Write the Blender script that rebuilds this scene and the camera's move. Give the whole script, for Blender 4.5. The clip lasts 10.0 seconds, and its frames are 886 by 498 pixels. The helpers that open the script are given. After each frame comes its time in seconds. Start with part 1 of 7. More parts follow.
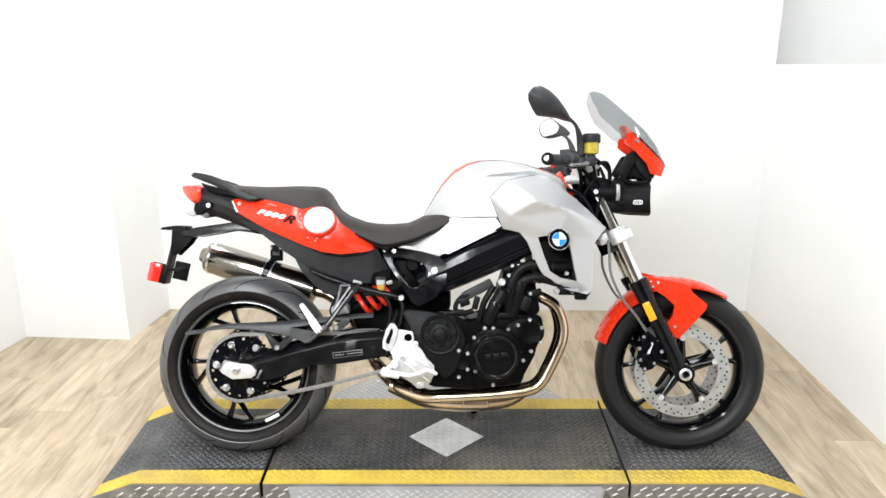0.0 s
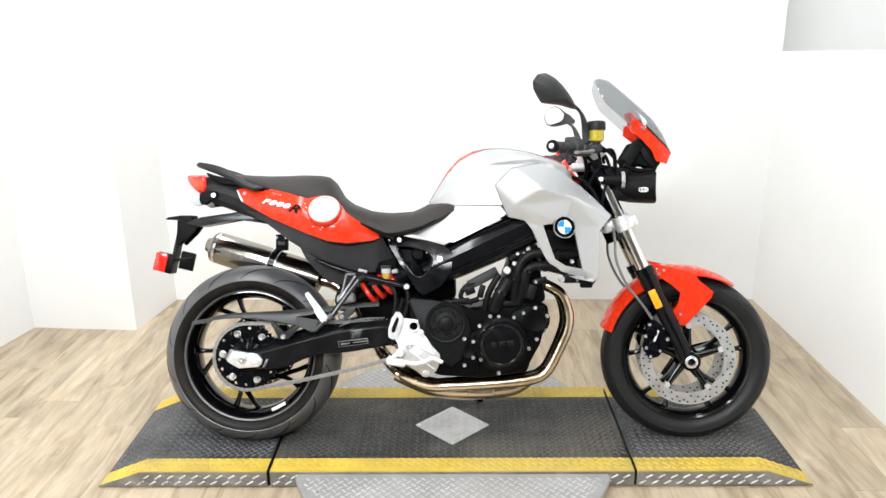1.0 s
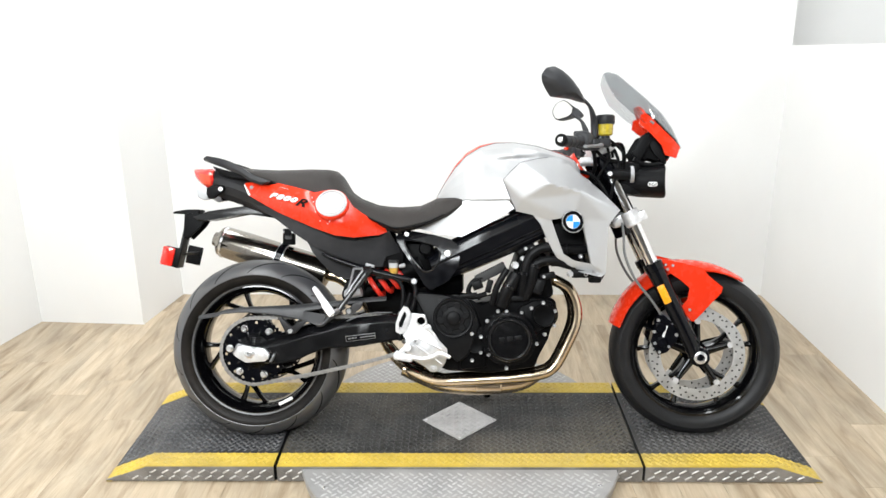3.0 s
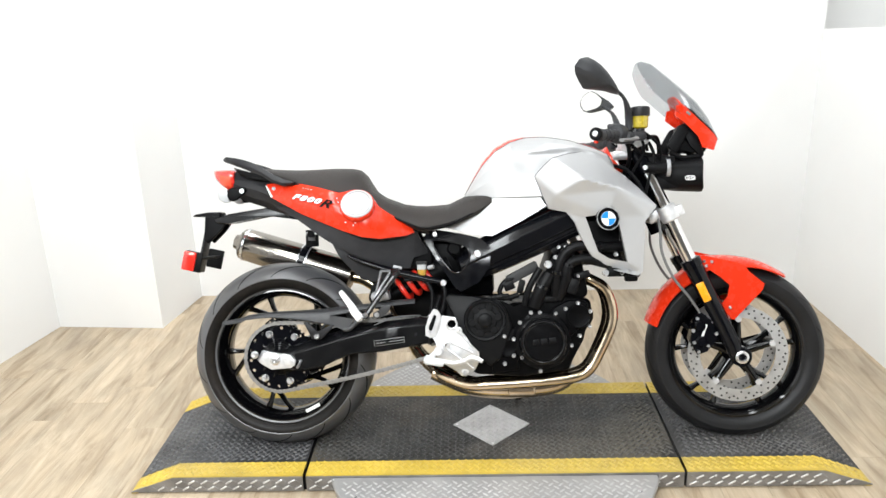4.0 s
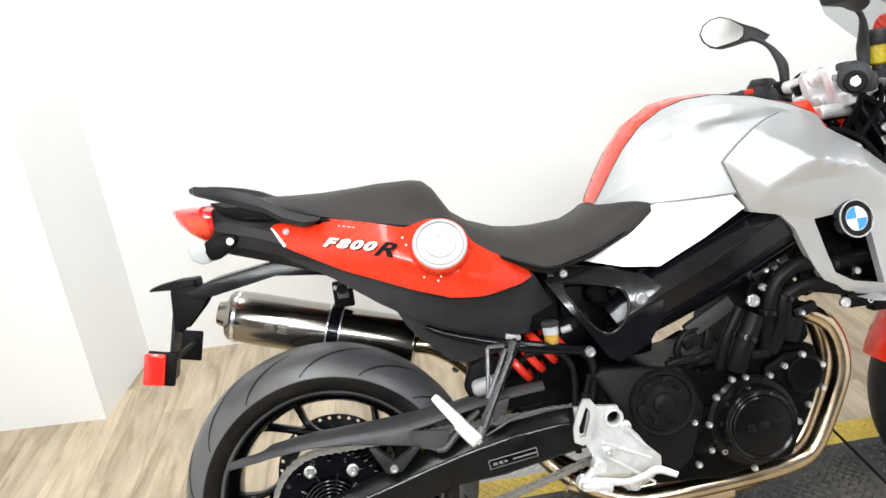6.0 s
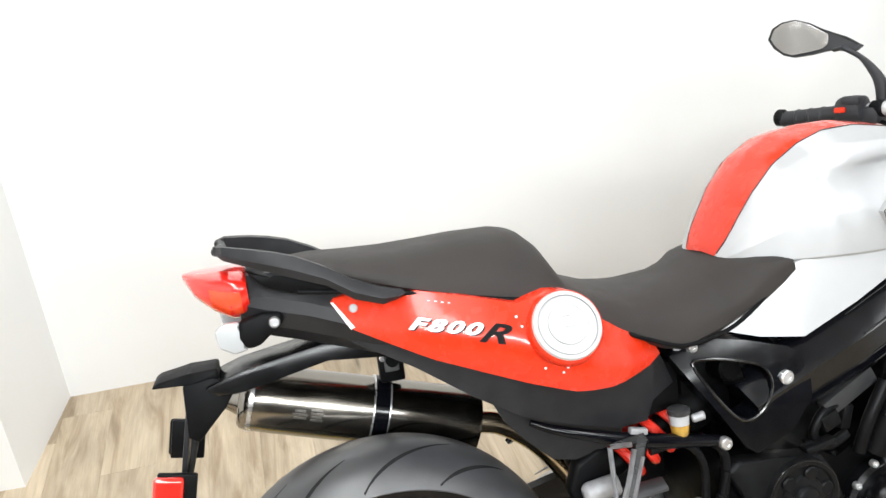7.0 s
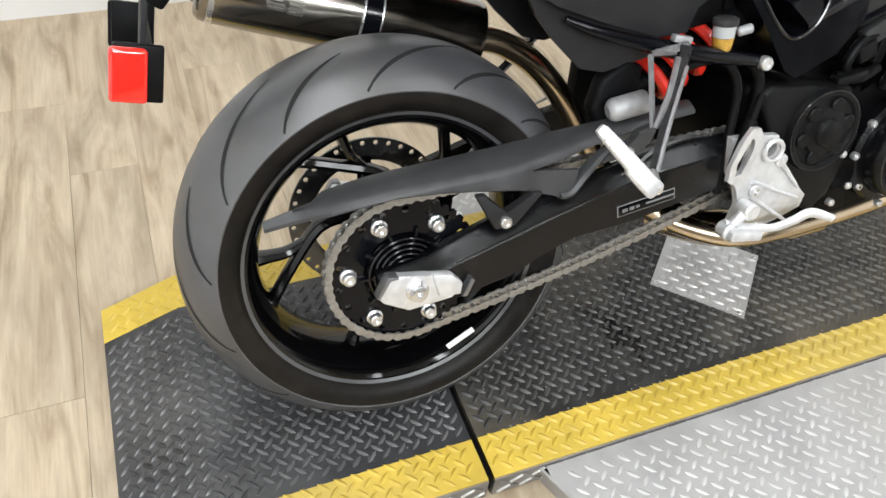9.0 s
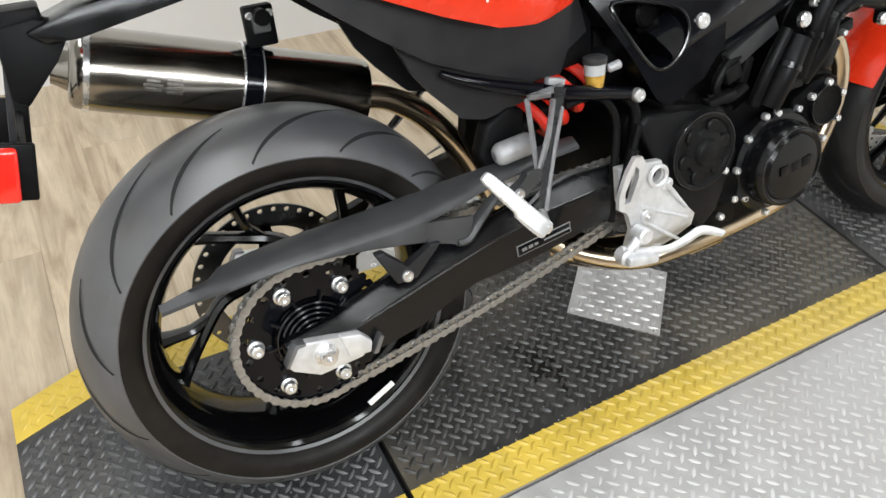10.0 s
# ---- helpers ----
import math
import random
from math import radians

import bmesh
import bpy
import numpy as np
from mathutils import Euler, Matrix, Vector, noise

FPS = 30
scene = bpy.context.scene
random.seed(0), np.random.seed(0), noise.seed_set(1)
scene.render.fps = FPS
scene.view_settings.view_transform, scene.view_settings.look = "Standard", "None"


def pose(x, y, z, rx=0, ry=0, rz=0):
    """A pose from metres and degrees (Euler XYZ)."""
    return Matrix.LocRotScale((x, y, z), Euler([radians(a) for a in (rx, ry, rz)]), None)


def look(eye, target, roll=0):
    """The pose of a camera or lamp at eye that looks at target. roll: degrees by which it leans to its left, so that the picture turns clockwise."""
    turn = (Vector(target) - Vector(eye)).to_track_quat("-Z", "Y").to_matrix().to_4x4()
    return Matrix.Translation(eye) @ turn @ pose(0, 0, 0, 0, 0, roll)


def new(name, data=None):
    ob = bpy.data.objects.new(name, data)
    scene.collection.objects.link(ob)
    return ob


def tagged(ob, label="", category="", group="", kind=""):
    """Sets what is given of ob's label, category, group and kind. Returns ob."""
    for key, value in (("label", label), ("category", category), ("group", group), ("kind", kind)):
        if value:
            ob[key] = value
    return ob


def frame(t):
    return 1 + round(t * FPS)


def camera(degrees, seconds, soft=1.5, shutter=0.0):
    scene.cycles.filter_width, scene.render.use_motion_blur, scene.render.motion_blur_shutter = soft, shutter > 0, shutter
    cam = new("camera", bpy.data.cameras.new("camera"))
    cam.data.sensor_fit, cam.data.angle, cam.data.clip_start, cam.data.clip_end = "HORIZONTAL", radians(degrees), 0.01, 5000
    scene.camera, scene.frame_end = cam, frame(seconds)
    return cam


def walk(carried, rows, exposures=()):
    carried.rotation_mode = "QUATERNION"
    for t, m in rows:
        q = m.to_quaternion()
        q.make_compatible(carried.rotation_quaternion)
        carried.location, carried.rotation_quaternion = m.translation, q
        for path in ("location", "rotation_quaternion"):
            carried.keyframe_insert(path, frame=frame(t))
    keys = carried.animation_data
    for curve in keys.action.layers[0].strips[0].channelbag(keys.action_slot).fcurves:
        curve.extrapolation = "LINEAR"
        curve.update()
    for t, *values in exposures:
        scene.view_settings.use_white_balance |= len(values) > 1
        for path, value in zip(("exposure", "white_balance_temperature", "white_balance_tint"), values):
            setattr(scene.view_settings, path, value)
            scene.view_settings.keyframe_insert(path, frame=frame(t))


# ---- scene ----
cam = camera(60.1, 10.0)
PATH = [
    (0, (-0.047, -2.469, 1.541), (-0.054, -0.555, 0.961), -0.1),
    (0.5, (-0.054, -2.471, 1.532), (-0.077, -0.561, 0.94), 0.2),
    (1, (-0.045, -2.471, 1.531), (-0.067, -0.564, 0.93), -0.5),
    (1.5, (-0.05, -2.467, 1.526), (-0.074, -0.562, 0.916), -0.5),
    (2, (-0.049, -2.468, 1.529), (-0.077, -0.563, 0.921), -0.5),
    (3.5, (-0.06, -2.443, 1.522), (-0.107, -0.542, 0.901), -0.8),
    (4, (-0.117, -2.368, 1.527), (-0.181, -0.472, 0.893), -1.8),
    (4.5, (-0.124, -2.175, 1.519), (-0.172, -0.273, 0.902), -2.2),
    (5, (-0.206, -1.901, 1.527), (-0.366, -0.014, 0.884), -3.3),
    (5.5, (-0.443, -1.636, 1.504), (-0.396, 0.227, 0.78), -6.0),
    (6, (-0.564, -1.33, 1.431), (-0.426, 0.515, 0.671), -6.8),
    (6.2, (-0.596, -1.187, 1.445), (-0.428, 0.653, 0.679), -5.8),
    (7.3, (-0.946, -0.81, 1.48), (-0.344, 0.869, 0.575), -2.4),
    (7.5, (-0.97, -0.784, 1.472), (-0.275, 0.852, 0.556), -1.4),
    (8, (-1.006, -0.772, 1.378), (-0.314, 0.752, 0.284), 2.3),
    (8.5, (-1.012, -0.751, 1.301), (-0.381, 0.626, -0.006), 4.5),
    (9, (-1.022, -0.753, 1.221), (-0.44, 0.493, -0.231), 6.3),
    (9.5, (-1.015, -0.755, 1.206), (-0.383, 0.448, -0.262), 8.7),
    (10, (-0.968, -0.764, 1.25), (-0.223, 0.481, -0.126), 3.8),
]
walk(cam, [(t, look(eye, target, roll)) for t, eye, target, roll in PATH],
     [(0, 0.18), (2, 0.1), (3.5, 0.09), (4.5, 0.11), (6, 0.04), (7.5, 0.12), (8.5, 0.02), (9, -0.06), (9.5, -0.1), (10, -0.15)])

# ---- light ----
world = bpy.data.worlds.new("world")
scene.world = world
world.use_nodes = True
world.node_tree.nodes["Background"].inputs[0].default_value = (0.95, 0.97, 1.0, 1)
world.node_tree.nodes["Background"].inputs[1].default_value = 0.25


def area_lamp(name, at, target, sx, sy, watts, colour=(1, 1, 1)):
    d = bpy.data.lights.new(name, "AREA")
    d.shape, d.size, d.size_y, d.energy, d.color = "RECTANGLE", sx, sy, watts, colour
    ob = new(name, d)
    ob.matrix_world = look(at, target)
    return ob


# rows of white tube lights under the ceiling, themselves out of view
area_lamp("unseen_lamp", (-1.15, -0.45, 2.62), (-1.15, -0.449, 0), 0.25, 3.6, 52, (0.935, 0.98, 1.0))
area_lamp("unseen_lamp", (0.6, -0.35, 2.62), (0.6, -0.349, 0), 0.25, 3.0, 31, (0.935, 0.98, 1.0))
# added front lamp, tilted at the motorcycle to brighten its near side
area_lamp("unseen_lamp", (-0.8, -2.9, 2.45), (-0.4, 0.0, 0.75), 2.4, 0.35, 108, (0.935, 0.98, 1.0))
# added lamp that brightens the walls beyond the half-height wall
area_lamp("unseen_lamp", (2.6, 0.6, 2.62), (2.6, 0.61, 0), 0.3, 1.5, 25, (0.935, 0.98, 1.0))


# ---- materials ----
def material(name, colour, rough=0.5, metal=0.0, coat=0.0, vary=0.12, scale=30.0, bump=0.0, bump_scale=400.0,
             dirt=0.0, dirt_colour=(0.2, 0.18, 0.15), spec=0.5, flecks=0.0):
    m = bpy.data.materials.new(name)
    m.use_nodes = True
    nt = m.node_tree
    n, lk = nt.nodes, nt.links
    b = n["Principled BSDF"]
    b.inputs["Roughness"].default_value = rough
    b.inputs["Metallic"].default_value = metal
    b.inputs["Coat Weight"].default_value = coat
    b.inputs["Coat Roughness"].default_value = 0.06
    b.inputs["Specular IOR Level"].default_value = spec
    tc = n.new("ShaderNodeTexCoord")
    nz = n.new("ShaderNodeTexNoise")
    nz.inputs["Scale"].default_value = scale
    nz.inputs["Detail"].default_value = 6
    lk.new(tc.outputs["Object"], nz.inputs["Vector"])
    ramp = n.new("ShaderNodeMapRange")
    ramp.inputs[1].default_value, ramp.inputs[2].default_value = 0.3, 0.7
    ramp.inputs[3].default_value, ramp.inputs[4].default_value = 1 - vary, 1 + vary
    lk.new(nz.outputs[0], ramp.inputs[0])
    mul = n.new("ShaderNodeVectorMath")
    mul.operation = "SCALE"
    mul.inputs[0].default_value = colour
    lk.new(ramp.outputs[0], mul.inputs["Scale"])
    col = mul.outputs[0]
    if dirt:
        n2 = n.new("ShaderNodeTexNoise")
        n2.inputs["Scale"].default_value = scale * 0.23
        n2.inputs["Detail"].default_value = 8
        n2.inputs["Roughness"].default_value = 0.65
        lk.new(tc.outputs["Object"], n2.inputs["Vector"])
        r2 = n.new("ShaderNodeMapRange")
        r2.inputs[1].default_value, r2.inputs[2].default_value = 0.48, 0.72
        r2.inputs[3].default_value, r2.inputs[4].default_value = 0, dirt
        lk.new(n2.outputs[0], r2.inputs[0])
        mx = n.new("ShaderNodeMix")
        mx.data_type = "RGBA"
        lk.new(r2.outputs[0], mx.inputs[0])
        lk.new(col, mx.inputs[6])
        mx.inputs[7].default_value = (*dirt_colour, 1)
        col = mx.outputs[2]
    if flecks:
        vo = n.new("ShaderNodeTexVoronoi")
        vo.inputs["Scale"].default_value = 55
        lk.new(tc.outputs["Object"], vo.inputs["Vector"])
        vr = n.new("ShaderNodeMapRange")
        vr.inputs[1].default_value, vr.inputs[2].default_value = 0.05, 0.11
        vr.inputs[3].default_value, vr.inputs[4].default_value = flecks, 0
        lk.new(vo.outputs["Distance"], vr.inputs[0])
        mf = n.new("ShaderNodeMix")
        mf.data_type = "RGBA"
        lk.new(vr.outputs[0], mf.inputs[0])
        lk.new(col, mf.inputs[6])
        mf.inputs[7].default_value = (0.45, 0.43, 0.40, 1)
        col = mf.outputs[2]
    lk.new(col, b.inputs["Base Color"])
    rr = n.new("ShaderNodeMapRange")
    rr.inputs[1].default_value, rr.inputs[2].default_value = 0.3, 0.7
    rr.inputs[3].default_value, rr.inputs[4].default_value = max(0.02, rough - 0.06), min(1, rough + 0.06)
    lk.new(nz.outputs[0], rr.inputs[0])
    lk.new(rr.outputs[0], b.inputs["Roughness"])
    if bump:
        nb = n.new("ShaderNodeTexNoise")
        nb.inputs["Scale"].default_value = bump_scale
        nb.inputs["Detail"].default_value = 3
        lk.new(tc.outputs["Object"], nb.inputs["Vector"])
        bp_ = n.new("ShaderNodeBump")
        bp_.inputs["Strength"].default_value = bump
        bp_.inputs["Distance"].default_value = 0.001
        lk.new(nb.outputs[0], bp_.inputs["Height"])
        lk.new(bp_.outputs[0], b.inputs["Normal"])
    return m


WALL = material("white_wall_paint", (0.79, 0.788, 0.78), 0.6, vary=0.015, scale=3, bump=0.15, bump_scale=180)
CEIL = material("ceiling_paint", (0.5, 0.5, 0.5), 0.8, vary=0.02, scale=3)
SILVER = material("silver_metallic_paint", (0.46, 0.46, 0.466), 0.42, metal=0.45, coat=0.12, vary=0.012, scale=60)
RED = material("red_paint", (0.68, 0.031, 0.008), 0.26, coat=0.4, spec=0.22, vary=0.03, scale=40)
REDSPRING = material("red_spring_paint", (0.75, 0.03, 0.015), 0.35, coat=0.4, vary=0.06)
PLASTIC = material("black_plastic", (0.0038, 0.0038, 0.0043), 0.5, spec=0.1, vary=0.2, scale=50, bump=0.12, bump_scale=900)
GREYPLASTIC = material("dark_grey_plastic", (0.018, 0.0178, 0.0195), 0.42, spec=0.24, vary=0.18, scale=30, bump=0.2, bump_scale=900)
VINYL = material("black_seat_vinyl", (0.0245, 0.0205, 0.0185), 0.55, spec=0.28, vary=0.16, scale=14, bump=0.6, bump_scale=600)
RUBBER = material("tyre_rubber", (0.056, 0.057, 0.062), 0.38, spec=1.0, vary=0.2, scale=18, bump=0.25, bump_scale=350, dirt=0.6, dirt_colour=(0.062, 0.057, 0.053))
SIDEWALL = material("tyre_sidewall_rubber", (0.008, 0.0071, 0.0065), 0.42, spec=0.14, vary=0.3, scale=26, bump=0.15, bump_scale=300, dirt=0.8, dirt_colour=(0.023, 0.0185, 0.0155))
DARKRUBBER = material("dark_tyre_rubber", (0.0075, 0.0075, 0.0085), 0.46, spec=0.32, vary=0.2, scale=18, bump=0.25, bump_scale=350)
SATIN = material("satin_black_cover", (0.0042, 0.0043, 0.005), 0.22, spec=0.36, vary=0.2, scale=25, bump=0.2, bump_scale=600)
COVERBLACK = material("satin_engine_cover", (0.0035, 0.0035, 0.004), 0.17, spec=0.26, vary=0.2, scale=50, bump=0.3, bump_scale=350)
GUARDGREY = material("matt_guard_plastic", (0.042, 0.0423, 0.0445), 0.42, spec=0.38, vary=0.22, scale=25, bump=0.2, bump_scale=700)
HOSE = material("black_hose_rubber", (0.004, 0.004, 0.0045), 0.4, spec=0.13, vary=0.25, scale=40, bump=0.15, bump_scale=500)
BOXGREY = material("grey_plastic_box", (0.035, 0.035, 0.036), 0.5, spec=0.25, vary=0.1)
PLANKBED = material("plank_gap_filler", (0.20, 0.15, 0.10), 0.7, vary=0.15)
GRIPGREY = material("dark_grip_rubber", (0.024, 0.0245, 0.027), 0.5, spec=0.3, vary=0.15, scale=40, bump=0.3, bump_scale=600)
HANGER = material("satin_bracket", (0.009, 0.009, 0.010), 0.26, spec=0.45, vary=0.2, scale=40)
# for polished edges and for the painted highlight on the swingarm
POLISHEDGLINT = material("polished_edge_and_glint", (0.24, 0.24, 0.25), 0.36, metal=0.8, vary=0.15, scale=60)
VALVEGREY = material("dull_grey_casting", (0.09, 0.09, 0.09), 0.45, vary=0.2, scale=60, bump=0.2)
ETCHED = material("etched_metal_mark", (0.17, 0.16, 0.145), 0.4, metal=0.9, vary=0.3, scale=200)
# glossier black for the thin raised edge lines
EDGEBLACK = material("glossy_black_edge", (0.006, 0.006, 0.007), 0.16, spec=0.55, vary=0.3, scale=60)
KNOB = material("dull_knob_aluminium", (0.34, 0.34, 0.35), 0.5, metal=0.3, vary=0.15, scale=80)
GROOVE = material("tread_groove", (0.008, 0.008, 0.008), 0.9, vary=0.1)
GLOSSBLACK = material("gloss_black_rim", (0.002, 0.002, 0.0024), 0.10, coat=0.0, spec=0.42, vary=0.15)
FRAMEBLACK = material("black_frame_paint", (0.0028, 0.003, 0.0045), 0.12, coat=0.0, spec=0.23, vary=0.15, scale=40, bump=0.05, bump_scale=200)
FRAMEGLOSS = material("polished_black_frame_paint", (0.003, 0.0032, 0.0045), 0.16, spec=0.42, vary=0.15, scale=40, bump=0.05, bump_scale=200)
ENGINE = material("black_engine_casting", (0.0022, 0.0022, 0.0025), 0.4, spec=0.055, vary=0.25, scale=60, bump=0.4, bump_scale=700)
ENGINEGREY = material("grey_engine_cover", (0.0055, 0.0055, 0.006), 0.4, spec=0.13, vary=0.2, scale=60, bump=0.35, bump_scale=800)
ALU = material("cast_aluminium", (0.72, 0.72, 0.73), 0.40, metal=0.55, vary=0.1, scale=60, bump=0.4, bump_scale=500, dirt=0.45, dirt_colour=(0.30, 0.30, 0.31))
STEEL = material("bright_bolt_steel", (0.75, 0.75, 0.76), 0.28, metal=0.9, vary=0.08)
MUFFLER = material("brushed_titanium", (0.27, 0.25, 0.222), 0.17, metal=1.0, vary=0.05, scale=14, dirt=0.1, dirt_colour=(0.34, 0.29, 0.23))
HEADER = material("tinted_header_steel", (0.62, 0.5, 0.36), 0.22, metal=1.0, vary=0.15, scale=12, dirt=0.4, dirt_colour=(0.42, 0.3, 0.2))
CHAIN = material("greasy_chain_steel", (0.42, 0.41, 0.395), 0.36, metal=0.8, vary=0.3, scale=90, dirt=0.5, dirt_colour=(0.12, 0.11, 0.10))
CHROME = material("polished_fork_tube", (0.8, 0.8, 0.81), 0.1, metal=1.0, vary=0.03)
DISC = material("brake_disc_steel", (0.62, 0.62, 0.62), 0.34, metal=0.8, vary=0.1, scale=40)
DARKDISC = material("dark_brake_disc_steel", (0.10, 0.10, 0.10), 0.22, metal=0.9, vary=0.15, scale=40)
WHITECAP = material("white_cap_plastic", (0.46, 0.455, 0.45), 0.35, vary=0.06, coat=0.2)
ORANGE = material("orange_reflector", (0.95, 0.35, 0.01), 0.25, coat=0.5, vary=0.06, scale=120)
REDLENS = material("red_lens", (0.8, 0.02, 0.012), 0.12, coat=1.0, vary=0.08, scale=90)
LENSORANGE = material("orange_lens", (0.85, 0.06, 0.012), 0.15, coat=1.0, vary=0.1, scale=90)
AMBER = material("amber_fluid", (0.45, 0.26, 0.04), 0.2, coat=0.6, vary=0.3, scale=90)
YELLOWFLUID = material("yellow_fluid", (0.42, 0.32, 0.02), 0.2, coat=0.8, vary=0.25, scale=120)
MILKY = material("milky_lens", (0.42, 0.43, 0.44), 0.15, coat=0.6, vary=0.05)
BLUE = material("blue_enamel", (0.02, 0.24, 0.75), 0.2, coat=0.8, vary=0.03)
WHITE = material("white_enamel", (0.85, 0.85, 0.85), 0.25, coat=0.6, vary=0.02)
GREYLABEL = material("grey_label", (0.16, 0.16, 0.16), 0.5, vary=0.08)
MIRROR = material("mirror_glass", (0.72, 0.71, 0.69), 0.03, metal=1.0, vary=0.01)
TREADBLACK = material("worn_black_tread_plate", (0.034, 0.034, 0.036), 0.42, spec=0.2, vary=0.45, scale=9, bump=0.25, bump_scale=250, dirt=0.95, dirt_colour=(0.105, 0.10, 0.094), flecks=0.5)
TREADDUST = material("dusty_black_tread_plate", (0.032, 0.031, 0.030), 0.42, spec=0.2, vary=0.5, scale=14, bump=0.25, bump_scale=250, dirt=0.95, dirt_colour=(0.118, 0.101, 0.076), flecks=0.7)
TREADFACE = material("clean_aluminium_tread_plate", (0.50, 0.49, 0.485), 0.42, metal=0.35, vary=0.18, scale=12, bump=0.15, bump_scale=250, dirt=0.7, dirt_colour=(0.28, 0.255, 0.225))
TREADLUG = material("worn_tread_lugs", (0.085, 0.085, 0.088), 0.34, metal=0.3, vary=0.6, scale=7, dirt=0.8, dirt_colour=(0.12, 0.114, 0.106))
TREADWORN = material("dusty_tread_lugs", (0.046, 0.045, 0.043), 0.42, metal=0.15, vary=0.6, scale=9, dirt=0.8, dirt_colour=(0.125, 0.112, 0.092))
TREADSILVER = material("bare_aluminium_tread_plate", (0.35, 0.342, 0.335), 0.42, metal=0.3, vary=0.16, scale=10, bump=0.15, bump_scale=250, dirt=0.55, dirt_colour=(0.29, 0.265, 0.24))
TREADEDGE = material("dull_aluminium_tread_edge", (0.24, 0.23, 0.22), 0.45, metal=0.4, vary=0.3, scale=14, bump=0.15, bump_scale=250, dirt=0.6, dirt_colour=(0.15, 0.135, 0.12))
BRIGHTBAR = material("bright_aluminium_bars", (0.66, 0.655, 0.65), 0.32, metal=0.55, vary=0.2, scale=30)
YELLOW = material("yellow_safety_paint", (0.54, 0.38, 0.052), 0.45, vary=0.16, scale=10, bump=0.2, bump_scale=300, dirt=0.6, dirt_colour=(0.33, 0.255, 0.10))
STAIN = material("oily_stain", (0.012, 0.012, 0.012), 0.25, vary=0.2)


def wood_material():
    """Pale brown plank: long grain, cloudy darker patches, streaks and small knots; each plank a little different."""
    m = bpy.data.materials.new("pale_washed_wood")
    m.use_nodes = True
    n, lk = m.node_tree.nodes, m.node_tree.links
    b = n["Principled BSDF"]
    tc = n.new("ShaderNodeTexCoord")
    oi = n.new("ShaderNodeObjectInfo")
    shift = n.new("ShaderNodeVectorMath")
    shift.operation = "SCALE"
    shift.inputs[0].default_value = (37.0, 61.0, 13.0)
    lk.new(oi.outputs["Random"], shift.inputs["Scale"])

    def noise(stretch, scale, detail, distortion=0.0, rough=0.5):
        off = n.new("ShaderNodeVectorMath")
        off.operation = "MULTIPLY_ADD"
        off.inputs[1].default_value = stretch
        lk.new(tc.outputs["Object"], off.inputs[0])
        lk.new(shift.outputs[0], off.inputs[2])
        t = n.new("ShaderNodeTexNoise")
        t.inputs["Scale"].default_value, t.inputs["Detail"].default_value, t.inputs["Distortion"].default_value = scale, detail, distortion
        t.inputs["Roughness"].default_value = rough
        lk.new(off.outputs[0], t.inputs["Vector"])
        return t.outputs[0], off.outputs[0]

    def spread(value, a, b_, lo, hi):
        r = n.new("ShaderNodeMapRange")
        for k, q in enumerate((a, b_, lo, hi)):
            r.inputs[k + 1].default_value = q
        lk.new(value, r.inputs[0])
        return r.outputs[0]

    def times(p, q):
        t = n.new("ShaderNodeMath")
        t.operation = "MULTIPLY"
        lk.new(p, t.inputs[0])
        lk.new(q, t.inputs[1])
        return t.outputs[0]

    grain, place = noise((7.0, 1.0, 1.0), 2.6, 8, 0.9, 0.62)
    ramp = n.new("ShaderNodeValToRGB")
    e = ramp.color_ramp.elements
    e[0].position, e[0].color = 0.30, (0.272, 0.200, 0.126, 1)
    e[1].position, e[1].color = 0.64, (0.528, 0.434, 0.315, 1)
    mid = ramp.color_ramp.elements.new(0.46)
    mid.color = (0.420, 0.331, 0.229, 1)
    lk.new(grain, ramp.inputs[0])
    fine, _ = noise((34.0, 1.2, 1.0), 6.0, 5, 0.2)
    cloud, _ = noise((5.0, 2.2, 1.0), 1.7, 4, 0.5)
    knots = n.new("ShaderNodeTexVoronoi")
    knots.inputs["Scale"].default_value = 1.1
    lk.new(place, knots.inputs["Vector"])
    tone = times(times(spread(fine, 0.3, 0.7, 0.92, 1.07), spread(cloud, 0.3, 0.7, 0.84, 1.13)), times(spread(knots.outputs["Distance"], 0.015, 0.075, 0.45, 1.0), spread(oi.outputs["Random"], 0, 1, 0.88, 1.08)))
    mul = n.new("ShaderNodeVectorMath")
    mul.operation = "SCALE"
    lk.new(ramp.outputs[0], mul.inputs[0])
    lk.new(tone, mul.inputs["Scale"])
    lk.new(mul.outputs[0], b.inputs["Base Color"])
    lk.new(spread(cloud, 0.3, 0.7, 0.34, 0.50), b.inputs["Roughness"])
    bu = n.new("ShaderNodeBump")
    bu.inputs["Strength"].default_value, bu.inputs["Distance"].default_value = 0.25, 0.001
    lk.new(fine, bu.inputs["Height"])
    lk.new(bu.outputs[0], b.inputs["Normal"])
    return m


WOOD = wood_material()


def screen_material(name, tint, gloss):
    m = bpy.data.materials.new(name)
    m.use_nodes = True
    n, lk = m.node_tree.nodes, m.node_tree.links
    n.remove(n["Principled BSDF"])
    tr = n.new("ShaderNodeBsdfTransparent")
    tr.inputs[0].default_value = (*tint, 1)
    gl = n.new("ShaderNodeBsdfGlossy")
    gl.inputs["Roughness"].default_value = 0.05
    mx = n.new("ShaderNodeMixShader")
    mx.inputs[0].default_value = gloss
    lk.new(tr.outputs[0], mx.inputs[1])
    lk.new(gl.outputs[0], mx.inputs[2])
    lk.new(mx.outputs[0], n["Material Output"].inputs[0])
    return m


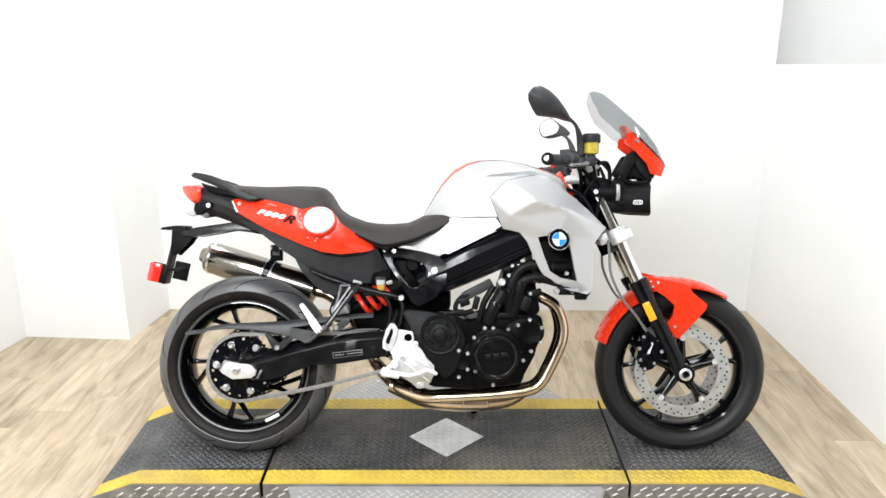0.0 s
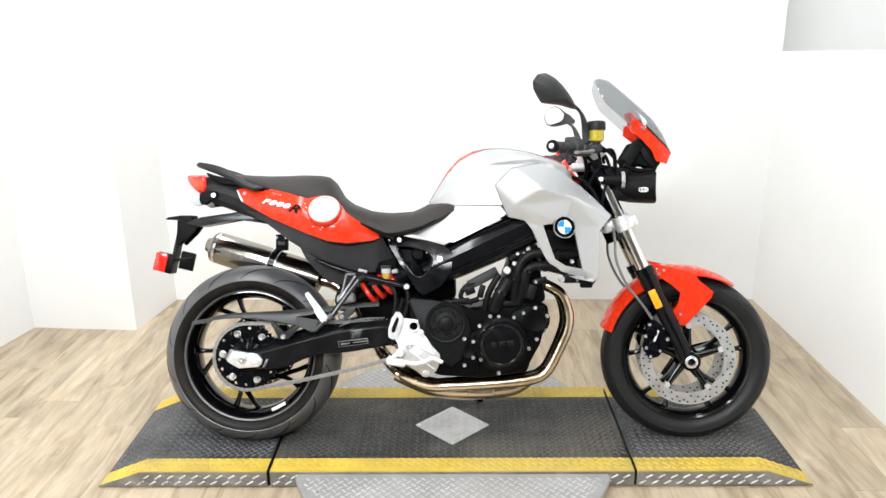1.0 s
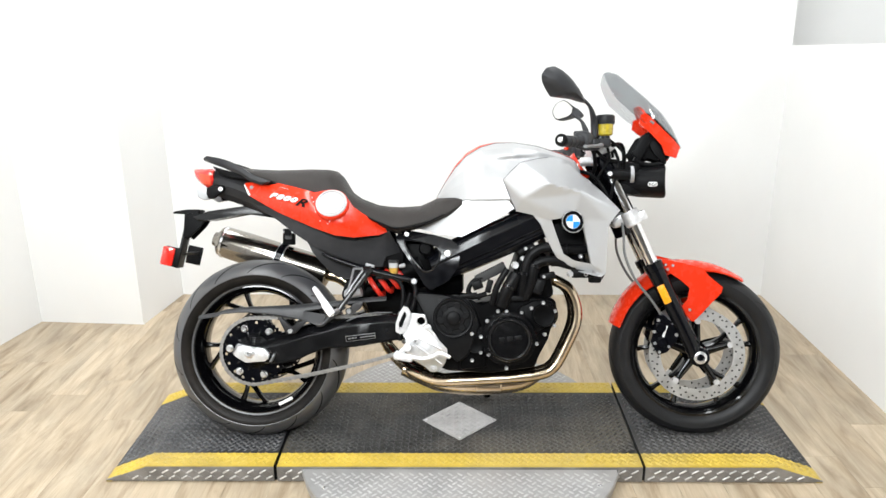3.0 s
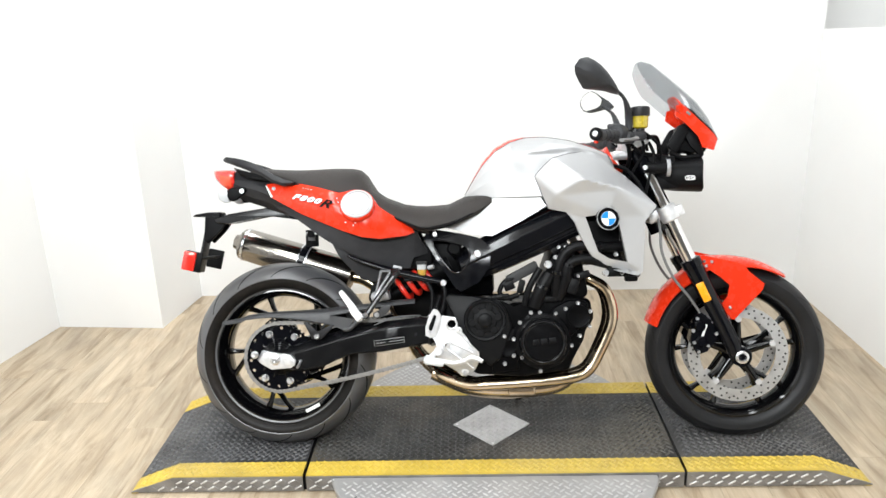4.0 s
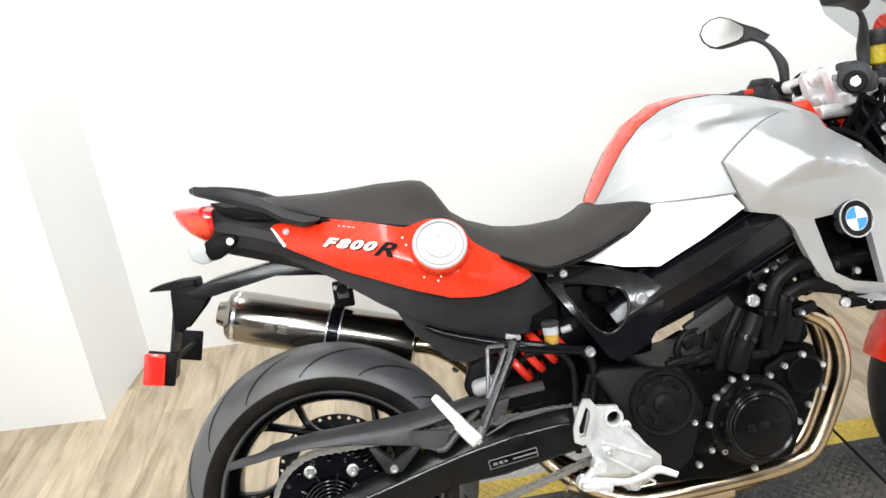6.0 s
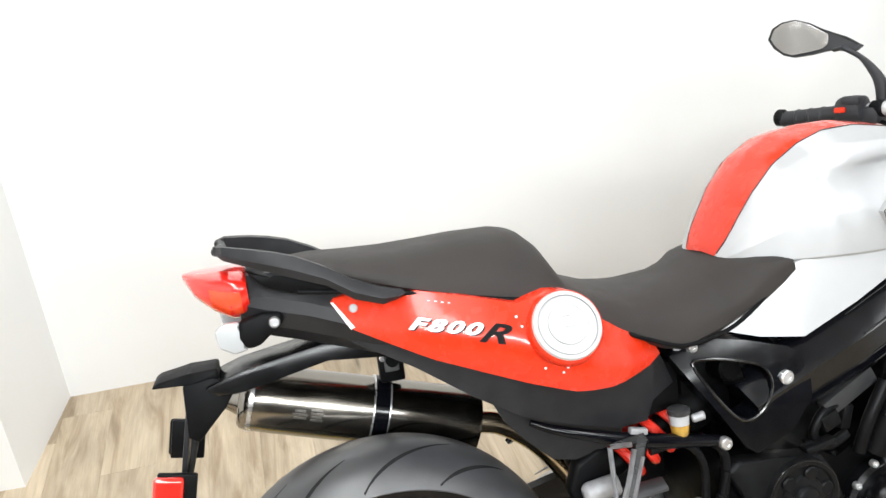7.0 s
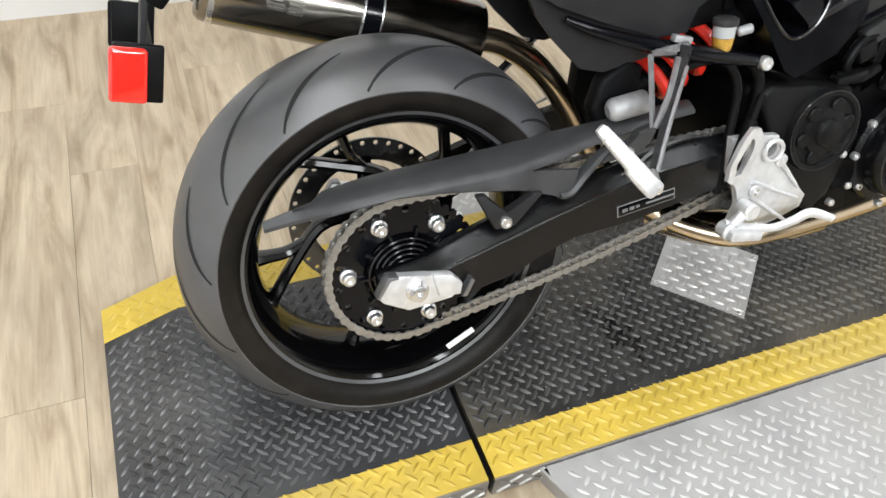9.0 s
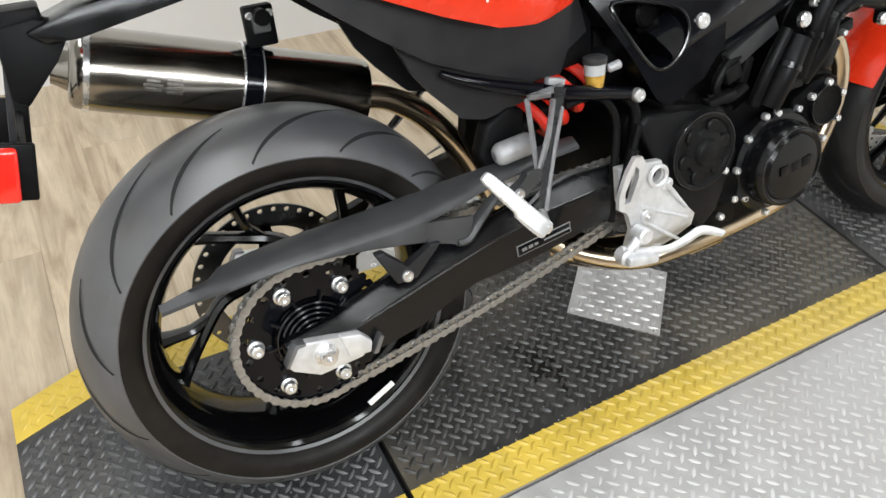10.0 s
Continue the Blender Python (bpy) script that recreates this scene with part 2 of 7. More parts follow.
SMOKE = screen_material("smoked_screen", (0.78, 0.79, 0.80), 0.03)


# ---- mesh helpers ----
def B():
    return bmesh.new()


def part(name, bm, mat, parent=None, label="", sharp=38, xf=None):
    """Links a bmesh as one mesh object under a thing or a part."""
    if xf is not None:
        bmesh.ops.transform(bm, matrix=xf, verts=bm.verts)
    bmesh.ops.recalc_face_normals(bm, faces=bm.faces)
    me = bpy.data.meshes.new(name)
    bm.to_mesh(me)
    bm.free()
    me.materials.append(mat)
    me.polygons.foreach_set("use_smooth", [True] * len(me.polygons))
    me.set_sharp_from_angle(angle=radians(sharp))
    ob = new(name, me)
    if parent is not None:
        ob.parent = parent
    if label:
        ob["label"] = label
    return ob


def bevel(bm, geom_edges, r, seg=2):
    if r > 0:
        bmesh.ops.bevel(bm, geom=geom_edges, offset=r, segments=seg, profile=0.5, affect="EDGES", clamp_overlap=True)


def prism(bm, poly, u0, u1, r=0.004, seg=2):
    """A polygon of (x, w) drawn out sideways from u0 to u1, with rounded edges."""
    a = [bm.verts.new((x, u0, w)) for x, w in poly]
    b = [bm.verts.new((x, u1, w)) for x, w in poly]
    n = len(poly)
    fs = [bm.faces.new(a), bm.faces.new(b[::-1])]
    for i in range(n):
        j = (i + 1) % n
        fs.append(bm.faces.new((a[i], b[i], b[j], a[j])))
    es = {e for f in fs for e in f.edges}
    bevel(bm, list(es), r, seg)
    return bm


def column(bm, poly, z0, z1, r=0.0):
    """A polygon of (x, y) drawn up from z0 to z1."""
    a = [bm.verts.new((x, y, z0)) for x, y in poly]
    b = [bm.verts.new((x, y, z1)) for x, y in poly]
    n = len(poly)
    fs = [bm.faces.new(a[::-1]), bm.faces.new(b)]
    for i in range(n):
        j = (i + 1) % n
        fs.append(bm.faces.new((a[i], a[j], b[j], b[i])))
    bevel(bm, list({e for f in fs for e in f.edges}), r)
    return bm


def box(bm, c, s, r=0.004, rot=(0, 0, 0), seg=2):
    m = pose(*c, *rot)
    vs = [bm.verts.new(m @ Vector((x * s[0] / 2, y * s[1] / 2, z * s[2] / 2))) for x in (-1, 1) for y in (-1, 1) for z in (-1, 1)]
    fs = [bm.faces.new([vs[i] for i in q]) for q in ((0, 1, 3, 2), (4, 6, 7, 5), (0, 4, 5, 1), (2, 3, 7, 6), (0, 2, 6, 4), (1, 5, 7, 3))]
    bevel(bm, list({e for f in fs for e in f.edges}), r, seg)
    return bm


def glide(pts, res=6, closed=False):
    """A smooth line through points."""
    p = [Vector(q) for q in pts]
    out = []
    n = len(p)
    for i in range(n if closed else n - 1):
        p0 = p[(i - 1) % n] if closed or i else p[0]
        p1, p2 = p[i], p[(i + 1) % n]
        p3 = p[(i + 2) % n] if closed or i + 2 < n else p[-1]
        for k in range(res):
            t = k / res
            out.append(0.5 * (2 * p1 + (p2 - p0) * t + (2 * p0 - 5 * p1 + 4 * p2 - p3) * t * t + (3 * p1 - p0 - 3 * p2 + p3) * t ** 3))
    if not closed:
        out.append(p[-1])
    return out


def skin(bm, rings, cap=True, closed=False, loop=True):
    """Faces between rings of points."""
    vr = [[bm.verts.new(q) for q in r] for r in rings]
    m = len(vr[0])
    for i in range(len(vr) if closed else len(vr) - 1):
        a, b = vr[i], vr[(i + 1) % len(vr)]
        for j in range(m if loop else m - 1):
            k = (j + 1) % m
            bm.faces.new((a[j], a[k], b[k], b[j]))
    if cap and not closed and loop:
        bm.faces.new(vr[0][::-1])
        bm.faces.new(vr[-1])
    return bm


def tube(bm, pts, r, n=10, res=6, closed=False, straight=False, flat=1.0):
    """A round bar along a line; r one radius or one for each given point."""
    line = [Vector(q) for q in pts] if straight else glide(pts, res, closed)
    rs = [r] * len(line) if not isinstance(r, (list, tuple)) else [float(q) for q in np.interp(np.linspace(0, len(r) - 1, len(line)), range(len(r)), r)]
    rings, up = [], None
    for i, p in enumerate(line):
        if closed:
            d = line[(i + 1) % len(line)] - line[i - 1]
        else:
            d = line[min(i + 1, len(line) - 1)] - line[max(i - 1, 0)]
        d.normalize()
        if up is None:
            up = Vector((0, 1, 0)) if abs(d.y) < 0.9 else Vector((0, 0, 1))
        side = d.cross(up).normalized()
        up = side.cross(d).normalized()
        rings.append([p + rs[i] * (math.cos(a) * side + flat * math.sin(a) * up) for a in np.linspace(0, 2 * math.pi, n, endpoint=False)])
    return skin(bm, rings, True, closed)


def turned(bm, c, axis, profile, n=48, closed=False):
    """A profile of (radius, along) turned about an axis through c; a closed profile makes a ring."""
    a = Vector(axis).normalized()
    s = a.orthogonal().normalized()
    t = a.cross(s)
    c = Vector(c)
    rings = []
    for r, h in profile:
        r = max(r, 1e-5)
        rings.append([c + a * h + r * (math.cos(q) * s + math.sin(q) * t) for q in np.linspace(0, 2 * math.pi, n, endpoint=False)])
    return skin(bm, rings, not closed, closed)


def rod(bm, p0, p1, r, n=16, r1=None, bev=0.0):
    p0, p1 = Vector(p0), Vector(p1)
    h = (p1 - p0).length
    r1 = r if r1 is None else r1
    prof = [(r - bev, 0), (r, bev), (r1, h - bev), (r1 - bev, h)] if bev else [(r, 0), (r1, h)]
    return turned(bm, p0, p1 - p0, prof, n)


def bolt(bm, c, axis=(0, -1, 0), r=0.008, h=0.006):
    a = Vector(axis).normalized()
    turned(bm, Vector(c) - 0.004 * a, axis, [(r, 0), (r, h * 0.6 + 0.004), (r * 0.8, h + 0.004), (r * 0.45, h + 0.004), (r * 0.42, h + 0.002)], 12)


def sheet(bm, outer, ufun, th=0.004, holes=(), step=0.02, r=0.0, rounded=0):
    """A shell over an outline of (x, w), with holes, laid at the depth ufun(x, w) and th thick towards the bike's middle."""
    tmp = bmesh.new()
    for loop in (outer, *holes):
        if rounded:
            loop = [(q.x, q.z) for q in glide([(x, 0, w) for x, w in loop], rounded, True)]
        vs = [tmp.verts.new((x, 0, w)) for x, w in loop]
        for i in range(len(vs)):
            tmp.edges.new((vs[i - 1], vs[i]))
    bmesh.ops.triangle_fill(tmp, use_beauty=True, edges=tmp.edges)
    xs, ws = [v.co.x for v in tmp.verts], [v.co.z for v in tmp.verts]
    for lo, hi, no in ((min(xs), max(xs), (1, 0, 0)), (min(ws), max(ws), (0, 0, 1))):
        for k in np.arange(math.floor(lo / step) * step + step, hi, step):
            bmesh.ops.bisect_plane(tmp, geom=tmp.verts[:] + tmp.edges[:] + tmp.faces[:], plane_co=Vector(no) * k, plane_no=no, dist=1e-5)
    bmesh.ops.remove_doubles(tmp, verts=tmp.verts, dist=2e-4)
    front, back = {}, {}
    for v in tmp.verts:
        u = ufun(v.co.x, v.co.z)
        s = 1 if u < 0 else -1
        front[v] = bm.verts.new((v.co.x, u, v.co.z))
        back[v] = bm.verts.new((v.co.x, u + s * th, v.co.z))
    for f in tmp.faces:
        try:
            bm.faces.new([front[v] for v in f.verts])
            bm.faces.new([back[v] for v in reversed(f.verts)])
        except ValueError:
            pass
    for e in tmp.edges:
        if len(e.link_faces) == 1:
            a, b = e.verts
            bm.faces.new((front[a], front[b], back[b], back[a]))
    tmp.free()
    return bm


def thing(name, label, category, group="", at=None):
    ob = new(name)
    if at is not None:
        ob.matrix_world = at
    return tagged(ob, label, category, group)


# ---- room ----
def wall(name, poly, z0, z1, label, mat=None):
    ob = part(name, column(B(), poly, z0, z1), mat or WALL)
    return tagged(ob, label, "wall", kind="structure")


TOP = 2.7
wall("wall_back", [(-1.7, 1.478), (1.595, 1.447), (1.6, 1.59), (-1.69, 1.62)], 0, TOP, "plain white painted wall behind the motorcycle")
wall("wall_column", [(-2.162, 1.097), (-1.625, 1.057), (-1.568, 1.477), (-1.55, 1.62), (-2.162, 1.62)], 0, TOP, "white boxed-in column standing proud of the wall")
wall("wall_left", [(-2.162, 1.097), (-2.162, 1.62), (-2.45, 1.62), (-3.1, -7.5), (-2.95, -7.5), (-2.285, 0.4)], 0, TOP, "white painted side wall")
bm = B()
skin(bm, [[(x, y, 0), (x + 0.13, y, 0), (x + 0.13, y, z), (x, y, z)] for x, y, z in ((1.593, 1.447, 1.312), (1.600, 0.55, 1.364), (1.615, -2.6, 1.55))])
tagged(part("wall_right", bm, WALL), "low white half-height wall with a flat top", "wall", kind="structure")
wall("wall_far", [(3.3, -7.5), (3.45, -7.5), (3.45, 2.2), (3.3, 2.2)], 0, TOP, "light grey wall seen over the half-height wall")
wall("wall_far_end", [(1.60, 2.05), (3.3, 2.05), (3.3, 2.2), (1.60, 2.2)], 0, TOP, "light grey end wall beyond the half-height wall")
# unseen wall and ceiling, added to close the room; grey holds down bounced light
wall("wall_behind", [(-3.05, -7.65), (3.45, -7.65), (3.45, -7.5), (-3.05, -7.5)], 0, TOP, "unseen plain grey wall added to close the room", CEIL)
tagged(part("ceiling", column(B(), [(-3.1, -7.65), (3.45, -7.65), (3.45, 2.2), (-3.1, 2.2)], TOP, TOP + 0.1), CEIL), "unseen plain grey ceiling", "ceiling", kind="structure")

# floor: a bed with a plank layer on it
floor = tagged(part("floor", column(B(), [(-3.1, -7.65), (3.45, -7.65), (3.45, 2.2), (-3.1, 2.2)], -0.1, -0.004), PLANKBED),
               "pale washed wood-plank floor with greyish grain", "floor", kind="structure")

# ---- platform ----
PZ = 0.06          # top of the platform
YF, YB = -0.262, 0.322
XL0, XL1, XL2 = -1.235, -1.092, -0.666   # ramp foot, fold and seam at the rear end
XR2, XR1, XR0 = 0.568, 1.0, 1.155       # seam, fold and ramp foot at the front end
TURN_X, TURN_Z = -0.045, 0.052      # middle and top of the turntable
TURN_FRONT, TURN_BACK = (-0.097, 0.554), (0.086, 0.546)   # centre and radius of its two rounded ends


def lugs(name, inside, height, spacing, mat, parent, region, size=(0.0130, 0.0043, 0.0032), label=""):
    """The raised bars of tread plate, crossing ways in a chequer, as one mesh."""
    x0, x1, y0, y1 = region
    vs, fs = [], []
    reach = int(((x1 - x0) + (y1 - y0)) / spacing) + 2
    for i in range(-reach, reach):
        for j in range(-reach, reach):
            x, y = (x0 + x1) / 2 + (i - j) * spacing * 0.7071, (y0 + y1) / 2 + (i + j) * spacing * 0.7071
            if not (x0 <= x <= x1 and y0 <= y <= y1) or not inside(x, y):
                continue
            a = radians(45 if (i + j) % 2 else -45)
            L_, W_, H_ = size
            c, s = math.cos(a), math.sin(a)
            k = len(vs)
            for p, q, h in ((-L_, 0, 0), (-L_ * 0.45, -W_, 0), (L_ * 0.45, -W_, 0), (L_, 0, 0), (L_ * 0.45, W_, 0), (-L_ * 0.45, W_, 0), (-L_ * 0.55, 0, H_), (L_ * 0.55, 0, H_)):
                px_, py_ = x + p * c - q * s, y + p * s + q * c
                vs.append((px_, py_, height(px_, py_) + h))
            fs += [(k, k + 1, k + 6), (k + 1, k + 2, k + 7, k + 6), (k + 2, k + 3, k + 7), (k + 3, k + 4, k + 7), (k + 4, k + 5, k + 6, k + 7), (k + 5, k, k + 6)]
    me = bpy.data.meshes.new(name)
    me.from_pydata(vs, [], fs)
    me.materials.append(mat)
    me.polygons.foreach_set("use_smooth", [True] * len(me.polygons))
    me.set_sharp_from_angle(angle=radians(60))
    ob = new(name, me)
    ob.parent = parent
    tagged(ob, label, kind="stuff")
    return ob


def slab_height(x, y):
    if x < XL1:
        return 0.004 + (PZ - 0.004) * max(0, (x - XL0) / (XL1 - XL0))
    if x > XR1:
        return 0.004 + (PZ - 0.004) * max(0, (XR0 - x) / (XR0 - XR1))
    return PZ


def deck(name, xs, label, plate=None):
    """One section of the platform: a solid slab, with painted strips along both edges and its tread lugs."""
    ob = thing(name, label, "platform", "platform sections")

    def band(y0, y1, lift, mat, pname, skirt):
        bm = B()
        rings = []
        for x in xs:
            z = slab_height(x, 0)
            rings.append([(x, y0, z + lift), (x, y1, z + lift), (x, y1, 0.0 if skirt else z - 0.01), (x, y0, 0.0 if skirt else z - 0.01)])
        skin(bm, rings)
        return part(pname, bm, mat, ob, sharp=20)
    band(YF + 0.002, YB - 0.002, 0, plate or TREADBLACK, "slab", True)
    band(YF - 0.002, YF + 0.075, 0.0012, YELLOW, "yellow_strip", False)
    band(YB - 0.08, YB + 0.002, 0.0012, YELLOW, "yellow_strip", False)
    x0, x1 = min(xs), max(xs)
    lugs("tread_pattern", lambda x, y: x0 + 0.012 < x < x1 - 0.012, slab_height, 0.0182, TREADWORN if plate else TREADLUG, ob, (x0, x1, YF + 0.086, YB - 0.09), label="worn raised tread bars")
    lugs("strip_pattern", lambda x, y: x0 + 0.012 < x < x1 - 0.012, lambda x, y: slab_height(x, y) + 0.0012, 0.0195, YELLOW, ob, (x0, x1, YF + 0.012, YF + 0.07), label="yellow painted tread bars")
    lugs("strip_pattern", lambda x, y: x0 + 0.012 < x < x1 - 0.012, lambda x, y: slab_height(x, y) + 0.0012, 0.0195, YELLOW, ob, (x0, x1, YB - 0.07, YB - 0.008), label="yellow painted tread bars")
    # bare aluminium face along the front edge, with its own bars
    bm = B()
    vs, prof = [], [(x, slab_height(x, 0)) for x in xs]
    lo = [bm.verts.new((x, YF - 0.0045, 0.005)) for x, z in prof]
    hi = [bm.verts.new((x, YF - 0.0045, max(z - 0.002, 0.007))) for x, z in prof]
    lo2 = [bm.verts.new((x, YF + 0.001, 0.005)) for x, z in prof]
    hi2 = [bm.verts.new((x, YF + 0.001, max(z - 0.002, 0.007))) for x, z in prof]
    for i in range(len(prof) - 1):
        bm.faces.new((lo[i], lo[i + 1], hi[i + 1], hi[i]))
        bm.faces.new((lo2[i], hi2[i], hi2[i + 1], lo2[i + 1]))
        bm.faces.new((hi[i], hi[i + 1], hi2[i + 1], hi2[i]))
        bm.faces.new((lo[i], lo2[i], lo2[i + 1], lo[i + 1]))
    bm.faces.new((lo[0], hi[0], hi2[0], lo2[0]))
    bm.faces.new((lo[-1], lo2[-1], hi2[-1], hi[-1]))
    part("front_face", bm, TREADEDGE, ob, "bare aluminium tread-plate edge")
    # bars leaning one way are bright, those leaning the other way dull
    bm, dull = B(), B()
    for i, x in enumerate(np.arange(x0 + 0.02, x1 - 0.01, 0.0205)):
        for j in range(2):
            z = 0.019 + 0.0225 * j
            if (i + j) % 2 == 0 and z + 0.012 < slab_height(x, 0):
                box(bm, (x, YF - 0.0056, z), (0.026, 0.004, 0.0055), 0.0012, (0, -30, 0), 1)
            elif z + 0.012 < slab_height(x, 0):
                box(dull, (x, YF - 0.0056, z), (0.022, 0.003, 0.0045), 0.001, (0, 36, 0), 1)
    tagged(part("face_pattern", bm, BRIGHTBAR, ob), "bright tread bars", kind="stuff")
    tagged(part("dull_face_pattern", dull, TREADEDGE, ob), "dull tread bars", kind="stuff")
    return ob


deck("platform_section", [XL0, XL1, XL2], "black tread-plate end section with a ramp and yellow painted edges")
deck("platform_section", [XL2 + 0.011, XR2 - 0.009], "dusty black tread-plate middle section with yellow painted edges", TREADDUST)
deck("platform_section", [XR2, XR1, XR0], "black tread-plate end section with a ramp and yellow painted edges")
for xa, xb in ((XL2 + 0.001, XL2 + 0.010), (XR2 - 0.008, XR2 - 0.001)):
    tagged(part("joint_seal", column(B(), [(xa, YF + 0.01), (xb, YF + 0.01), (xb, YB - 0.01), (xa, YB - 0.01)], 0, PZ - 0.012), PLASTIC),
           "black rubber filler strip in a platform joint", "seal", "platform joint seals")

turntable = thing("turntable", "round bare aluminium tread-plate turntable lying under the platform", "turntable")


def turntable_edge(inset, n=72):
    """The outline of the turntable, drawn in by inset."""
    out = []
    for q in np.linspace(math.pi, math.tau, n):
        out.append((TURN_X + (TURN_FRONT[1] - inset) * math.cos(q), TURN_FRONT[0] + (TURN_FRONT[1] - inset) * math.sin(q)))
    for q in np.linspace(0, math.pi, n):
        out.append((TURN_X + (TURN_BACK[1] - inset) * math.cos(q), TURN_BACK[0] + (TURN_BACK[1] - inset) * math.sin(q)))
    return out


bm = B()
skin(bm, [[(x, y, z) for x, y in turntable_edge(d)] for d, z in ((0.008, 0.0005), (0.008, 0.036), (0.0, 0.038), (0.0, TURN_Z - 0.003), (0.003, TURN_Z))])
# the middle lies open under the platform
bmesh.ops.delete(bm, geom=[f for f in bm.faces if len(f.verts) > 8], context="FACES_ONLY")
front = [bm.verts.new((x, y, TURN_Z)) for x, y in turntable_edge(0.003) if y < YF - 0.008]
front.sort(key=lambda v: v.co.x)
bm.faces.new([bm.verts.new((front[0].co.x, YF - 0.0065, TURN_Z))] + front + [bm.verts.new((front[-1].co.x, YF - 0.0065, TURN_Z))])
back = [bm.verts.new((x, y, TURN_Z)) for x, y in turntable_edge(0.003) if y > YB + 0.004]
back.sort(key=lambda v: v.co.x)
bm.faces.new([bm.verts.new((back[0].co.x, YB + 0.0035, TURN_Z))] + back + [bm.verts.new((back[-1].co.x, YB + 0.0035, TURN_Z))])
part("plate", bm, TREADSILVER, turntable)


def off_deck(x, y):
    c, r = TURN_FRONT if y < 0 else TURN_BACK
    return (x - TURN_X) ** 2 + (y - c) ** 2 < (r - 0.02) ** 2 and (y < YF - 0.02 or y > YB + 0.02)


lugs("tread_pattern", off_deck, lambda x, y: TURN_Z, 0.0225, TREADFACE, turntable, (-0.62, 0.53, -0.66, 0.64), (0.0128, 0.0038, 0.0021), "bare aluminium tread bars")
for q in (212, 235, 262, 290, 312, 330, 40, 65, 95, 125, 150):
    c, r = TURN_FRONT if q > 180 else TURN_BACK
    bm = B()
    bolt(bm, (TURN_X + (r - 0.04) * math.cos(radians(q)), c + (r - 0.04) * math.sin(radians(q)), TURN_Z), (0, 0, 1), 0.007, 0.002)
    part("screw", bm, STEEL, turntable)

patch = thing("access_plate", "square bare aluminium tread plate screwed down cornerwise on the platform", "metal plate")
bm = B()
DC = (-0.045, 0.029)
H_ = 0.136
column(bm, [(DC[0] - H_, DC[1]), (DC[0], DC[1] - H_), (DC[0] + H_, DC[1]), (DC[0], DC[1] + H_)], PZ + 0.0005, PZ + 0.0035)
part("plate", bm, TREADFACE, patch)
lugs("tread_pattern", lambda x, y: abs(x - DC[0]) + abs(y - DC[1]) < H_ - 0.02, lambda x, y: PZ + 0.0035, 0.0195, TREADFACE, patch, (-0.19, 0.1, -0.12, 0.17))
for q in range(4):
    bm = B()
    bolt(bm, (DC[0] + (H_ - 0.014) * math.cos(q * math.pi / 2), DC[1] + (H_ - 0.014) * math.sin(q * math.pi / 2), PZ + 0.0035), (0, 0, 1), 0.005, 0.0015)
    part("screw", bm, STEEL, patch)

# oil spot on the deck
bm = B()
rng = random.Random(4)
for cx, cy, rr in ((-0.305, -0.075, 0.020), (-0.290, -0.100, 0.013), (-0.322, -0.060, 0.013), (-0.282, -0.055, 0.009), (-0.298, -0.128, 0.008), (-0.308, -0.035, 0.010), (-0.335, -0.085, 0.006), (-0.300, -0.148, 0.005), (-0.27, -0.09, 0.006)):
    ring = []
    for k in range(14):
        a = k * math.tau / 14
        q = rr * rng.uniform(0.55, 1.35)
        ring.append((cx + q * math.cos(a), cy + 1.35 * q * math.sin(a)))
    column(bm, ring, PZ - 0.001, PZ + 0.0006 + 0.02 * rr)
tagged(part("oil_stain", bm, STAIN), "dark oily stain on the black tread plate", "stain")

# ---- motorcycle ----
LEAN = 17.0
bike = thing("motorcycle", "red and silver naked motorcycle leaning on its stand", "motorcycle", at=pose(0.0065, -0.044, 0.0515, -LEAN, 0, 0) @ Matrix.Scale(1.012, 4))
RW, FW = (-0.752, 0.0, 0.309), (0.76, 0.0, 0.288)
STEER = -6.0
HEAD = Vector((0.447, 0, 0.90))
HAXIS = Vector((-math.sin(radians(25)), 0, math.cos(radians(25))))
SB = Matrix.Translation(HEAD) @ Matrix.Rotation(radians(STEER), 4, HAXIS) @ Matrix.Translation(-HEAD)
SX = SB @ Matrix.Translation((0.010, 0, 0.006))


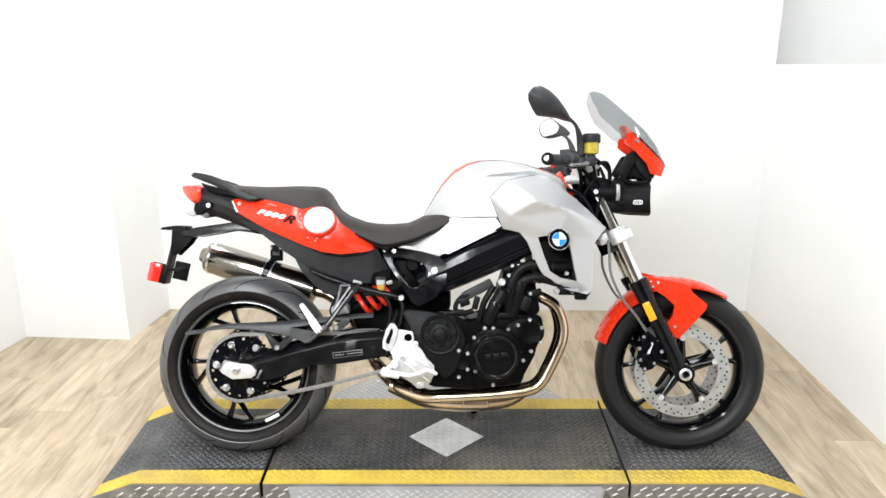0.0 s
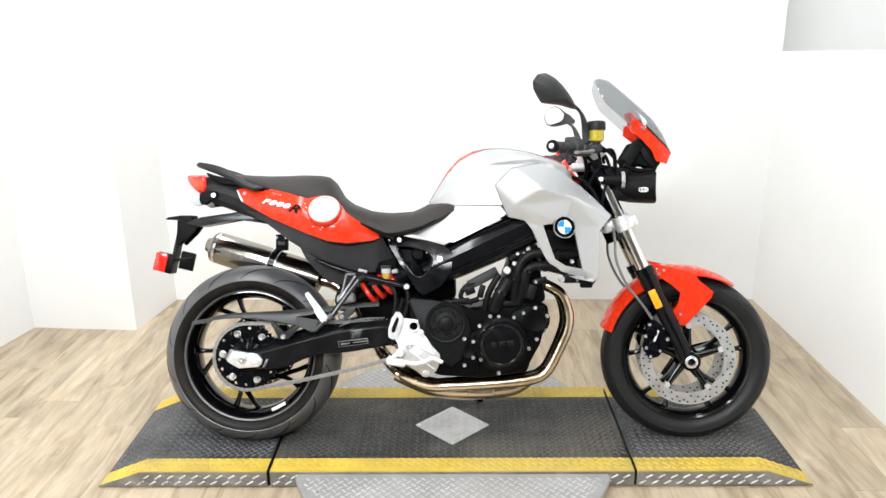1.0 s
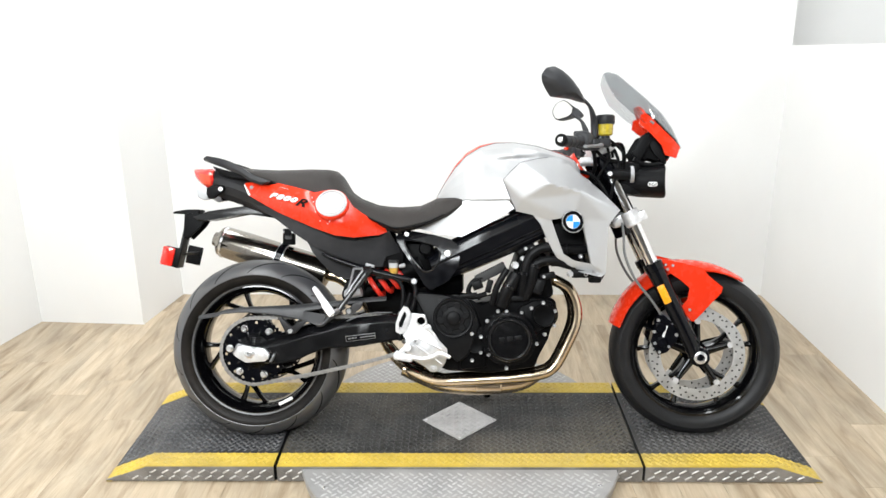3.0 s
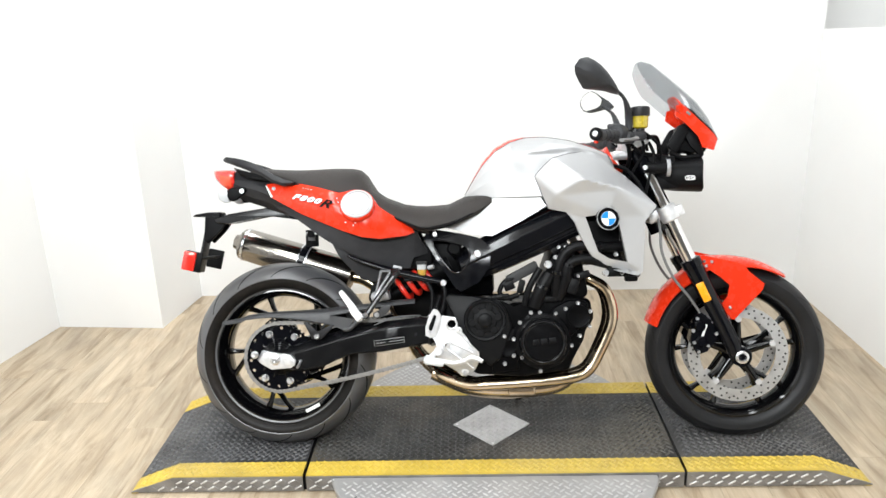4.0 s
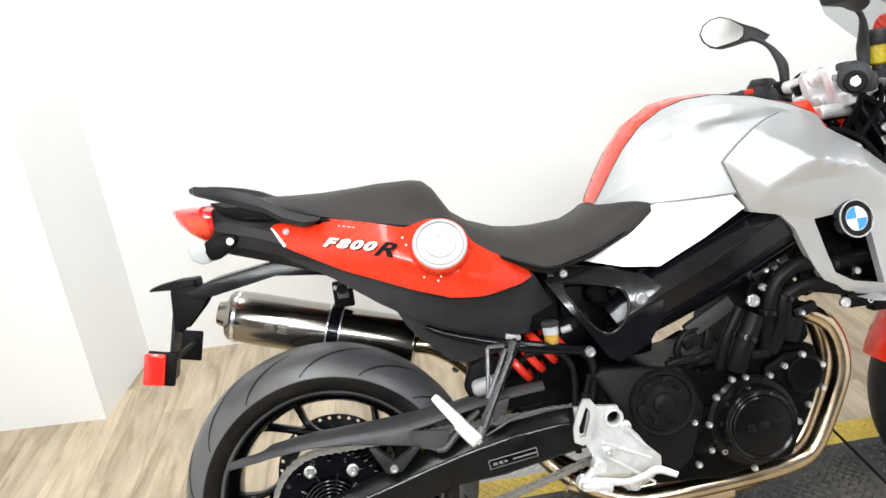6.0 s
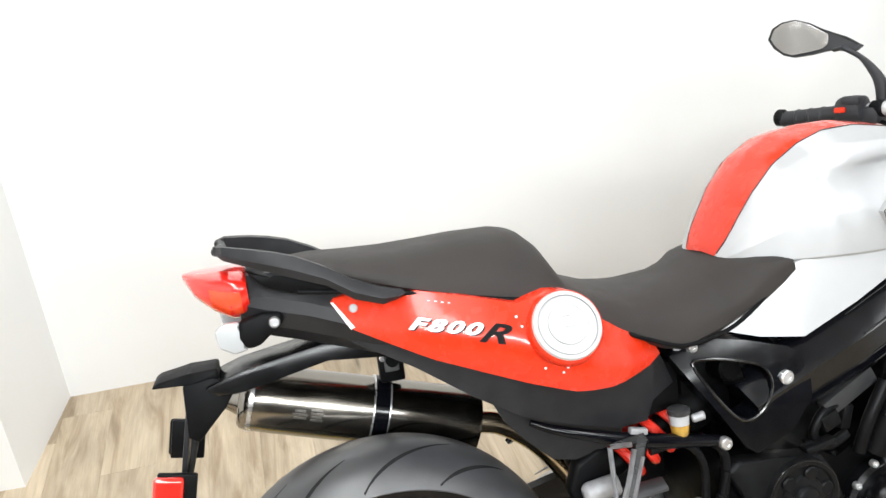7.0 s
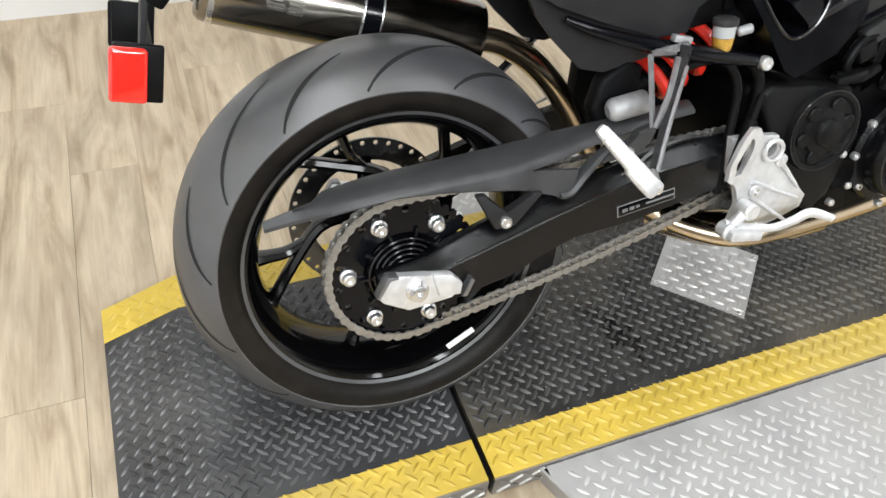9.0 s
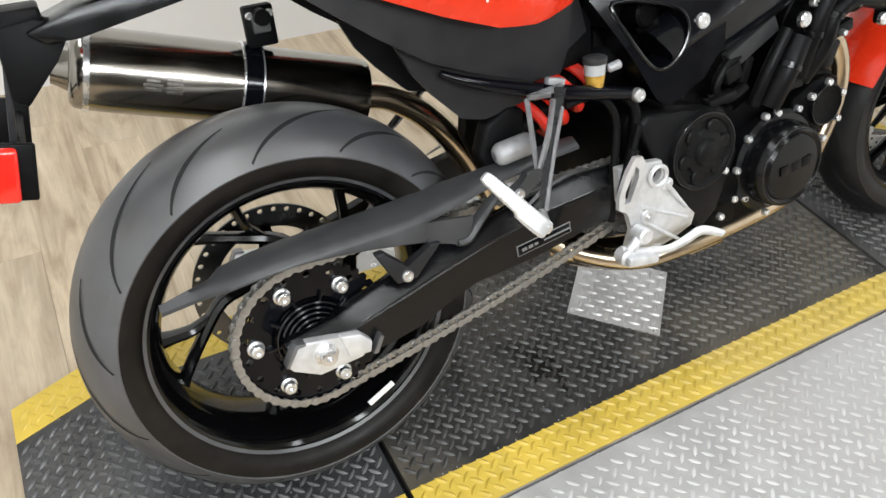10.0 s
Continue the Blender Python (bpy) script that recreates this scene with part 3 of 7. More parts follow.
def wheel(name, c, R, tw, rim_r, xf, label, rubber=None, phase=106, spread=17, swept=True):
    """A wheel: rubber tyre with grooves, black cast rim with five double spokes and a hub."""
    c = Vector(c)
    w = new(name)
    w.parent = bike
    w["label"] = label
    h = tw / 2
    prof = []
    for q in np.linspace(-66, 66, 21):
        prof.append((R - h * 0.98 + h * 0.98 * math.cos(radians(q * 1.0)) ** 0.9, h * 1.02 * math.sin(radians(q)) / math.sin(radians(66))))
    top = [(r, y) for r, y in prof]
    bm = B()
    turned(bm, c, (0, 1, 0), [(top[0][0] - 0.006, -h * 0.995)] + top + [(top[-1][0] - 0.006, h * 0.995), (R - h * 1.0, h * 0.8), (R - h * 1.0, -h * 0.8)], 96, True)
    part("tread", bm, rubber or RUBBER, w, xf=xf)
    bm = B()
    er = top[0][0] - 0.004
    for s in (-1, 1):
        turned(bm, c, (0, 1, 0), [(er + 0.003, s * h * 1.012), (er - 0.005, s * h * 1.010), (er * 0.62 + rim_r * 0.38, s * h * 0.985), (er * 0.3 + rim_r * 0.7, s * h * 0.93), (rim_r + 0.004, s * (h * 0.85)), (rim_r - 0.002, s * h * 0.74), (rim_r + 0.012, s * h * 0.5), (er - 0.01, s * h * 0.55)], 96, True)
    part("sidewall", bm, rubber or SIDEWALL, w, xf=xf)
    # curved tread grooves
    bm = B()
    n = 14

    def surf(y, a, lift=0.0007):
        q = math.asin(max(-1, min(1, y / (h * 1.02) * math.sin(radians(66)))))
        r = R - h * 0.98 + h * 0.98 * math.cos(q) ** 0.9 + lift
        return c + Vector((r * math.cos(a), y, r * math.sin(a)))
    for k in range(n):
        for s in (-1, 1):
            a1 = radians(96) + math.tau * (k + (0.5 if s > 0 else 0)) / n
            y0 = 0.36 if k % 2 else 0.16
            pts = [(s * h * (y0 + (0.985 - y0) * t ** 1.08), a1 - radians(37) * (0.985 - y0) * (1 - t) * (1 - 0.12 * t)) for t in np.linspace(0, 1, 14)]
            vv = []
            for i, (y, a) in enumerate(pts):
                ww = 0.0018 * (0.35 + 1.3 * math.sin(math.pi * min(max(i / 13, 0.05), 0.93)))
                vv.append((bm.verts.new(surf(y - ww * 0.75, a + ww * 2.6 * s)), bm.verts.new(surf(y + ww * 0.75, a - ww * 2.6 * s))))
            for i in range(13):
                bm.faces.new((vv[i][0], vv[i][1], vv[i + 1][1], vv[i + 1][0]))
    part("groove", bm, GROOVE, w, xf=xf)
    bm = B()
    turned(bm, c, (0, 1, 0), [(rim_r + 0.004, -h * 0.80), (rim_r - 0.006, -h * 0.82), (rim_r - 0.013, -h * 0.74), (rim_r - 0.026, -h * 0.45), (rim_r - 0.030, 0), (rim_r - 0.026, h * 0.45),
                              (rim_r - 0.013, h * 0.74), (rim_r - 0.006, h * 0.82), (rim_r + 0.004, h * 0.80), (rim_r - 0.004, h * 0.5), (rim_r - 0.004, -h * 0.5)], 96, True)
    rim = part("rim", bm, GLOSSBLACK, w, xf=xf)
    bm = B()
    turned(bm, c, (0, 1, 0), [(0.018, -h * 0.6), (0.036, -h * 0.6), (0.042, -h * 0.45), (0.036, -0.012), (0.036, 0.012), (0.042, h * 0.45), (0.036, h * 0.6), (0.018, h * 0.6)], 40)
    part("hub", bm, GLOSSBLACK, w, xf=xf)
    for k in range(5):
        bm = B()
        a = math.tau * k / 5 + radians(phase)
        if swept:
            # a blade swept back towards the rim, with a straight branch
            arms = (((0.15, -55), (0.31, -44), (0.475, -20), (0.665, 10), (0.845, 22), (0.925, 26)), ((0.53, -9), (0.665, -1), (0.80, 0), (0.925, 0)))
            sizes = ([0.016, 0.012, 0.010, 0.0085, 0.009, 0.013], [0.006, 0.008, 0.009, 0.013])
        else:
            arms = [((0.15, 0), (0.38, 0.16 * d), (0.58, 0.55 * d), (0.78, 0.86 * d), (0.93, d)) for d in (-spread, spread)]
            sizes = [[0.015, 0.011, 0.0085, 0.0085, 0.013]] * 2
        for arm_, size in zip(arms, sizes):
            tube(bm, [c + Vector((math.cos(a + radians(q)) * rim_r * f, 0, math.sin(a + radians(q)) * rim_r * f)) for f, q in arm_], size, 8, 4, flat=1.6)
        part("spoke", bm, GLOSSBLACK, w, xf=xf)
    return w


def brake_disc(w, c, y, r, xf, mat=None):
    """A drilled disc on its carrier; given a material of its own, its holes are cut through."""
    c = Vector(c)
    bm = B()
    spots = [(c.x + math.cos(a) * r * rr, c.z + math.sin(a) * r * rr) for k in range(36) for rr, a in ((0.94, math.tau * k / 36), (0.81 + 0.045 * (k % 3), math.tau * k / 36 + 0.09))]
    if mat:
        rim_line = [(c.x + r * math.cos(a), c.z + r * math.sin(a)) for a in np.linspace(0, math.tau, 72, endpoint=False)]
        inner = [(c.x + r * 0.72 * math.cos(-a), c.z + r * 0.72 * math.sin(-a)) for a in np.linspace(0, math.tau, 48, endpoint=False)]
        drilled = [[(x + 0.0042 * math.cos(-a), z + 0.0042 * math.sin(-a)) for a in np.linspace(0, math.tau, 8, endpoint=False)] for x, z in spots[::2]]
        sheet(bm, rim_line, lambda x, z: y, 0.0045, [inner] + drilled, 0.5)
    else:
        turned(bm, c + Vector((0, y, 0)), (0, 1, 0), [(r, -0.0022), (r, 0.0022), (r * 0.755, 0.0022), (r * 0.755, -0.0022)], 72, True)
    d = part("brake_disc", bm, mat or DISC, w, "drilled steel brake disc", xf=xf)
    if not mat:
        bm = B()
        for x, z in spots:
            rod(bm, (x, c.y + y - 0.0027, z), (x, c.y + y + 0.0027, z), 0.0034, 8)
        part("disc_holes", bm, GROOVE, d, xf=xf)
    for k in range(5):
        bm = B()
        a = math.tau * k / 5 + 0.3
        rod(bm, c + Vector((math.cos(a) * r * 0.72, y - 0.006, math.sin(a) * r * 0.72)), c + Vector((math.cos(a) * r * 0.72, y + 0.006, math.sin(a) * r * 0.72)), 0.010, 14)
        part("disc_button", bm, GLOSSBLACK if mat else ALU, d, xf=xf)
    bm = B()
    for k in range(5):
        a = math.tau * k / 5 + 0.3
        tube(bm, [c + Vector((math.cos(a) * 0.03, y * 0.85, math.sin(a) * 0.03)), c + Vector((math.cos(a) * r * 0.70, y, math.sin(a) * r * 0.72))], [0.022, 0.010] if mat else [0.015, 0.008], 10, straight=True, flat=0.55)
    part("disc_carrier", bm, GLOSSBLACK, d, xf=xf)
    return d


rear_wheel = wheel("rear_wheel", RW, 0.310, 0.180, 0.224, None, "wide grooved rear tyre on a gloss black rim")
bm = B()
box(bm, (-0.654, -0.0705, 0.130), (0.052, 0.0015, 0.011), 0.0004, (0, -27, 0))
part("rim_sticker", bm, WHITE, rear_wheel, "small white sticker on the rim")
brake_disc(rear_wheel, RW, 0.085, 0.132, None, DARKDISC)
front_wheel = wheel("front_wheel", FW, 0.291, 0.118, 0.220, SX, "front tyre on a gloss black rim with twin discs", DARKRUBBER, 21, 14, False)
brake_disc(front_wheel, FW, -0.066, 0.16, SX)
brake_disc(front_wheel, FW, 0.066, 0.16, SX)

# tank
TX = [-0.128, -0.112, -0.094, -0.064, -0.025, 0.024, 0.073, 0.142, 0.221, 0.30, 0.345, 0.362]
TW = [0.836, 0.868, 0.90, 0.949, 0.993, 1.02, 1.029, 1.029, 1.015, 0.991, 0.972, 0.945]
TH = [0.062, 0.083, 0.098, 0.116, 0.136, 0.154, 0.166, 0.176, 0.177, 0.16, 0.14, 0.125]


def tank_point(x, s, lift=0.0):
    """The tank's skin: x along the bike, s from the middle line (0) to the lower edge (1 or -1)."""
    wt, hw = float(np.interp(x, TX, TW)), float(np.interp(x, TX, TH))
    a = min(abs(s), 1.0)
    base = 0.822
    S_ = [0, 0.22, 0.42, 0.6, 0.78, 1.0]
    U_ = [0, 0.38, 0.68, 0.88, 0.99, 0.99]
    W_ = [0, 0.045, 0.165, 0.37, 0.66, 1.0]
    u = hw * float(np.interp(a, S_, U_)) + lift * min(1, a * 2)
    w = wt - (wt - base) * float(np.interp(a, S_, W_)) + lift * (1 - a)
    d = w - (0.944 + 0.06 * x)
    dent = math.exp(-((x - 0.13) / (0.095 if x < 0.13 else 0.16)) ** 2 - (d / (0.016 if d > 0 else 0.052)) ** 2)
    u -= 0.024 * dent * min(1, max(0, (a - 0.3) * 6))
    return Vector((x, math.copysign(u, s) if s else 0.0, w))


def stripe(x):
    return float(np.interp(x, [-0.128, -0.09, -0.03, 0.03, 0.08, 0.20, 0.27, 0.36], [0.46, 0.37, 0.315, 0.27, 0.225, 0.20, 0.245, 0.29]))


def tank_patch(e0, e1, ns, lift, x0=-0.128, x1=0.362, nx=56):
    """A strip of the tank's skin between the edges e0(x) and e1(x)."""
    bm = B()
    xs = np.linspace(x0, x1, nx)
    rows = [[tank_point(x, s, lift) for s in np.linspace(e0(x), e1(x), ns)] for x in xs]
    low = [[p - Vector((0, math.copysign(0.004, p.y) if abs(p.y) > 0.01 else 0, 0.004)) for p in r] for r in rows]
    skin(bm, [r + l[::-1] for r, l in zip(rows, low)])
    return bm


tank = new("tank")
tank.parent = bike
tank["label"] = "silver tank cover with a red centre stripe"
part("side_cover", tank_patch(lambda x: stripe(x) + 0.004, lambda x: 1.0, 64, 0.0), SILVER, tank, "silver side", sharp=30)
part("side_cover", tank_patch(lambda x: -stripe(x) - 0.004, lambda x: -1.0, 64, 0.0), SILVER, tank, "silver side", sharp=30)
part("centre_stripe", tank_patch(lambda x: -stripe(x), stripe, 15, 0.001), RED, tank, "glossy red centre stripe")
for s in (-1, 1):
    bm = B()
    tube(bm, [tank_point(x, s * (stripe(x) + 0.002), 0.0004) for x in np.linspace(-0.127, 0.36, 40)], 0.0011, 6, straight=True)
    part("stripe_seam", bm, GROOVE, tank)

# side shroud with the opening for the badge
CREASES = dict(a=(0.096, 0.884, 0.178), b=(0.150, 0.938, 0.203), c=(0.265, 0.966, 0.105), n=(0.370, 0.885, 0.165), g=(0.484, 0.777, 0.172), d=(0.240, 0.868, 0.252), f=(0.345, 0.838, 0.244),
               e=(0.158, 0.821, 0.213), h=(0.138, 0.781, 0.176), j=(0.246, 0.749, 0.203), l=(0.315, 0.750, 0.222), m=(0.440, 0.750, 0.200), k=(0.376, 0.608, 0.208), r=(0.431, 0.570, 0.184), q=(0.290, 0.600, 0.176), v=(0.205, 0.735, 0.190), y=(0.245, 0.645, 0.180))
FACETS = "abd ade bcd cnd dnf ngf dfe aeh ejh elj efl fml fgm lmk mrk jlk hjv vjy jky ykq krq".split()


def SH_U(x, w):
    """Depth of the shroud: flat facets between creases."""
    best, u = -9.0, 0.0
    for tri in FACETS:
        (ax, aw, au), (bx, bw, bu), (cx, cw, cu) = (CREASES[c] for c in tri)
        det = (bw - cw) * (ax - cx) + (cx - bx) * (aw - cw)
        p = ((bw - cw) * (x - cx) + (cx - bx) * (w - cw)) / det
        q = ((cw - aw) * (x - cx) + (ax - cx) * (w - cw)) / det
        low = min(p, q, 1 - p - q)
        if low > best:
            best, u = low, p * au + q * bu + (1 - p - q) * cu
    return u


SH = [(0.138, 0.781), (0.116, 0.832), (0.096, 0.884), (0.122, 0.912), (0.150, 0.938), (0.205, 0.955), (0.265, 0.966), (0.303, 0.963), (0.35, 0.908), (0.425, 0.843), (0.482, 0.783), (0.455, 0.756), (0.437, 0.732), (0.434, 0.65), (0.431, 0.575),
      (0.415, 0.563), (0.35, 0.578), (0.290, 0.601), (0.257, 0.65), (0.237, 0.691), (0.217, 0.737), (0.192, 0.768)]
SH_HOLE = [(0.250, 0.752), (0.285, 0.757), (0.352, 0.732), (0.379, 0.607), (0.325, 0.618), (0.291, 0.640), (0.272, 0.69)]
for s in (-1, 1):
    sh = part("tank_shroud", sheet(B(), SH, lambda x, w: s * SH_U(x, w), 0.02, [SH_HOLE], 0.008), SILVER, bike, "silver side shroud with an opening", sharp=50)
    bm = B()
    tube(bm, [(x, s * (SH_U(x, w) - 0.001), w) for x, w in ((0.137, 0.782), (0.115, 0.832), (0.095, 0.885), (0.121, 0.913), (0.149, 0.939), (0.205, 0.956), (0.265, 0.967), (0.303, 0.964))], 0.0010, 6, straight=True)
    part("shroud_seam", bm, VALVEGREY, sh)
    bm = B()
    c = Vector((0.315, s * 0.231, 0.744))
    ax = Vector((0.12, s, 0.14))
    turned(bm, c - 0.012 * ax, ax, [(0.037, 0), (0.037, 0.013), (0.034, 0.016), (0.0, 0.0165)], 40)
    badge = part("badge", bm, FRAMEBLACK, sh, "round enamel badge")
    a = ax.normalized()
    e1 = Vector((1, 0, 0)) - a * a.x
    e1.normalize()
    e2 = a.cross(e1) * s
    if e2.z < 0:
        e2 = -e2
    bm = B()
    turned(bm, c + 0.0046 * a, a, [(0.0365, 0), (0.0365, 0.002), (0.034, 0.002), (0.034, 0)], 40, True)
    turned(bm, c + 0.0048 * a, a, [(0.0235, 0), (0.0235, 0.0008), (0.022, 0.0008), (0.022, 0)], 40, True)
    part("badge_ring", bm, STEEL, badge)
    for q in range(4):
        bm = B()
        arc = [c + 0.0045 * a] + [c + 0.0045 * a + 0.022 * (math.cos(t) * e1 + math.sin(t) * e2) for t in np.linspace(q * math.pi / 2, (q + 1) * math.pi / 2, 8)]
        v0 = [bm.verts.new(p) for p in arc]
        v1 = [bm.verts.new(p + 0.0012 * a) for p in arc]
        bm.faces.new(v0[::-1])
        bm.faces.new(v1)
        for i in range(len(arc)):
            j = (i + 1) % len(arc)
            bm.faces.new((v0[i], v0[j], v1[j], v1[i]))
        part("badge_quarter", bm, BLUE if q % 2 else WHITE, badge)

# silver panel under the tank
def LP_U(x, w):
    return 0.146 + 0.21 * (x + 0.04) - 0.16 * (w - 0.72) - float(np.interp(x, [-0.20, -0.05], [0.018, 0.0]))


for s in (-1, 1):
    part("side_panel", sheet(B(), [(-0.128, 0.798), (-0.06, 0.812), (0.0, 0.826), (0.1, 0.84), (0.132, 0.79), (0.05, 0.742), (-0.042, 0.697), (-0.11, 0.704), (-0.173, 0.722), (-0.247, 0.737), (-0.2, 0.75)],
                             lambda x, w: s * LP_U(x, w), 0.012, (), 0.03), SILVER, bike, "silver panel below the tank", sharp=30)

# seat
ST = [(-0.83, 0.942, 0.925, 0.055), (-0.80, 0.941, 0.92, 0.085), (-0.745, 0.936, 0.908, 0.105), (-0.684, 0.933, 0.888, 0.122), (-0.62, 0.934, 0.87, 0.133), (-0.566, 0.936, 0.855, 0.14), (-0.50, 0.934, 0.84, 0.146),
      (-0.478, 0.929, 0.838, 0.147), (-0.46, 0.912, 0.83, 0.148), (-0.43, 0.860, 0.80, 0.149), (-0.395, 0.834, 0.783, 0.15), (-0.332, 0.810, 0.755, 0.153), (-0.29, 0.804, 0.735, 0.156), (-0.253, 0.802, 0.728, 0.157), (-0.184, 0.806, 0.743, 0.15),
      (-0.154, 0.819, 0.752, 0.143), (-0.128, 0.831, 0.762, 0.143), (-0.09, 0.835, 0.778, 0.141), (-0.062, 0.836, 0.794, 0.139), (-0.04, 0.832, 0.806, 0.133)]
rings = []
for x, wt, wb, hw in ST:
    ring = []
    square = float(np.interp(x, [-0.55, -0.46, -0.40, -0.14, -0.09], [0.95, 1.12, 0.95, 0.95, 0.5]))
    for q in np.linspace(0, math.pi, 19):
        cq, sq = math.cos(q), math.sin(q)
        ring.append(Vector((x, -hw * math.copysign(abs(cq) ** (0.72 if square > 0.9 else 0.5), cq), wb + (wt - wb) * abs(sq) ** square)))
    rings.append(ring + [Vector((x, hw * 0.9, wb - 0.012)), Vector((x, -hw * 0.9, wb - 0.012))])
part("seat", skin(B(), rings), VINYL, bike, "black two-level seat with textured cover", sharp=50)
bm = B()
tube(bm, [(-0.83, -0.11, 0.905), (-0.70, -0.125, 0.884), (-0.56, -0.142, 0.853), (-0.47, -0.152, 0.832), (-0.40, -0.153, 0.786), (-0.30, -0.157, 0.738), (-0.25, -0.158, 0.727), (-0.17, -0.152, 0.741), (-0.08, -0.133, 0.785)], 0.0035, 8)
part("seat_piping", bm, PLASTIC, bike)

# grab rail loop behind the seat
GR = [(-0.938, 0.977, 0.969, 0.050), (-0.925, 0.979, 0.961, 0.083), (-0.886, 0.972, 0.947, 0.106), (-0.857, 0.965, 0.936, 0.115), (-0.827, 0.955, 0.924, 0.123),
      (-0.790, 0.936, 0.910, 0.132), (-0.755, 0.913, 0.886, 0.142), (-0.718, 0.897, 0.874, 0.150), (-0.697, 0.890, 0.878, 0.152), (-0.686, 0.887, 0.883, 0.150)]
for s in (-1, 1):
    bm = B()
    rings = []
    for x, a, b, u in GR:
        h = a - b
        rings.append([Vector((x, s * y, w)) for y, w in ((u - 0.030, a), (u - 0.009, a + 0.001), (u - 0.002, a - 0.35 * h), (u, a - 0.6 * h), (u - 0.005, b), (u - 0.030, b))])
    skin(bm, rings)
    tube(bm, [(-0.928, 0.0, 0.969), (-0.930, s * 0.025, 0.970), (-0.934, s * 0.052, 0.972)], [0.008, 0.008, 0.007], 10)
    part("grab_rail", bm, GREYPLASTIC, bike, sharp=35)
bm = B()
prism(bm, [(-0.90, 0.945), (-0.86, 0.925), (-0.80, 0.92), (-0.74, 0.885), (-0.84, 0.90), (-0.875, 0.915)], -0.09, 0.09, 0.006)
part("grab_rail_base", bm, PLASTIC, bike)

# tail
TB = [(-0.915, 0.93, 0.855, 0.062), (-0.88, 0.932, 0.835, 0.074), (-0.82, 0.926, 0.815, 0.085), (-0.75, 0.905, 0.79, 0.10), (-0.68, 0.89, 0.765, 0.12), (-0.6, 0.87, 0.735, 0.13), (-0.5, 0.83, 0.70, 0.13), (-0.4, 0.78, 0.66, 0.12), (-0.33, 0.75, 0.64, 0.10)]
rings = []
for i, (x, a, b, h) in enumerate(TB):
    f = 0.72 - 0.05 * i
    rings.append([(x, -h * 0.92, b + 0.022), (x, -h * 1.07, b + (a - b) * f * 0.72), (x, -h * 1.03, b + (a - b) * f), (x, -h * 0.78, a), (x, h * 0.78, a), (x, h * 1.03, b + (a - b) * f), (x, h * 1.07, b + (a - b) * f * 0.72), (x, h * 0.92, b + 0.022), (x, h * 0.55, b), (x, -h * 0.55, b)])
part("tail_body", skin(B(), rings), GREYPLASTIC, bike, "dark grey tail fairing", sharp=9)
def RP_U(x, w):
    """Depth of the red tail panel, bulging along a crest."""
    wc = float(np.interp(x, [-0.79, -0.56, -0.48, -0.29], [0.855, 0.80, 0.765, 0.715]))
    uc = float(np.interp(x, [-0.79, -0.68, -0.56, -0.50, -0.44, -0.38, -0.29], [0.104, 0.150, 0.187, 0.198, 0.205, 0.186, 0.130]))
    d = w - wc
    return uc - (0.42 * d if d > 0 else 5.5 * d * d)


RP = [(-0.787, 0.878), (-0.782, 0.884), (-0.766, 0.886), (-0.745, 0.885), (-0.694, 0.873), (-0.668, 0.882), (-0.60, 0.866), (-0.53, 0.846), (-0.507, 0.851), (-0.482, 0.856), (-0.452, 0.851), (-0.425, 0.83), (-0.402, 0.798), (-0.37, 0.775), (-0.305, 0.738), (-0.294, 0.714), (-0.32, 0.704), (-0.40, 0.696), (-0.46, 0.703),
      (-0.53, 0.727), (-0.655, 0.78), (-0.745, 0.829), (-0.765, 0.840)]
for s in (-1, 1):
    rp = part("tail_panel", sheet(B(), RP, lambda x, w: s * RP_U(x, w), 0.02, (), 0.018), RED, bike, "glossy red tail panel with lettering", sharp=45)
    part("panel_edge", sheet(B(), [(-0.787, 0.879), (-0.783, 0.879), (-0.759, 0.842), (-0.765, 0.839)], lambda x, w: s * (RP_U(x, w) + 0.0025), 0.003, (), 0.01), WHITE, rp, "thin white rear edge")
    bm = B()
    bolt(bm, (-0.757, s * (RP_U(-0.757, 0.868) + 0.001), 0.868), (0, s, 0.2), 0.0065, 0.003)
    part("screw", bm, KNOB, rp)
UP_U = lambda x, w: float(np.interp(x, [-0.8, -0.68, -0.5, -0.3, -0.25], [0.07, 0.118, 0.138, 0.116, 0.095])) - 0.10 * max(0, 0.70 - w)
for s in (-1, 1):
    part("tail_side_cover", sheet(B(), [(-0.785, 0.878), (-0.75, 0.835), (-0.67, 0.79), (-0.53, 0.735), (-0.46, 0.712), (-0.40, 0.705), (-0.29, 0.722), (-0.252, 0.645), (-0.30, 0.63), (-0.312, 0.597), (-0.36, 0.597), (-0.448, 0.627), (-0.533, 0.662), (-0.60, 0.705), (-0.68, 0.765), (-0.76, 0.81), (-0.80, 0.84)],
                                  lambda x, w: s * UP_U(x, w), 0.012, (), 0.03), GREYPLASTIC, bike, "dark grey side cover below the red panel")
# round white filler cap
bm = B()
cc = Vector((-0.470, -0.203, 0.811))
cax = Vector((0.0, -0.87, 0.5))
turned(bm, cc - 0.012 * cax.normalized(), cax, [(0.0515, 0), (0.0515, 0.009), (0.0495, 0.012), (0.0445, 0.0125), (0.0435, 0.0112), (0.030, 0.0125), (0.029, 0.0138), (0.0, 0.0145)], 48)
cap_ob = part("filler_cap", bm, WHITECAP, bike, "round white filler cap")
bm = B()
turned(bm, cc - 0.004 * cax.normalized(), cax, [(0.051, -0.014), (0.051, -0.001), (0.0525, 0.0), (0.0545, -0.002), (0.056, -0.008), (0.0565, -0.016)], 48, True)
part("cap_collar", bm, RED, cap_ob, "raised red collar")
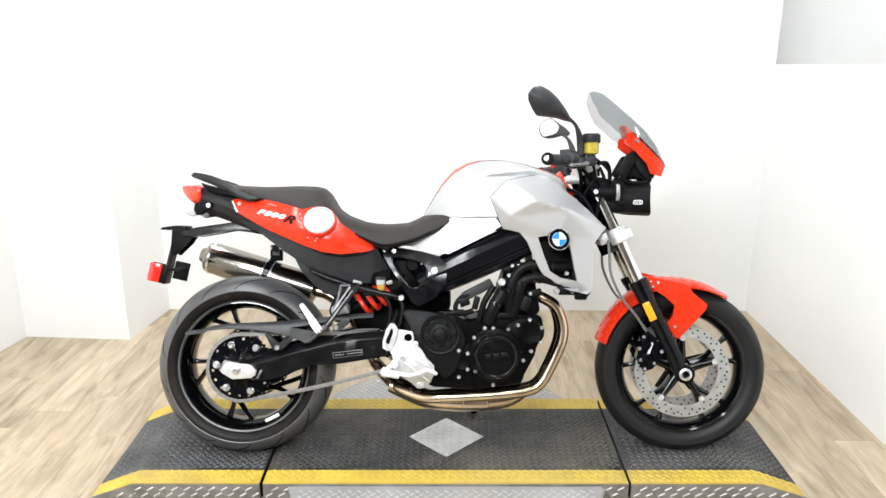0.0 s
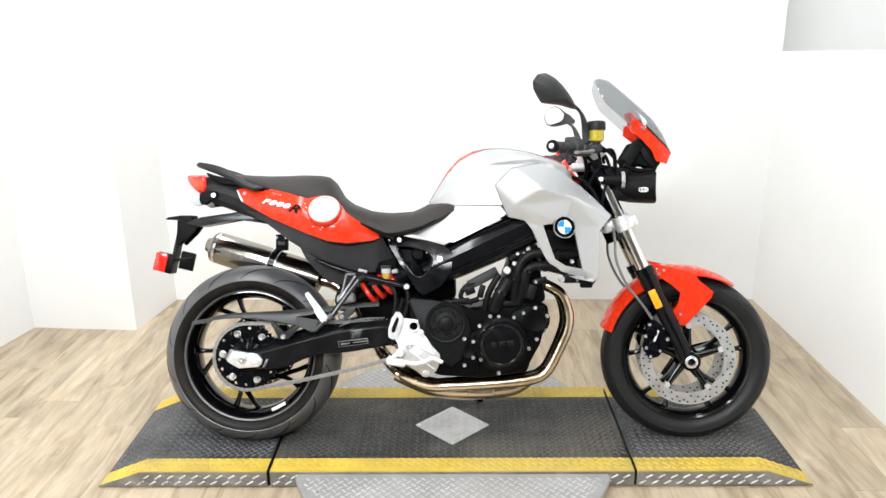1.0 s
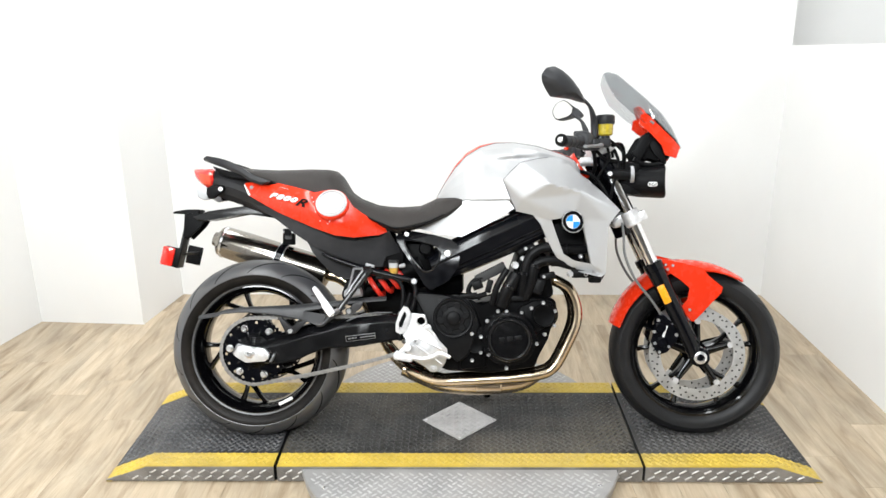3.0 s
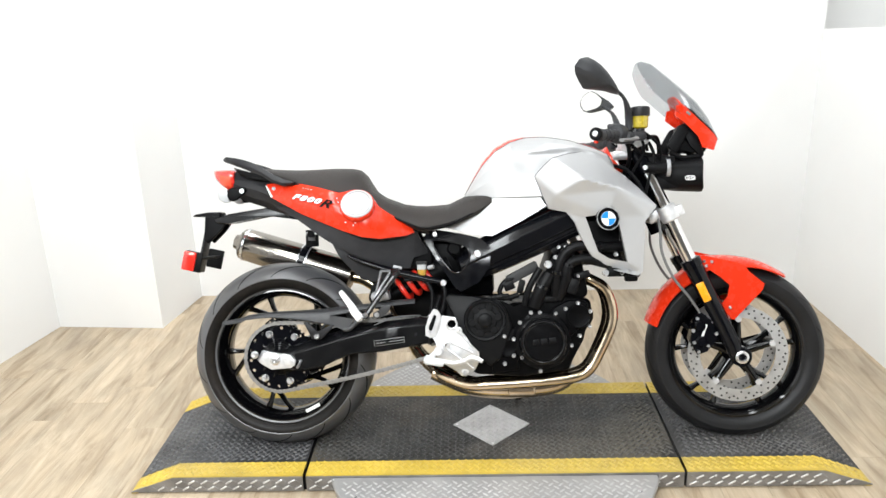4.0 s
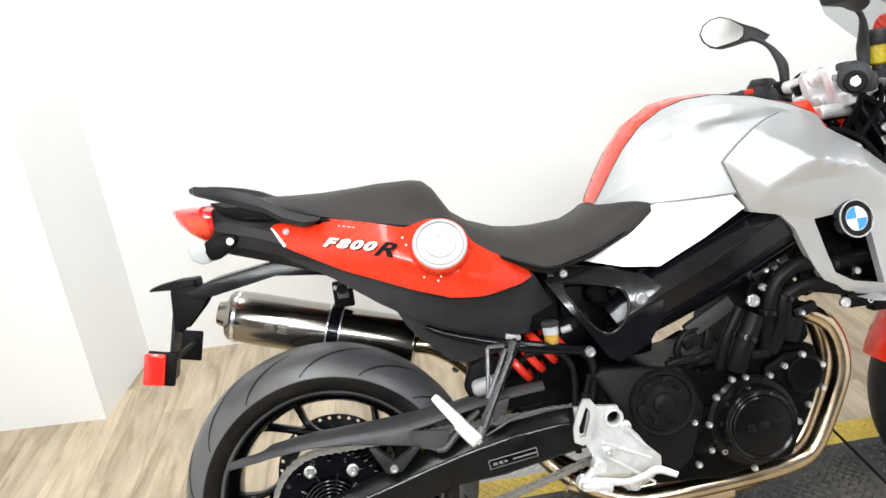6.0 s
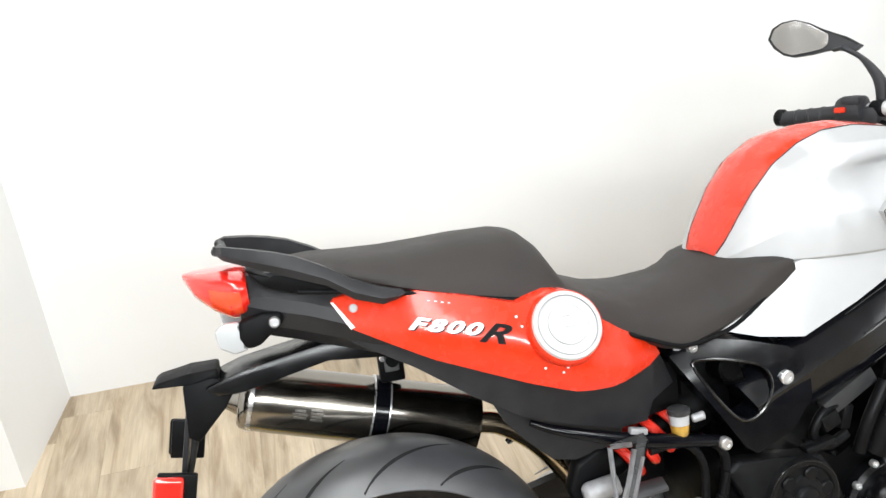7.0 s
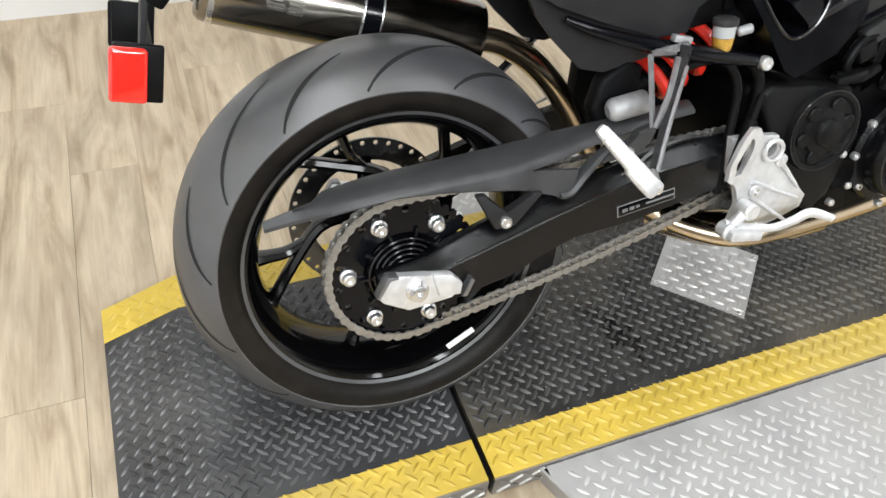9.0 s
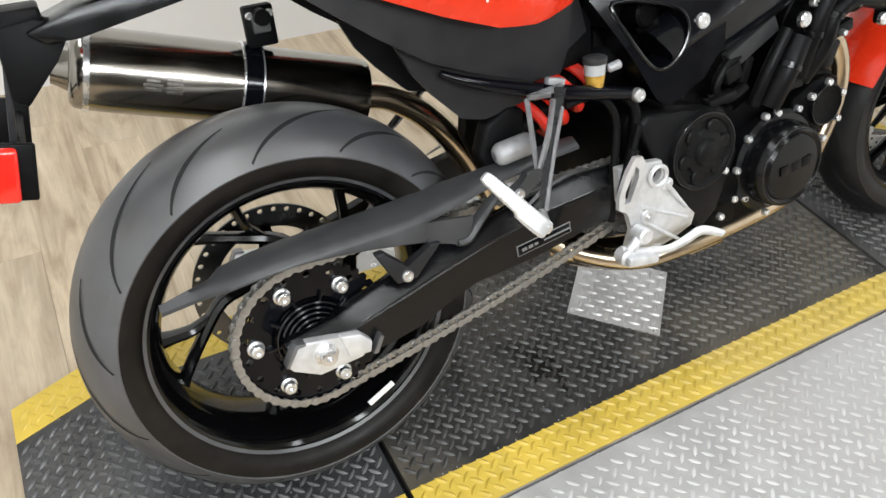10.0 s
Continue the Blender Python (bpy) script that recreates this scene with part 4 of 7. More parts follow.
bm = B()
turned(bm, cc + 0.0026 * cax.normalized(), cax, [(0.0445, -0.003), (0.0442, -0.0004), (0.0434, -0.0004), (0.043, -0.003)], 48, True)
turned(bm, cc + 0.0032 * cax.normalized(), cax, [(0.030, -0.004), (0.0299, -0.0012), (0.0293, -0.0012), (0.029, -0.004)], 40, True)
part("cap_ring", bm, KNOB, cap_ob)
bm = B()
q_ = cax.to_track_quat("Z", "Y").to_matrix().to_4x4()
box(bm, (0.002, -0.004, 0), (0.014, 0.0022, 0.001), 0)
box(bm, (0.0, 0.012, 0), (0.010, 0.0014, 0.001), 0)
part("cap_mark", bm, KNOB, cap_ob, xf=Matrix.Translation(cc + 0.0026 * cax.normalized()) @ q_)

# tail lamp
LN = [(-0.990, 0.940, 0.930, 0.010), (-0.975, 0.942, 0.902, 0.040), (-0.95, 0.942, 0.879, 0.066), (-0.925, 0.941, 0.864, 0.078), (-0.905, 0.938, 0.866, 0.083), (-0.899, 0.933, 0.872, 0.08)]


def lens_ring(x, k=1.0, t0=0.0, t1=math.tau, n=24, ends=False):
    """A section of the tail lamp lens at x, widened by k."""
    xs_ = [q[0] for q in LN]
    a, b, h = (float(np.interp(x, xs_, [q[i] for q in LN])) for i in (1, 2, 3))
    out = []
    for t in np.linspace(t0, t1, n, endpoint=ends):
        y = -h * math.copysign(abs(math.cos(t)) ** 0.7, math.cos(t))
        w = (a - b) * (0.72 + 0.28 * math.sin(t) if math.sin(t) > 0 else 0.72 + 0.72 * math.sin(t))
        out.append(Vector((x, y * k, b + w + (k - 1) * 0.02 * math.sin(t))))
    return out


part("tail_lamp", skin(B(), [lens_ring(q[0]) for q in LN]), REDLENS, bike, "red tail lamp lens", sharp=50)
for s in (-1, 1):
    t0, t1 = (-0.85, -0.08) if s < 0 else (math.pi + 0.08, math.pi + 0.85)
    bm = B()
    skin(bm, [lens_ring(x, 1.012, t0, t1, 9, True) + lens_ring(x, 0.97, t0, t1, 9, True)[::-1] for x in (-0.952, -0.94, -0.93, -0.918, -0.909)])
    part("tail_lamp_insert", bm, LENSORANGE, bike, "orange part of the tail lamp lens")
    bm = B()
    prism(bm, [(-0.880, 0.879), (-0.856, 0.877), (-0.854, 0.862), (-0.868, 0.853), (-0.893, 0.832), (-0.912, 0.830), (-0.922, 0.848), (-0.918, 0.872)], s * 0.066, s * 0.090, 0.007, 3)
    sig = part("turn_signal", bm, PLASTIC, bike, "black turn signal with a clear lens")
    bm = B()
    prism(bm, [(-0.917, 0.871), (-0.921, 0.848), (-0.910, 0.829), (-0.930, 0.826), (-0.950, 0.838), (-0.953, 0.862), (-0.940, 0.872)], s * 0.069, s * 0.087, 0.004, 3)
    part("signal_lens", bm, MILKY, sig, "milky clear lens")
    bm = B()
    bolt(bm, (-0.869, s * 0.088, 0.864), (0, s, 0), 0.0085)
    part("screw", bm, STEEL, sig)

# plate carrier
bm = B()
prism(bm, [(-0.70, 0.79), (-0.80, 0.808), (-0.93, 0.79), (-0.985, 0.772), (-0.965, 0.755), (-0.93, 0.757), (-0.80, 0.785), (-0.70, 0.765)], -0.045, 0.045, 0.005)
carrier = part("plate_carrier", bm, SATIN, bike, "black licence-plate carrier with reflectors")
bm = B()
prism(bm, [(-1.060, 0.783), (-1.050, 0.791), (-1.004, 0.797), (-0.962, 0.797), (-0.962, 0.778), (-1.010, 0.780)], -0.034, 0.03, 0.005, 3)
part("plate_lamp", bm, PLASTIC, carrier)
bm = B()
for s in (-1, 1):
    prism(bm, [(-1.015, 0.78), (-0.97, 0.785), (-0.938, 0.765), (-0.96, 0.735), (-1.005, 0.69), (-1.02, 0.70)], s * 0.03 - 0.006, s * 0.03 + 0.006, 0.003)
part("carrier_blade", bm, PLASTIC, carrier)
bm = B()
prism(bm, [(-1.008, 0.78), (-1.0, 0.78), (-1.045, 0.59), (-1.053, 0.592)], -0.03, 0.035, 0.002)
part("plate_backing", bm, GREYPLASTIC, carrier)
for yy, mt, lb in ((-0.082, REDLENS, "rectangular red side reflector"), (0.166, PLASTIC, "back of a black side reflector")):
    sd_ = -1 if yy < 0 else 1
    bm = B()
    box(bm, (-1.057, yy, 0.634), (0.042, 0.014, 0.064), 0.005, (0, 13, 0), 3)
    rf = part("reflector", bm, mt, carrier, lb)
    bm = B()
    box(bm, (-1.046, yy - sd_ * 0.011, 0.632), (0.056, 0.010, 0.068), 0.003, (0, 13, 0))
    part("reflector_back", bm, PLASTIC, rf)
bm = B()
rod(bm, (-1.03, -0.055, 0.64), (-1.03, 0.16, 0.64), 0.006, 10)
part("reflector_bar", bm, PLASTIC, carrier)

# muffler with pipe
M0, M1 = Vector((-0.952, 0.165, 0.688)), Vector((-0.535, 0.135, 0.558))
md = (M1 - M0).normalized()
bm = B()
turned(bm, M0, md, [(0.022, -0.016), (0.026, -0.02), (0.028, -0.012), (0.034, 0.002), (0.05, 0.004), (0.056, 0.010), (0.058, 0.02), (0.0595, 0.06), (0.0605, 0.2), (0.0600, 0.418), (0.057, 0.426), (0.057, 0.432), (0.04, 0.437), (0.028, 0.44)], 48)
muf = part("muffler", bm, MUFFLER, bike, "brushed metal muffler with a clamp band")
bm = B()
turned(bm, M0 + md * 0.235, md, [(0.0605, 0), (0.063, 0.002), (0.063, 0.026), (0.0605, 0.028)], 40, True)
part("clamp_band", bm, FRAMEBLACK, muf, "black clamp band")
for q in (0.0, 0.028):
    bm = B()
    turned(bm, M0 + md * (0.233 + q), md, [(0.0602, 0), (0.0635, 0.0008), (0.0635, 0.003), (0.0602, 0.004)], 40, True)
    part("clamp_edge", bm, STEEL, muf)
bm = B()
turned(bm, M0 + md * 0.02, md, [(0.058, 0), (0.0605, 0.001), (0.0605, 0.008), (0.058, 0.009)], 40, True)
part("end_ring", bm, STEEL, muf)
# dull etched marks on the muffler
mu = (Vector((0, 0, 1)) - md * md.z).normalized()
mv = md.cross(mu)
for s0, s1, a0 in ((0.100, 0.118, 84), (0.096, 0.122, 90), (0.098, 0.120, 96), (0.127, 0.147, 80), (0.127, 0.149, 86), (0.128, 0.146, 92), (0.127, 0.148, 98)):
    bm = B()
    skin(bm, [[M0 + md * q + rr * (math.cos(radians(a)) * mu + math.sin(radians(a)) * mv) for a, rr in ((a0, 0.0595), (a0, 0.0610), (a0 + 3.5, 0.0610), (a0 + 3.5, 0.0595))] for q in (s0, s1)])
    part("etched_mark", bm, ETCHED, muf)
bm = B()
box(bm, (-0.682, 0.13, 0.70), (0.045, 0.02, 0.06), 0.004)
rod(bm, (-0.682, 0.10, 0.715), (-0.682, 0.15, 0.715), 0.012)
mh = part("muffler_hanger", bm, PLASTIC, muf)
bm = B()
box(bm, (-0.682, 0.118, 0.702), (0.026, 0.006, 0.022), 0.002)
part("hanger_bush", bm, VALVEGREY, mh)
for x in (-0.697, -0.667):
    bm = B()
    bolt(bm, (x, 0.119, 0.717), (0, -1, 0), 0.006, 0.005)
    part("bolt", bm, STEEL, mh)
bm = B()
tube(bm, [M1 + md * 0.0, (-0.49, 0.13, 0.545), (-0.43, 0.12, 0.50), (-0.37, 0.11, 0.42), (-0.31, 0.09, 0.30), (-0.25, 0.05, 0.25), (-0.18, 0.0, 0.215)], 0.023, 14)
part("link_pipe", bm, HEADER, muf)

# header pipes
hp = new("exhaust_header")
hp.parent = bike
hp["label"] = "bronze-tinted twin steel header pipes"
for yy, k in ((-0.082, 0.0), (-0.022, 0.004)):
    bm = B()
    tube(bm, [(0.245, yy * 0.9, 0.560), (0.285, yy, 0.543), (0.326, yy, 0.515), (0.349 - k, yy, 0.458), (0.346 - k, yy, 0.395), (0.306, yy, 0.305), (0.268, yy, 0.245), (0.21, yy * 1.05, 0.222), (0.10, yy * 1.1, 0.212), (-0.05, yy * 1.05, 0.203), (-0.13, yy * 0.8, 0.198), (-0.21, yy * 0.3, 0.22), (-0.26, 0.02, 0.25), (-0.31, 0.06, 0.30)], 0.0195, 16, 7)
    part("header_pipe", bm, HEADER, hp)
bm = B()
tube(bm, [(0.24, -0.02, 0.23), (0.16, -0.02, 0.185), (0.0, -0.02, 0.175), (-0.12, -0.01, 0.185), (-0.25, 0.0, 0.23)], [0.02, 0.03, 0.035, 0.034, 0.024], 14)
box(bm, (0.05, -0.05, 0.178), (0.09, 0.05, 0.03), 0.006)
part("collector", bm, HEADER, hp)

# swingarm, chain guard
SW_LOW = [(-0.80, 0.308), (-0.79, 0.285), (-0.70, 0.272), (-0.665, 0.27), (-0.60, 0.282), (-0.552, 0.305), (-0.50, 0.322), (-0.401, 0.328), (-0.30, 0.345), (-0.20, 0.36), (-0.16, 0.39)]
SW_TOP = [(-0.80, 0.330), (-0.72, 0.342), (-0.69, 0.354), (-0.62, 0.376), (-0.55, 0.396), (-0.47, 0.412), (-0.40, 0.425), (-0.288, 0.437), (-0.20, 0.435), (-0.16, 0.415)]
SW_MID = [(-0.80, 0.320), (-0.70, 0.329), (-0.62, 0.350), (-0.55, 0.370), (-0.47, 0.390), (-0.38, 0.407), (-0.28, 0.416), (-0.16, 0.405)]
for s in (-1, 1):
    rings = []
    for x in np.linspace(-0.80, -0.16, 33):
        lo, hi, cr = (float(np.interp(x, [q[0] for q in edge], [q[1] for q in edge])) for edge in (SW_LOW, SW_TOP, SW_MID))
        rings.append([Vector((x, s * u, w)) for u, w in ((0.112, lo + 0.004), (0.144, lo), (0.153, lo + 0.007), (0.1545, cr - 0.004), (0.153, cr), (0.153 - 0.8 * (hi - cr), hi - 0.004), (0.145 - 0.8 * (hi - cr), hi), (0.112, hi - 0.004))])
    arm = part("swingarm", skin(B(), rings), SATIN, bike, "satin black swingarm", sharp=22)
    bm = B()
    tube(bm, [(x, s * 0.1532, float(np.interp(x, [q[0] for q in SW_MID], [q[1] for q in SW_MID]))) for x in np.linspace(-0.69, -0.19, 18)], 0.0014, 6)
    part("swingarm_ridge", bm, EDGEBLACK, arm)
    # pale tube that paints in the highlight on the upper edge
    bm = B()
    tube(bm, [(-0.430, s * 0.153, 0.416), (-0.40, s * 0.149, 0.428), (-0.374, s * 0.141, 0.437), (-0.335, s * 0.130, 0.441), (-0.28, s * 0.116, 0.441)], [0.001, 0.0028, 0.003, 0.003, 0.002], 6)
    part("swingarm_glint", bm, POLISHEDGLINT, arm, "painted highlight along the upper edge")
    bm = B()
    prism(bm, [(-0.810, 0.311), (-0.793, 0.340), (-0.735, 0.328), (-0.700, 0.322), (-0.692, 0.302), (-0.70, 0.283), (-0.766, 0.278), (-0.802, 0.299)], s * 0.150, s * 0.165, 0.002)
    adj = part("chain_adjuster", bm, ALU, arm, "cast aluminium chain adjuster")
    bm = B()
    prism(bm, [(-0.731, 0.331), (-0.702, 0.325), (-0.686, 0.307), (-0.69, 0.289), (-0.722, 0.292)], s * 0.155, s * 0.171, 0.003)
    part("adjuster_block", bm, ALU, adj)
    bm = B()
    prism(bm, [(-0.812, 0.311), (-0.794, 0.342), (-0.779, 0.340), (-0.779, 0.336), (-0.791, 0.337), (-0.807, 0.310)], s * 0.152, s * 0.170, 0.001)
    part("adjuster_lip", bm, POLISHEDGLINT, adj)
    bm = B()
    prism(bm, [(-0.672, 0.309), (-0.667, 0.305), (-0.679, 0.281), (-0.687, 0.282)], s * 0.146, s * 0.168, 0.001)
    part("adjuster_lip", bm, POLISHEDGLINT, adj)
    bm = B()
    turned(bm, (-0.753, s * 0.165, 0.309), (0, s, 0), [(0.017, 0), (0.017, 0.003), (0.012, 0.006), (0.012, 0.013), (0.009, 0.014), (0.005, 0.014), (0.0045, 0.008)], 24)
    part("axle_nut", bm, STEEL, adj)
bm = B()
box(bm, (-0.382, -0.1535, 0.362), (0.10, 0.002, 0.019), 0.0006, (0, -7, 0))
lb_ = part("name_strip", bm, GREYLABEL, bike, "thin grey-edged label strip on the swingarm")
bm = B()
box(bm, (-0.382, -0.1545, 0.362), (0.096, 0.0016, 0.0155), 0.0004, (0, -7, 0))
part("name_strip_face", bm, FRAMEBLACK, lb_)
bm = B()
for x0_, ln, hh in ((-0.424, 0.01, 0.009), (-0.412, 0.009, 0.009), (-0.401, 0.007, 0.007), (-0.386, 0.055, 0.005)):
    box(bm, (x0_ + ln / 2, -0.1555, 0.362 + (x0_ + ln / 2 + 0.382) * 0.123), (ln * 0.9, 0.001, hh * 0.6), 0, (0, -7, 0))
part("name_strip_bars", bm, GREYLABEL, lb_)
# chain guard: a sloping shelf over the chain that deepens towards its bracket
bm = B()
rings = []
for x, y0, y1, wi, wo, wb in ((-0.940, -0.108, -0.120, 0.430, 0.429, 0.421), (-0.90, -0.104, -0.124, 0.437, 0.435, 0.427), (-0.872, -0.100, -0.128, 0.441, 0.439, 0.431), (-0.855, -0.090, -0.146, 0.449, 0.448, 0.438),
                              (-0.81, -0.087, -0.150, 0.455, 0.454, 0.443), (-0.765, -0.086, -0.151, 0.459, 0.458, 0.445), (-0.71, -0.086, -0.152, 0.461, 0.459, 0.441), (-0.66, -0.086, -0.152, 0.463, 0.459, 0.434), (-0.60, -0.086, -0.152, 0.466, 0.460, 0.423), (-0.577, -0.086, -0.152, 0.468, 0.462, 0.418),
                              (-0.572, -0.086, -0.151, 0.469, 0.463, 0.447), (-0.53, -0.087, -0.148, 0.473, 0.468, 0.453), (-0.478, -0.092, -0.142, 0.478, 0.475, 0.462), (-0.44, -0.098, -0.139, 0.483, 0.480, 0.468), (-0.40, -0.102, -0.136, 0.487, 0.484, 0.473), (-0.35, -0.104, -0.134, 0.492, 0.489, 0.479), (-0.298, -0.106, -0.132, 0.495, 0.492, 0.484)):
    rings.append([Vector((x, y, w)) for y, w in ((y0, wi - 0.006), (y0, wi), (y0 * 0.7 + y1 * 0.3, wi + 0.002), (y1 + 0.010, wo + 0.001), (y1 + 0.003, wo - 0.003), (y1, wo - 0.010), (y1, wb + 0.003), (y1 + 0.004, wb), (y1 + 0.007, wb + 0.002), (y1 + 0.007, wo - 0.010))])
skin(bm, rings)
guard = part("chain_guard", bm, GUARDGREY, bike, "matt dark grey chain guard", sharp=40)
bm = B()
sheet(bm, [(-0.576, 0.418), (-0.545, 0.408), (-0.527, 0.400), (-0.512, 0.404), (-0.503, 0.424), (-0.500, 0.438), (-0.520, 0.441), (-0.55, 0.446), (-0.576, 0.450)], lambda x, w: -0.1515 - 0.04 * max(0, 0.43 - w), 0.006, (), 0.02)
part("guard_skirt", bm, GUARDGREY, guard)
bm = B()
tube(bm, [(-0.530, -0.150, 0.404), (-0.512, -0.148, 0.405), (-0.490, -0.144, 0.424), (-0.462, -0.140, 0.446), (-0.435, -0.136, 0.463)], [0.006, 0.008, 0.008, 0.007, 0.005], 8, flat=1.4)
part("guard_lip", bm, GUARDGREY, guard)
bm = B()
prism(bm, [(-0.66, 0.430), (-0.645, 0.430), (-0.615, 0.394), (-0.575, 0.42), (-0.558, 0.418), (-0.602, 0.374), (-0.632, 0.374)], -0.160, -0.145, 0.003)
br = part("guard_bracket", bm, GREYPLASTIC, guard)
bm = B()
bolt(bm, (-0.617, -0.160, 0.384), (0, -1, 0), 0.009, 0.006)
part("screw", bm, STEEL, br)
bm = B()
prism(bm, [(-0.405, 0.478), (-0.372, 0.484), (-0.382, 0.458), (-0.405, 0.440), (-0.432, 0.438), (-0.434, 0.456), (-0.412, 0.462)], -0.150, -0.136, 0.003)
clip = part("guard_clip", bm, GUARDGREY, guard)
bm = B()
bolt(bm, (-0.421, -0.151, 0.449), (0, -1, 0), 0.0085, 0.006)
part("screw", bm, STEEL, clip)

# ---- running gear ----
spro = new("sprocket")
spro.parent = bike
spro["label"] = "black rear sprocket with six bright nuts"
SC = Vector((RW[0], -0.104, RW[2]))
bm = B()
ring_o, teeth = [], 44
for k in range(teeth * 4):
    a = math.tau * k / (teeth * 4)
    r = 0.108 + (0.006 if k % 4 in (1, 2) else 0)
    ring_o.append((SC.x + r * math.cos(a), SC.z + r * math.sin(a)))
sheet(bm, ring_o, lambda x, w: SC.y - 0.003, 0.006,
      [[(SC.x + 0.062 * math.cos(-q), SC.z + 0.062 * math.sin(-q)) for q in np.linspace(0, math.tau, 36, endpoint=False)]] +
      [[(SC.x + 0.0975 * math.cos(b) + 0.0055 * math.cos(-q), SC.z + 0.0975 * math.sin(b) + 0.0055 * math.sin(-q)) for q in np.linspace(0, math.tau, 8, endpoint=False)] for b in np.linspace(0.1, math.tau + 0.1, 18, endpoint=False)], 0.2)
part("sprocket_disc", bm, FRAMEBLACK, spro)
bm = B()
turned(bm, SC + Vector((0, 0.02, 0)), (0, -1, 0), [(0.066, -0.03), (0.066, 0.01), (0.060, 0.016), (0.05, 0.014), (0.04, 0.026), (0.02, 0.034)], 48)
for r in (0.026, 0.033, 0.040, 0.047, 0.054):
    h = 0.012 + 0.32 * (0.054 - r)
    turned(bm, SC + Vector((0, 0.002, 0)), (0, -1, 0), [(r + 0.0028, h - 0.010), (r + 0.0020, h), (r, h + 0.0016), (r - 0.0020, h), (r - 0.0028, h - 0.010)], 40, True)
part("sprocket_hub", bm, FRAMEGLOSS, spro)
for k in range(10):
    bm = B()
    a = math.tau * k / 10
    box(bm, SC + Vector((0.045 * math.cos(a), 0.0, 0.045 * math.sin(a))), (0.05, 0.018, 0.005), 0.0015, (0, -math.degrees(a), 0))
    part("hub_rib", bm, FRAMEGLOSS, spro)
for k in range(6):
    bm = B()
    a = radians(53 + 60 * k)
    p = SC + Vector((0.0845 * math.cos(a), -0.003, 0.0845 * math.sin(a) - 0.001))
    turned(bm, p, (0, -1, 0), [(0.0125, 0), (0.0125, 0.003), (0.0095, 0.005), (0.0095, 0.013), (0.0075, 0.015), (0.004, 0.015), (0.004, 0.011)], 14)
    part("nut", bm, STEEL, spro)

# chain: links one by one round the sprocket and along both runs
FSP = Vector((-0.13, -0.104, 0.385))
chain = new("chain")
chain.parent = bike
chain["label"] = "greasy steel drive chain"
r0, r1 = 0.1135, 0.045
dv = FSP - SC
dist, base = dv.length, math.atan2(dv.z, dv.x)
off = math.acos((r0 - r1) / dist)
path = []
a_up, a_lo = base + off, base - off
p_up0, p_up1 = SC + Vector((r0 * math.cos(a_up), 0, r0 * math.sin(a_up))), FSP + Vector((r1 * math.cos(a_up), 0, r1 * math.sin(a_up)))
p_lo0, p_lo1 = SC + Vector((r0 * math.cos(a_lo), 0, r0 * math.sin(a_lo))), FSP + Vector((r1 * math.cos(a_lo), 0, r1 * math.sin(a_lo)))
for t in np.linspace(0, 1, 60, endpoint=False):
    path.append(p_up1.lerp(p_up0, t))
for a in np.linspace(a_up, a_lo + math.tau, 70, endpoint=False):
    path.append(SC + Vector((r0 * math.cos(a), 0, r0 * math.sin(a))))
for t in np.linspace(0, 1, 60, endpoint=False):
    q = p_lo0.lerp(p_lo1, t)
    path.append(q - Vector((0, 0, 0.012 * math.sin(math.pi * t))))
for a in np.linspace(a_lo, a_up, 20, endpoint=False):
    path.append(FSP + Vector((r1 * math.cos(a), 0, r1 * math.sin(a))))
seg = [0.0]
for i in range(len(path)):
    seg.append(seg[-1] + (path[(i + 1) % len(path)] - path[i]).length)
count = int(seg[-1] / 0.0159) // 2 * 2
pitch = seg[-1] / count


def on_chain(d):
    d %= seg[-1]
    i = min(int(np.searchsorted(seg, d, side="right")) - 1, len(path) - 1)
    f = (d - seg[i]) / max(seg[i + 1] - seg[i], 1e-9)
    return path[i].lerp(path[(i + 1) % len(path)], f)


link_meshes = []
for wide in (0.0085, 0.0065):
    bm = B()
    for s in (-1, 1):
        out = []
        for a in np.linspace(-90, 90, 6):
            out.append((pitch / 2 + 0.0066 * math.cos(radians(a)), 0.0066 * math.sin(radians(a))))
        out.append((0, 0.0045))
        for a in np.linspace(90, 270, 6):
            out.append((-pitch / 2 + 0.0066 * math.cos(radians(a)), 0.0066 * math.sin(radians(a))))
        out.append((0, -0.0045))
        prism(bm, out, s * wide - 0.0009, s * wide + 0.0009, 0)
    for e in (-1, 1):
        rod(bm, (e * pitch / 2, -wide - 0.0015, 0), (e * pitch / 2, wide + 0.0015, 0), 0.0032, 8)
    bmesh.ops.recalc_face_normals(bm, faces=bm.faces)
    me = bpy.data.meshes.new("chain_link")
    bm.to_mesh(me)
    bm.free()
    me.materials.append(CHAIN)
    link_meshes.append(me)
for k in range(count):
    p, q = on_chain(k * pitch), on_chain((k + 1) * pitch)
    ob = new("link", link_meshes[k % 2])
    ob.parent = chain
    d = q - p
    ob.matrix_local = Matrix.Translation((p + q) / 2) @ Matrix.Rotation(-math.atan2(d.z, d.x), 4, "Y")

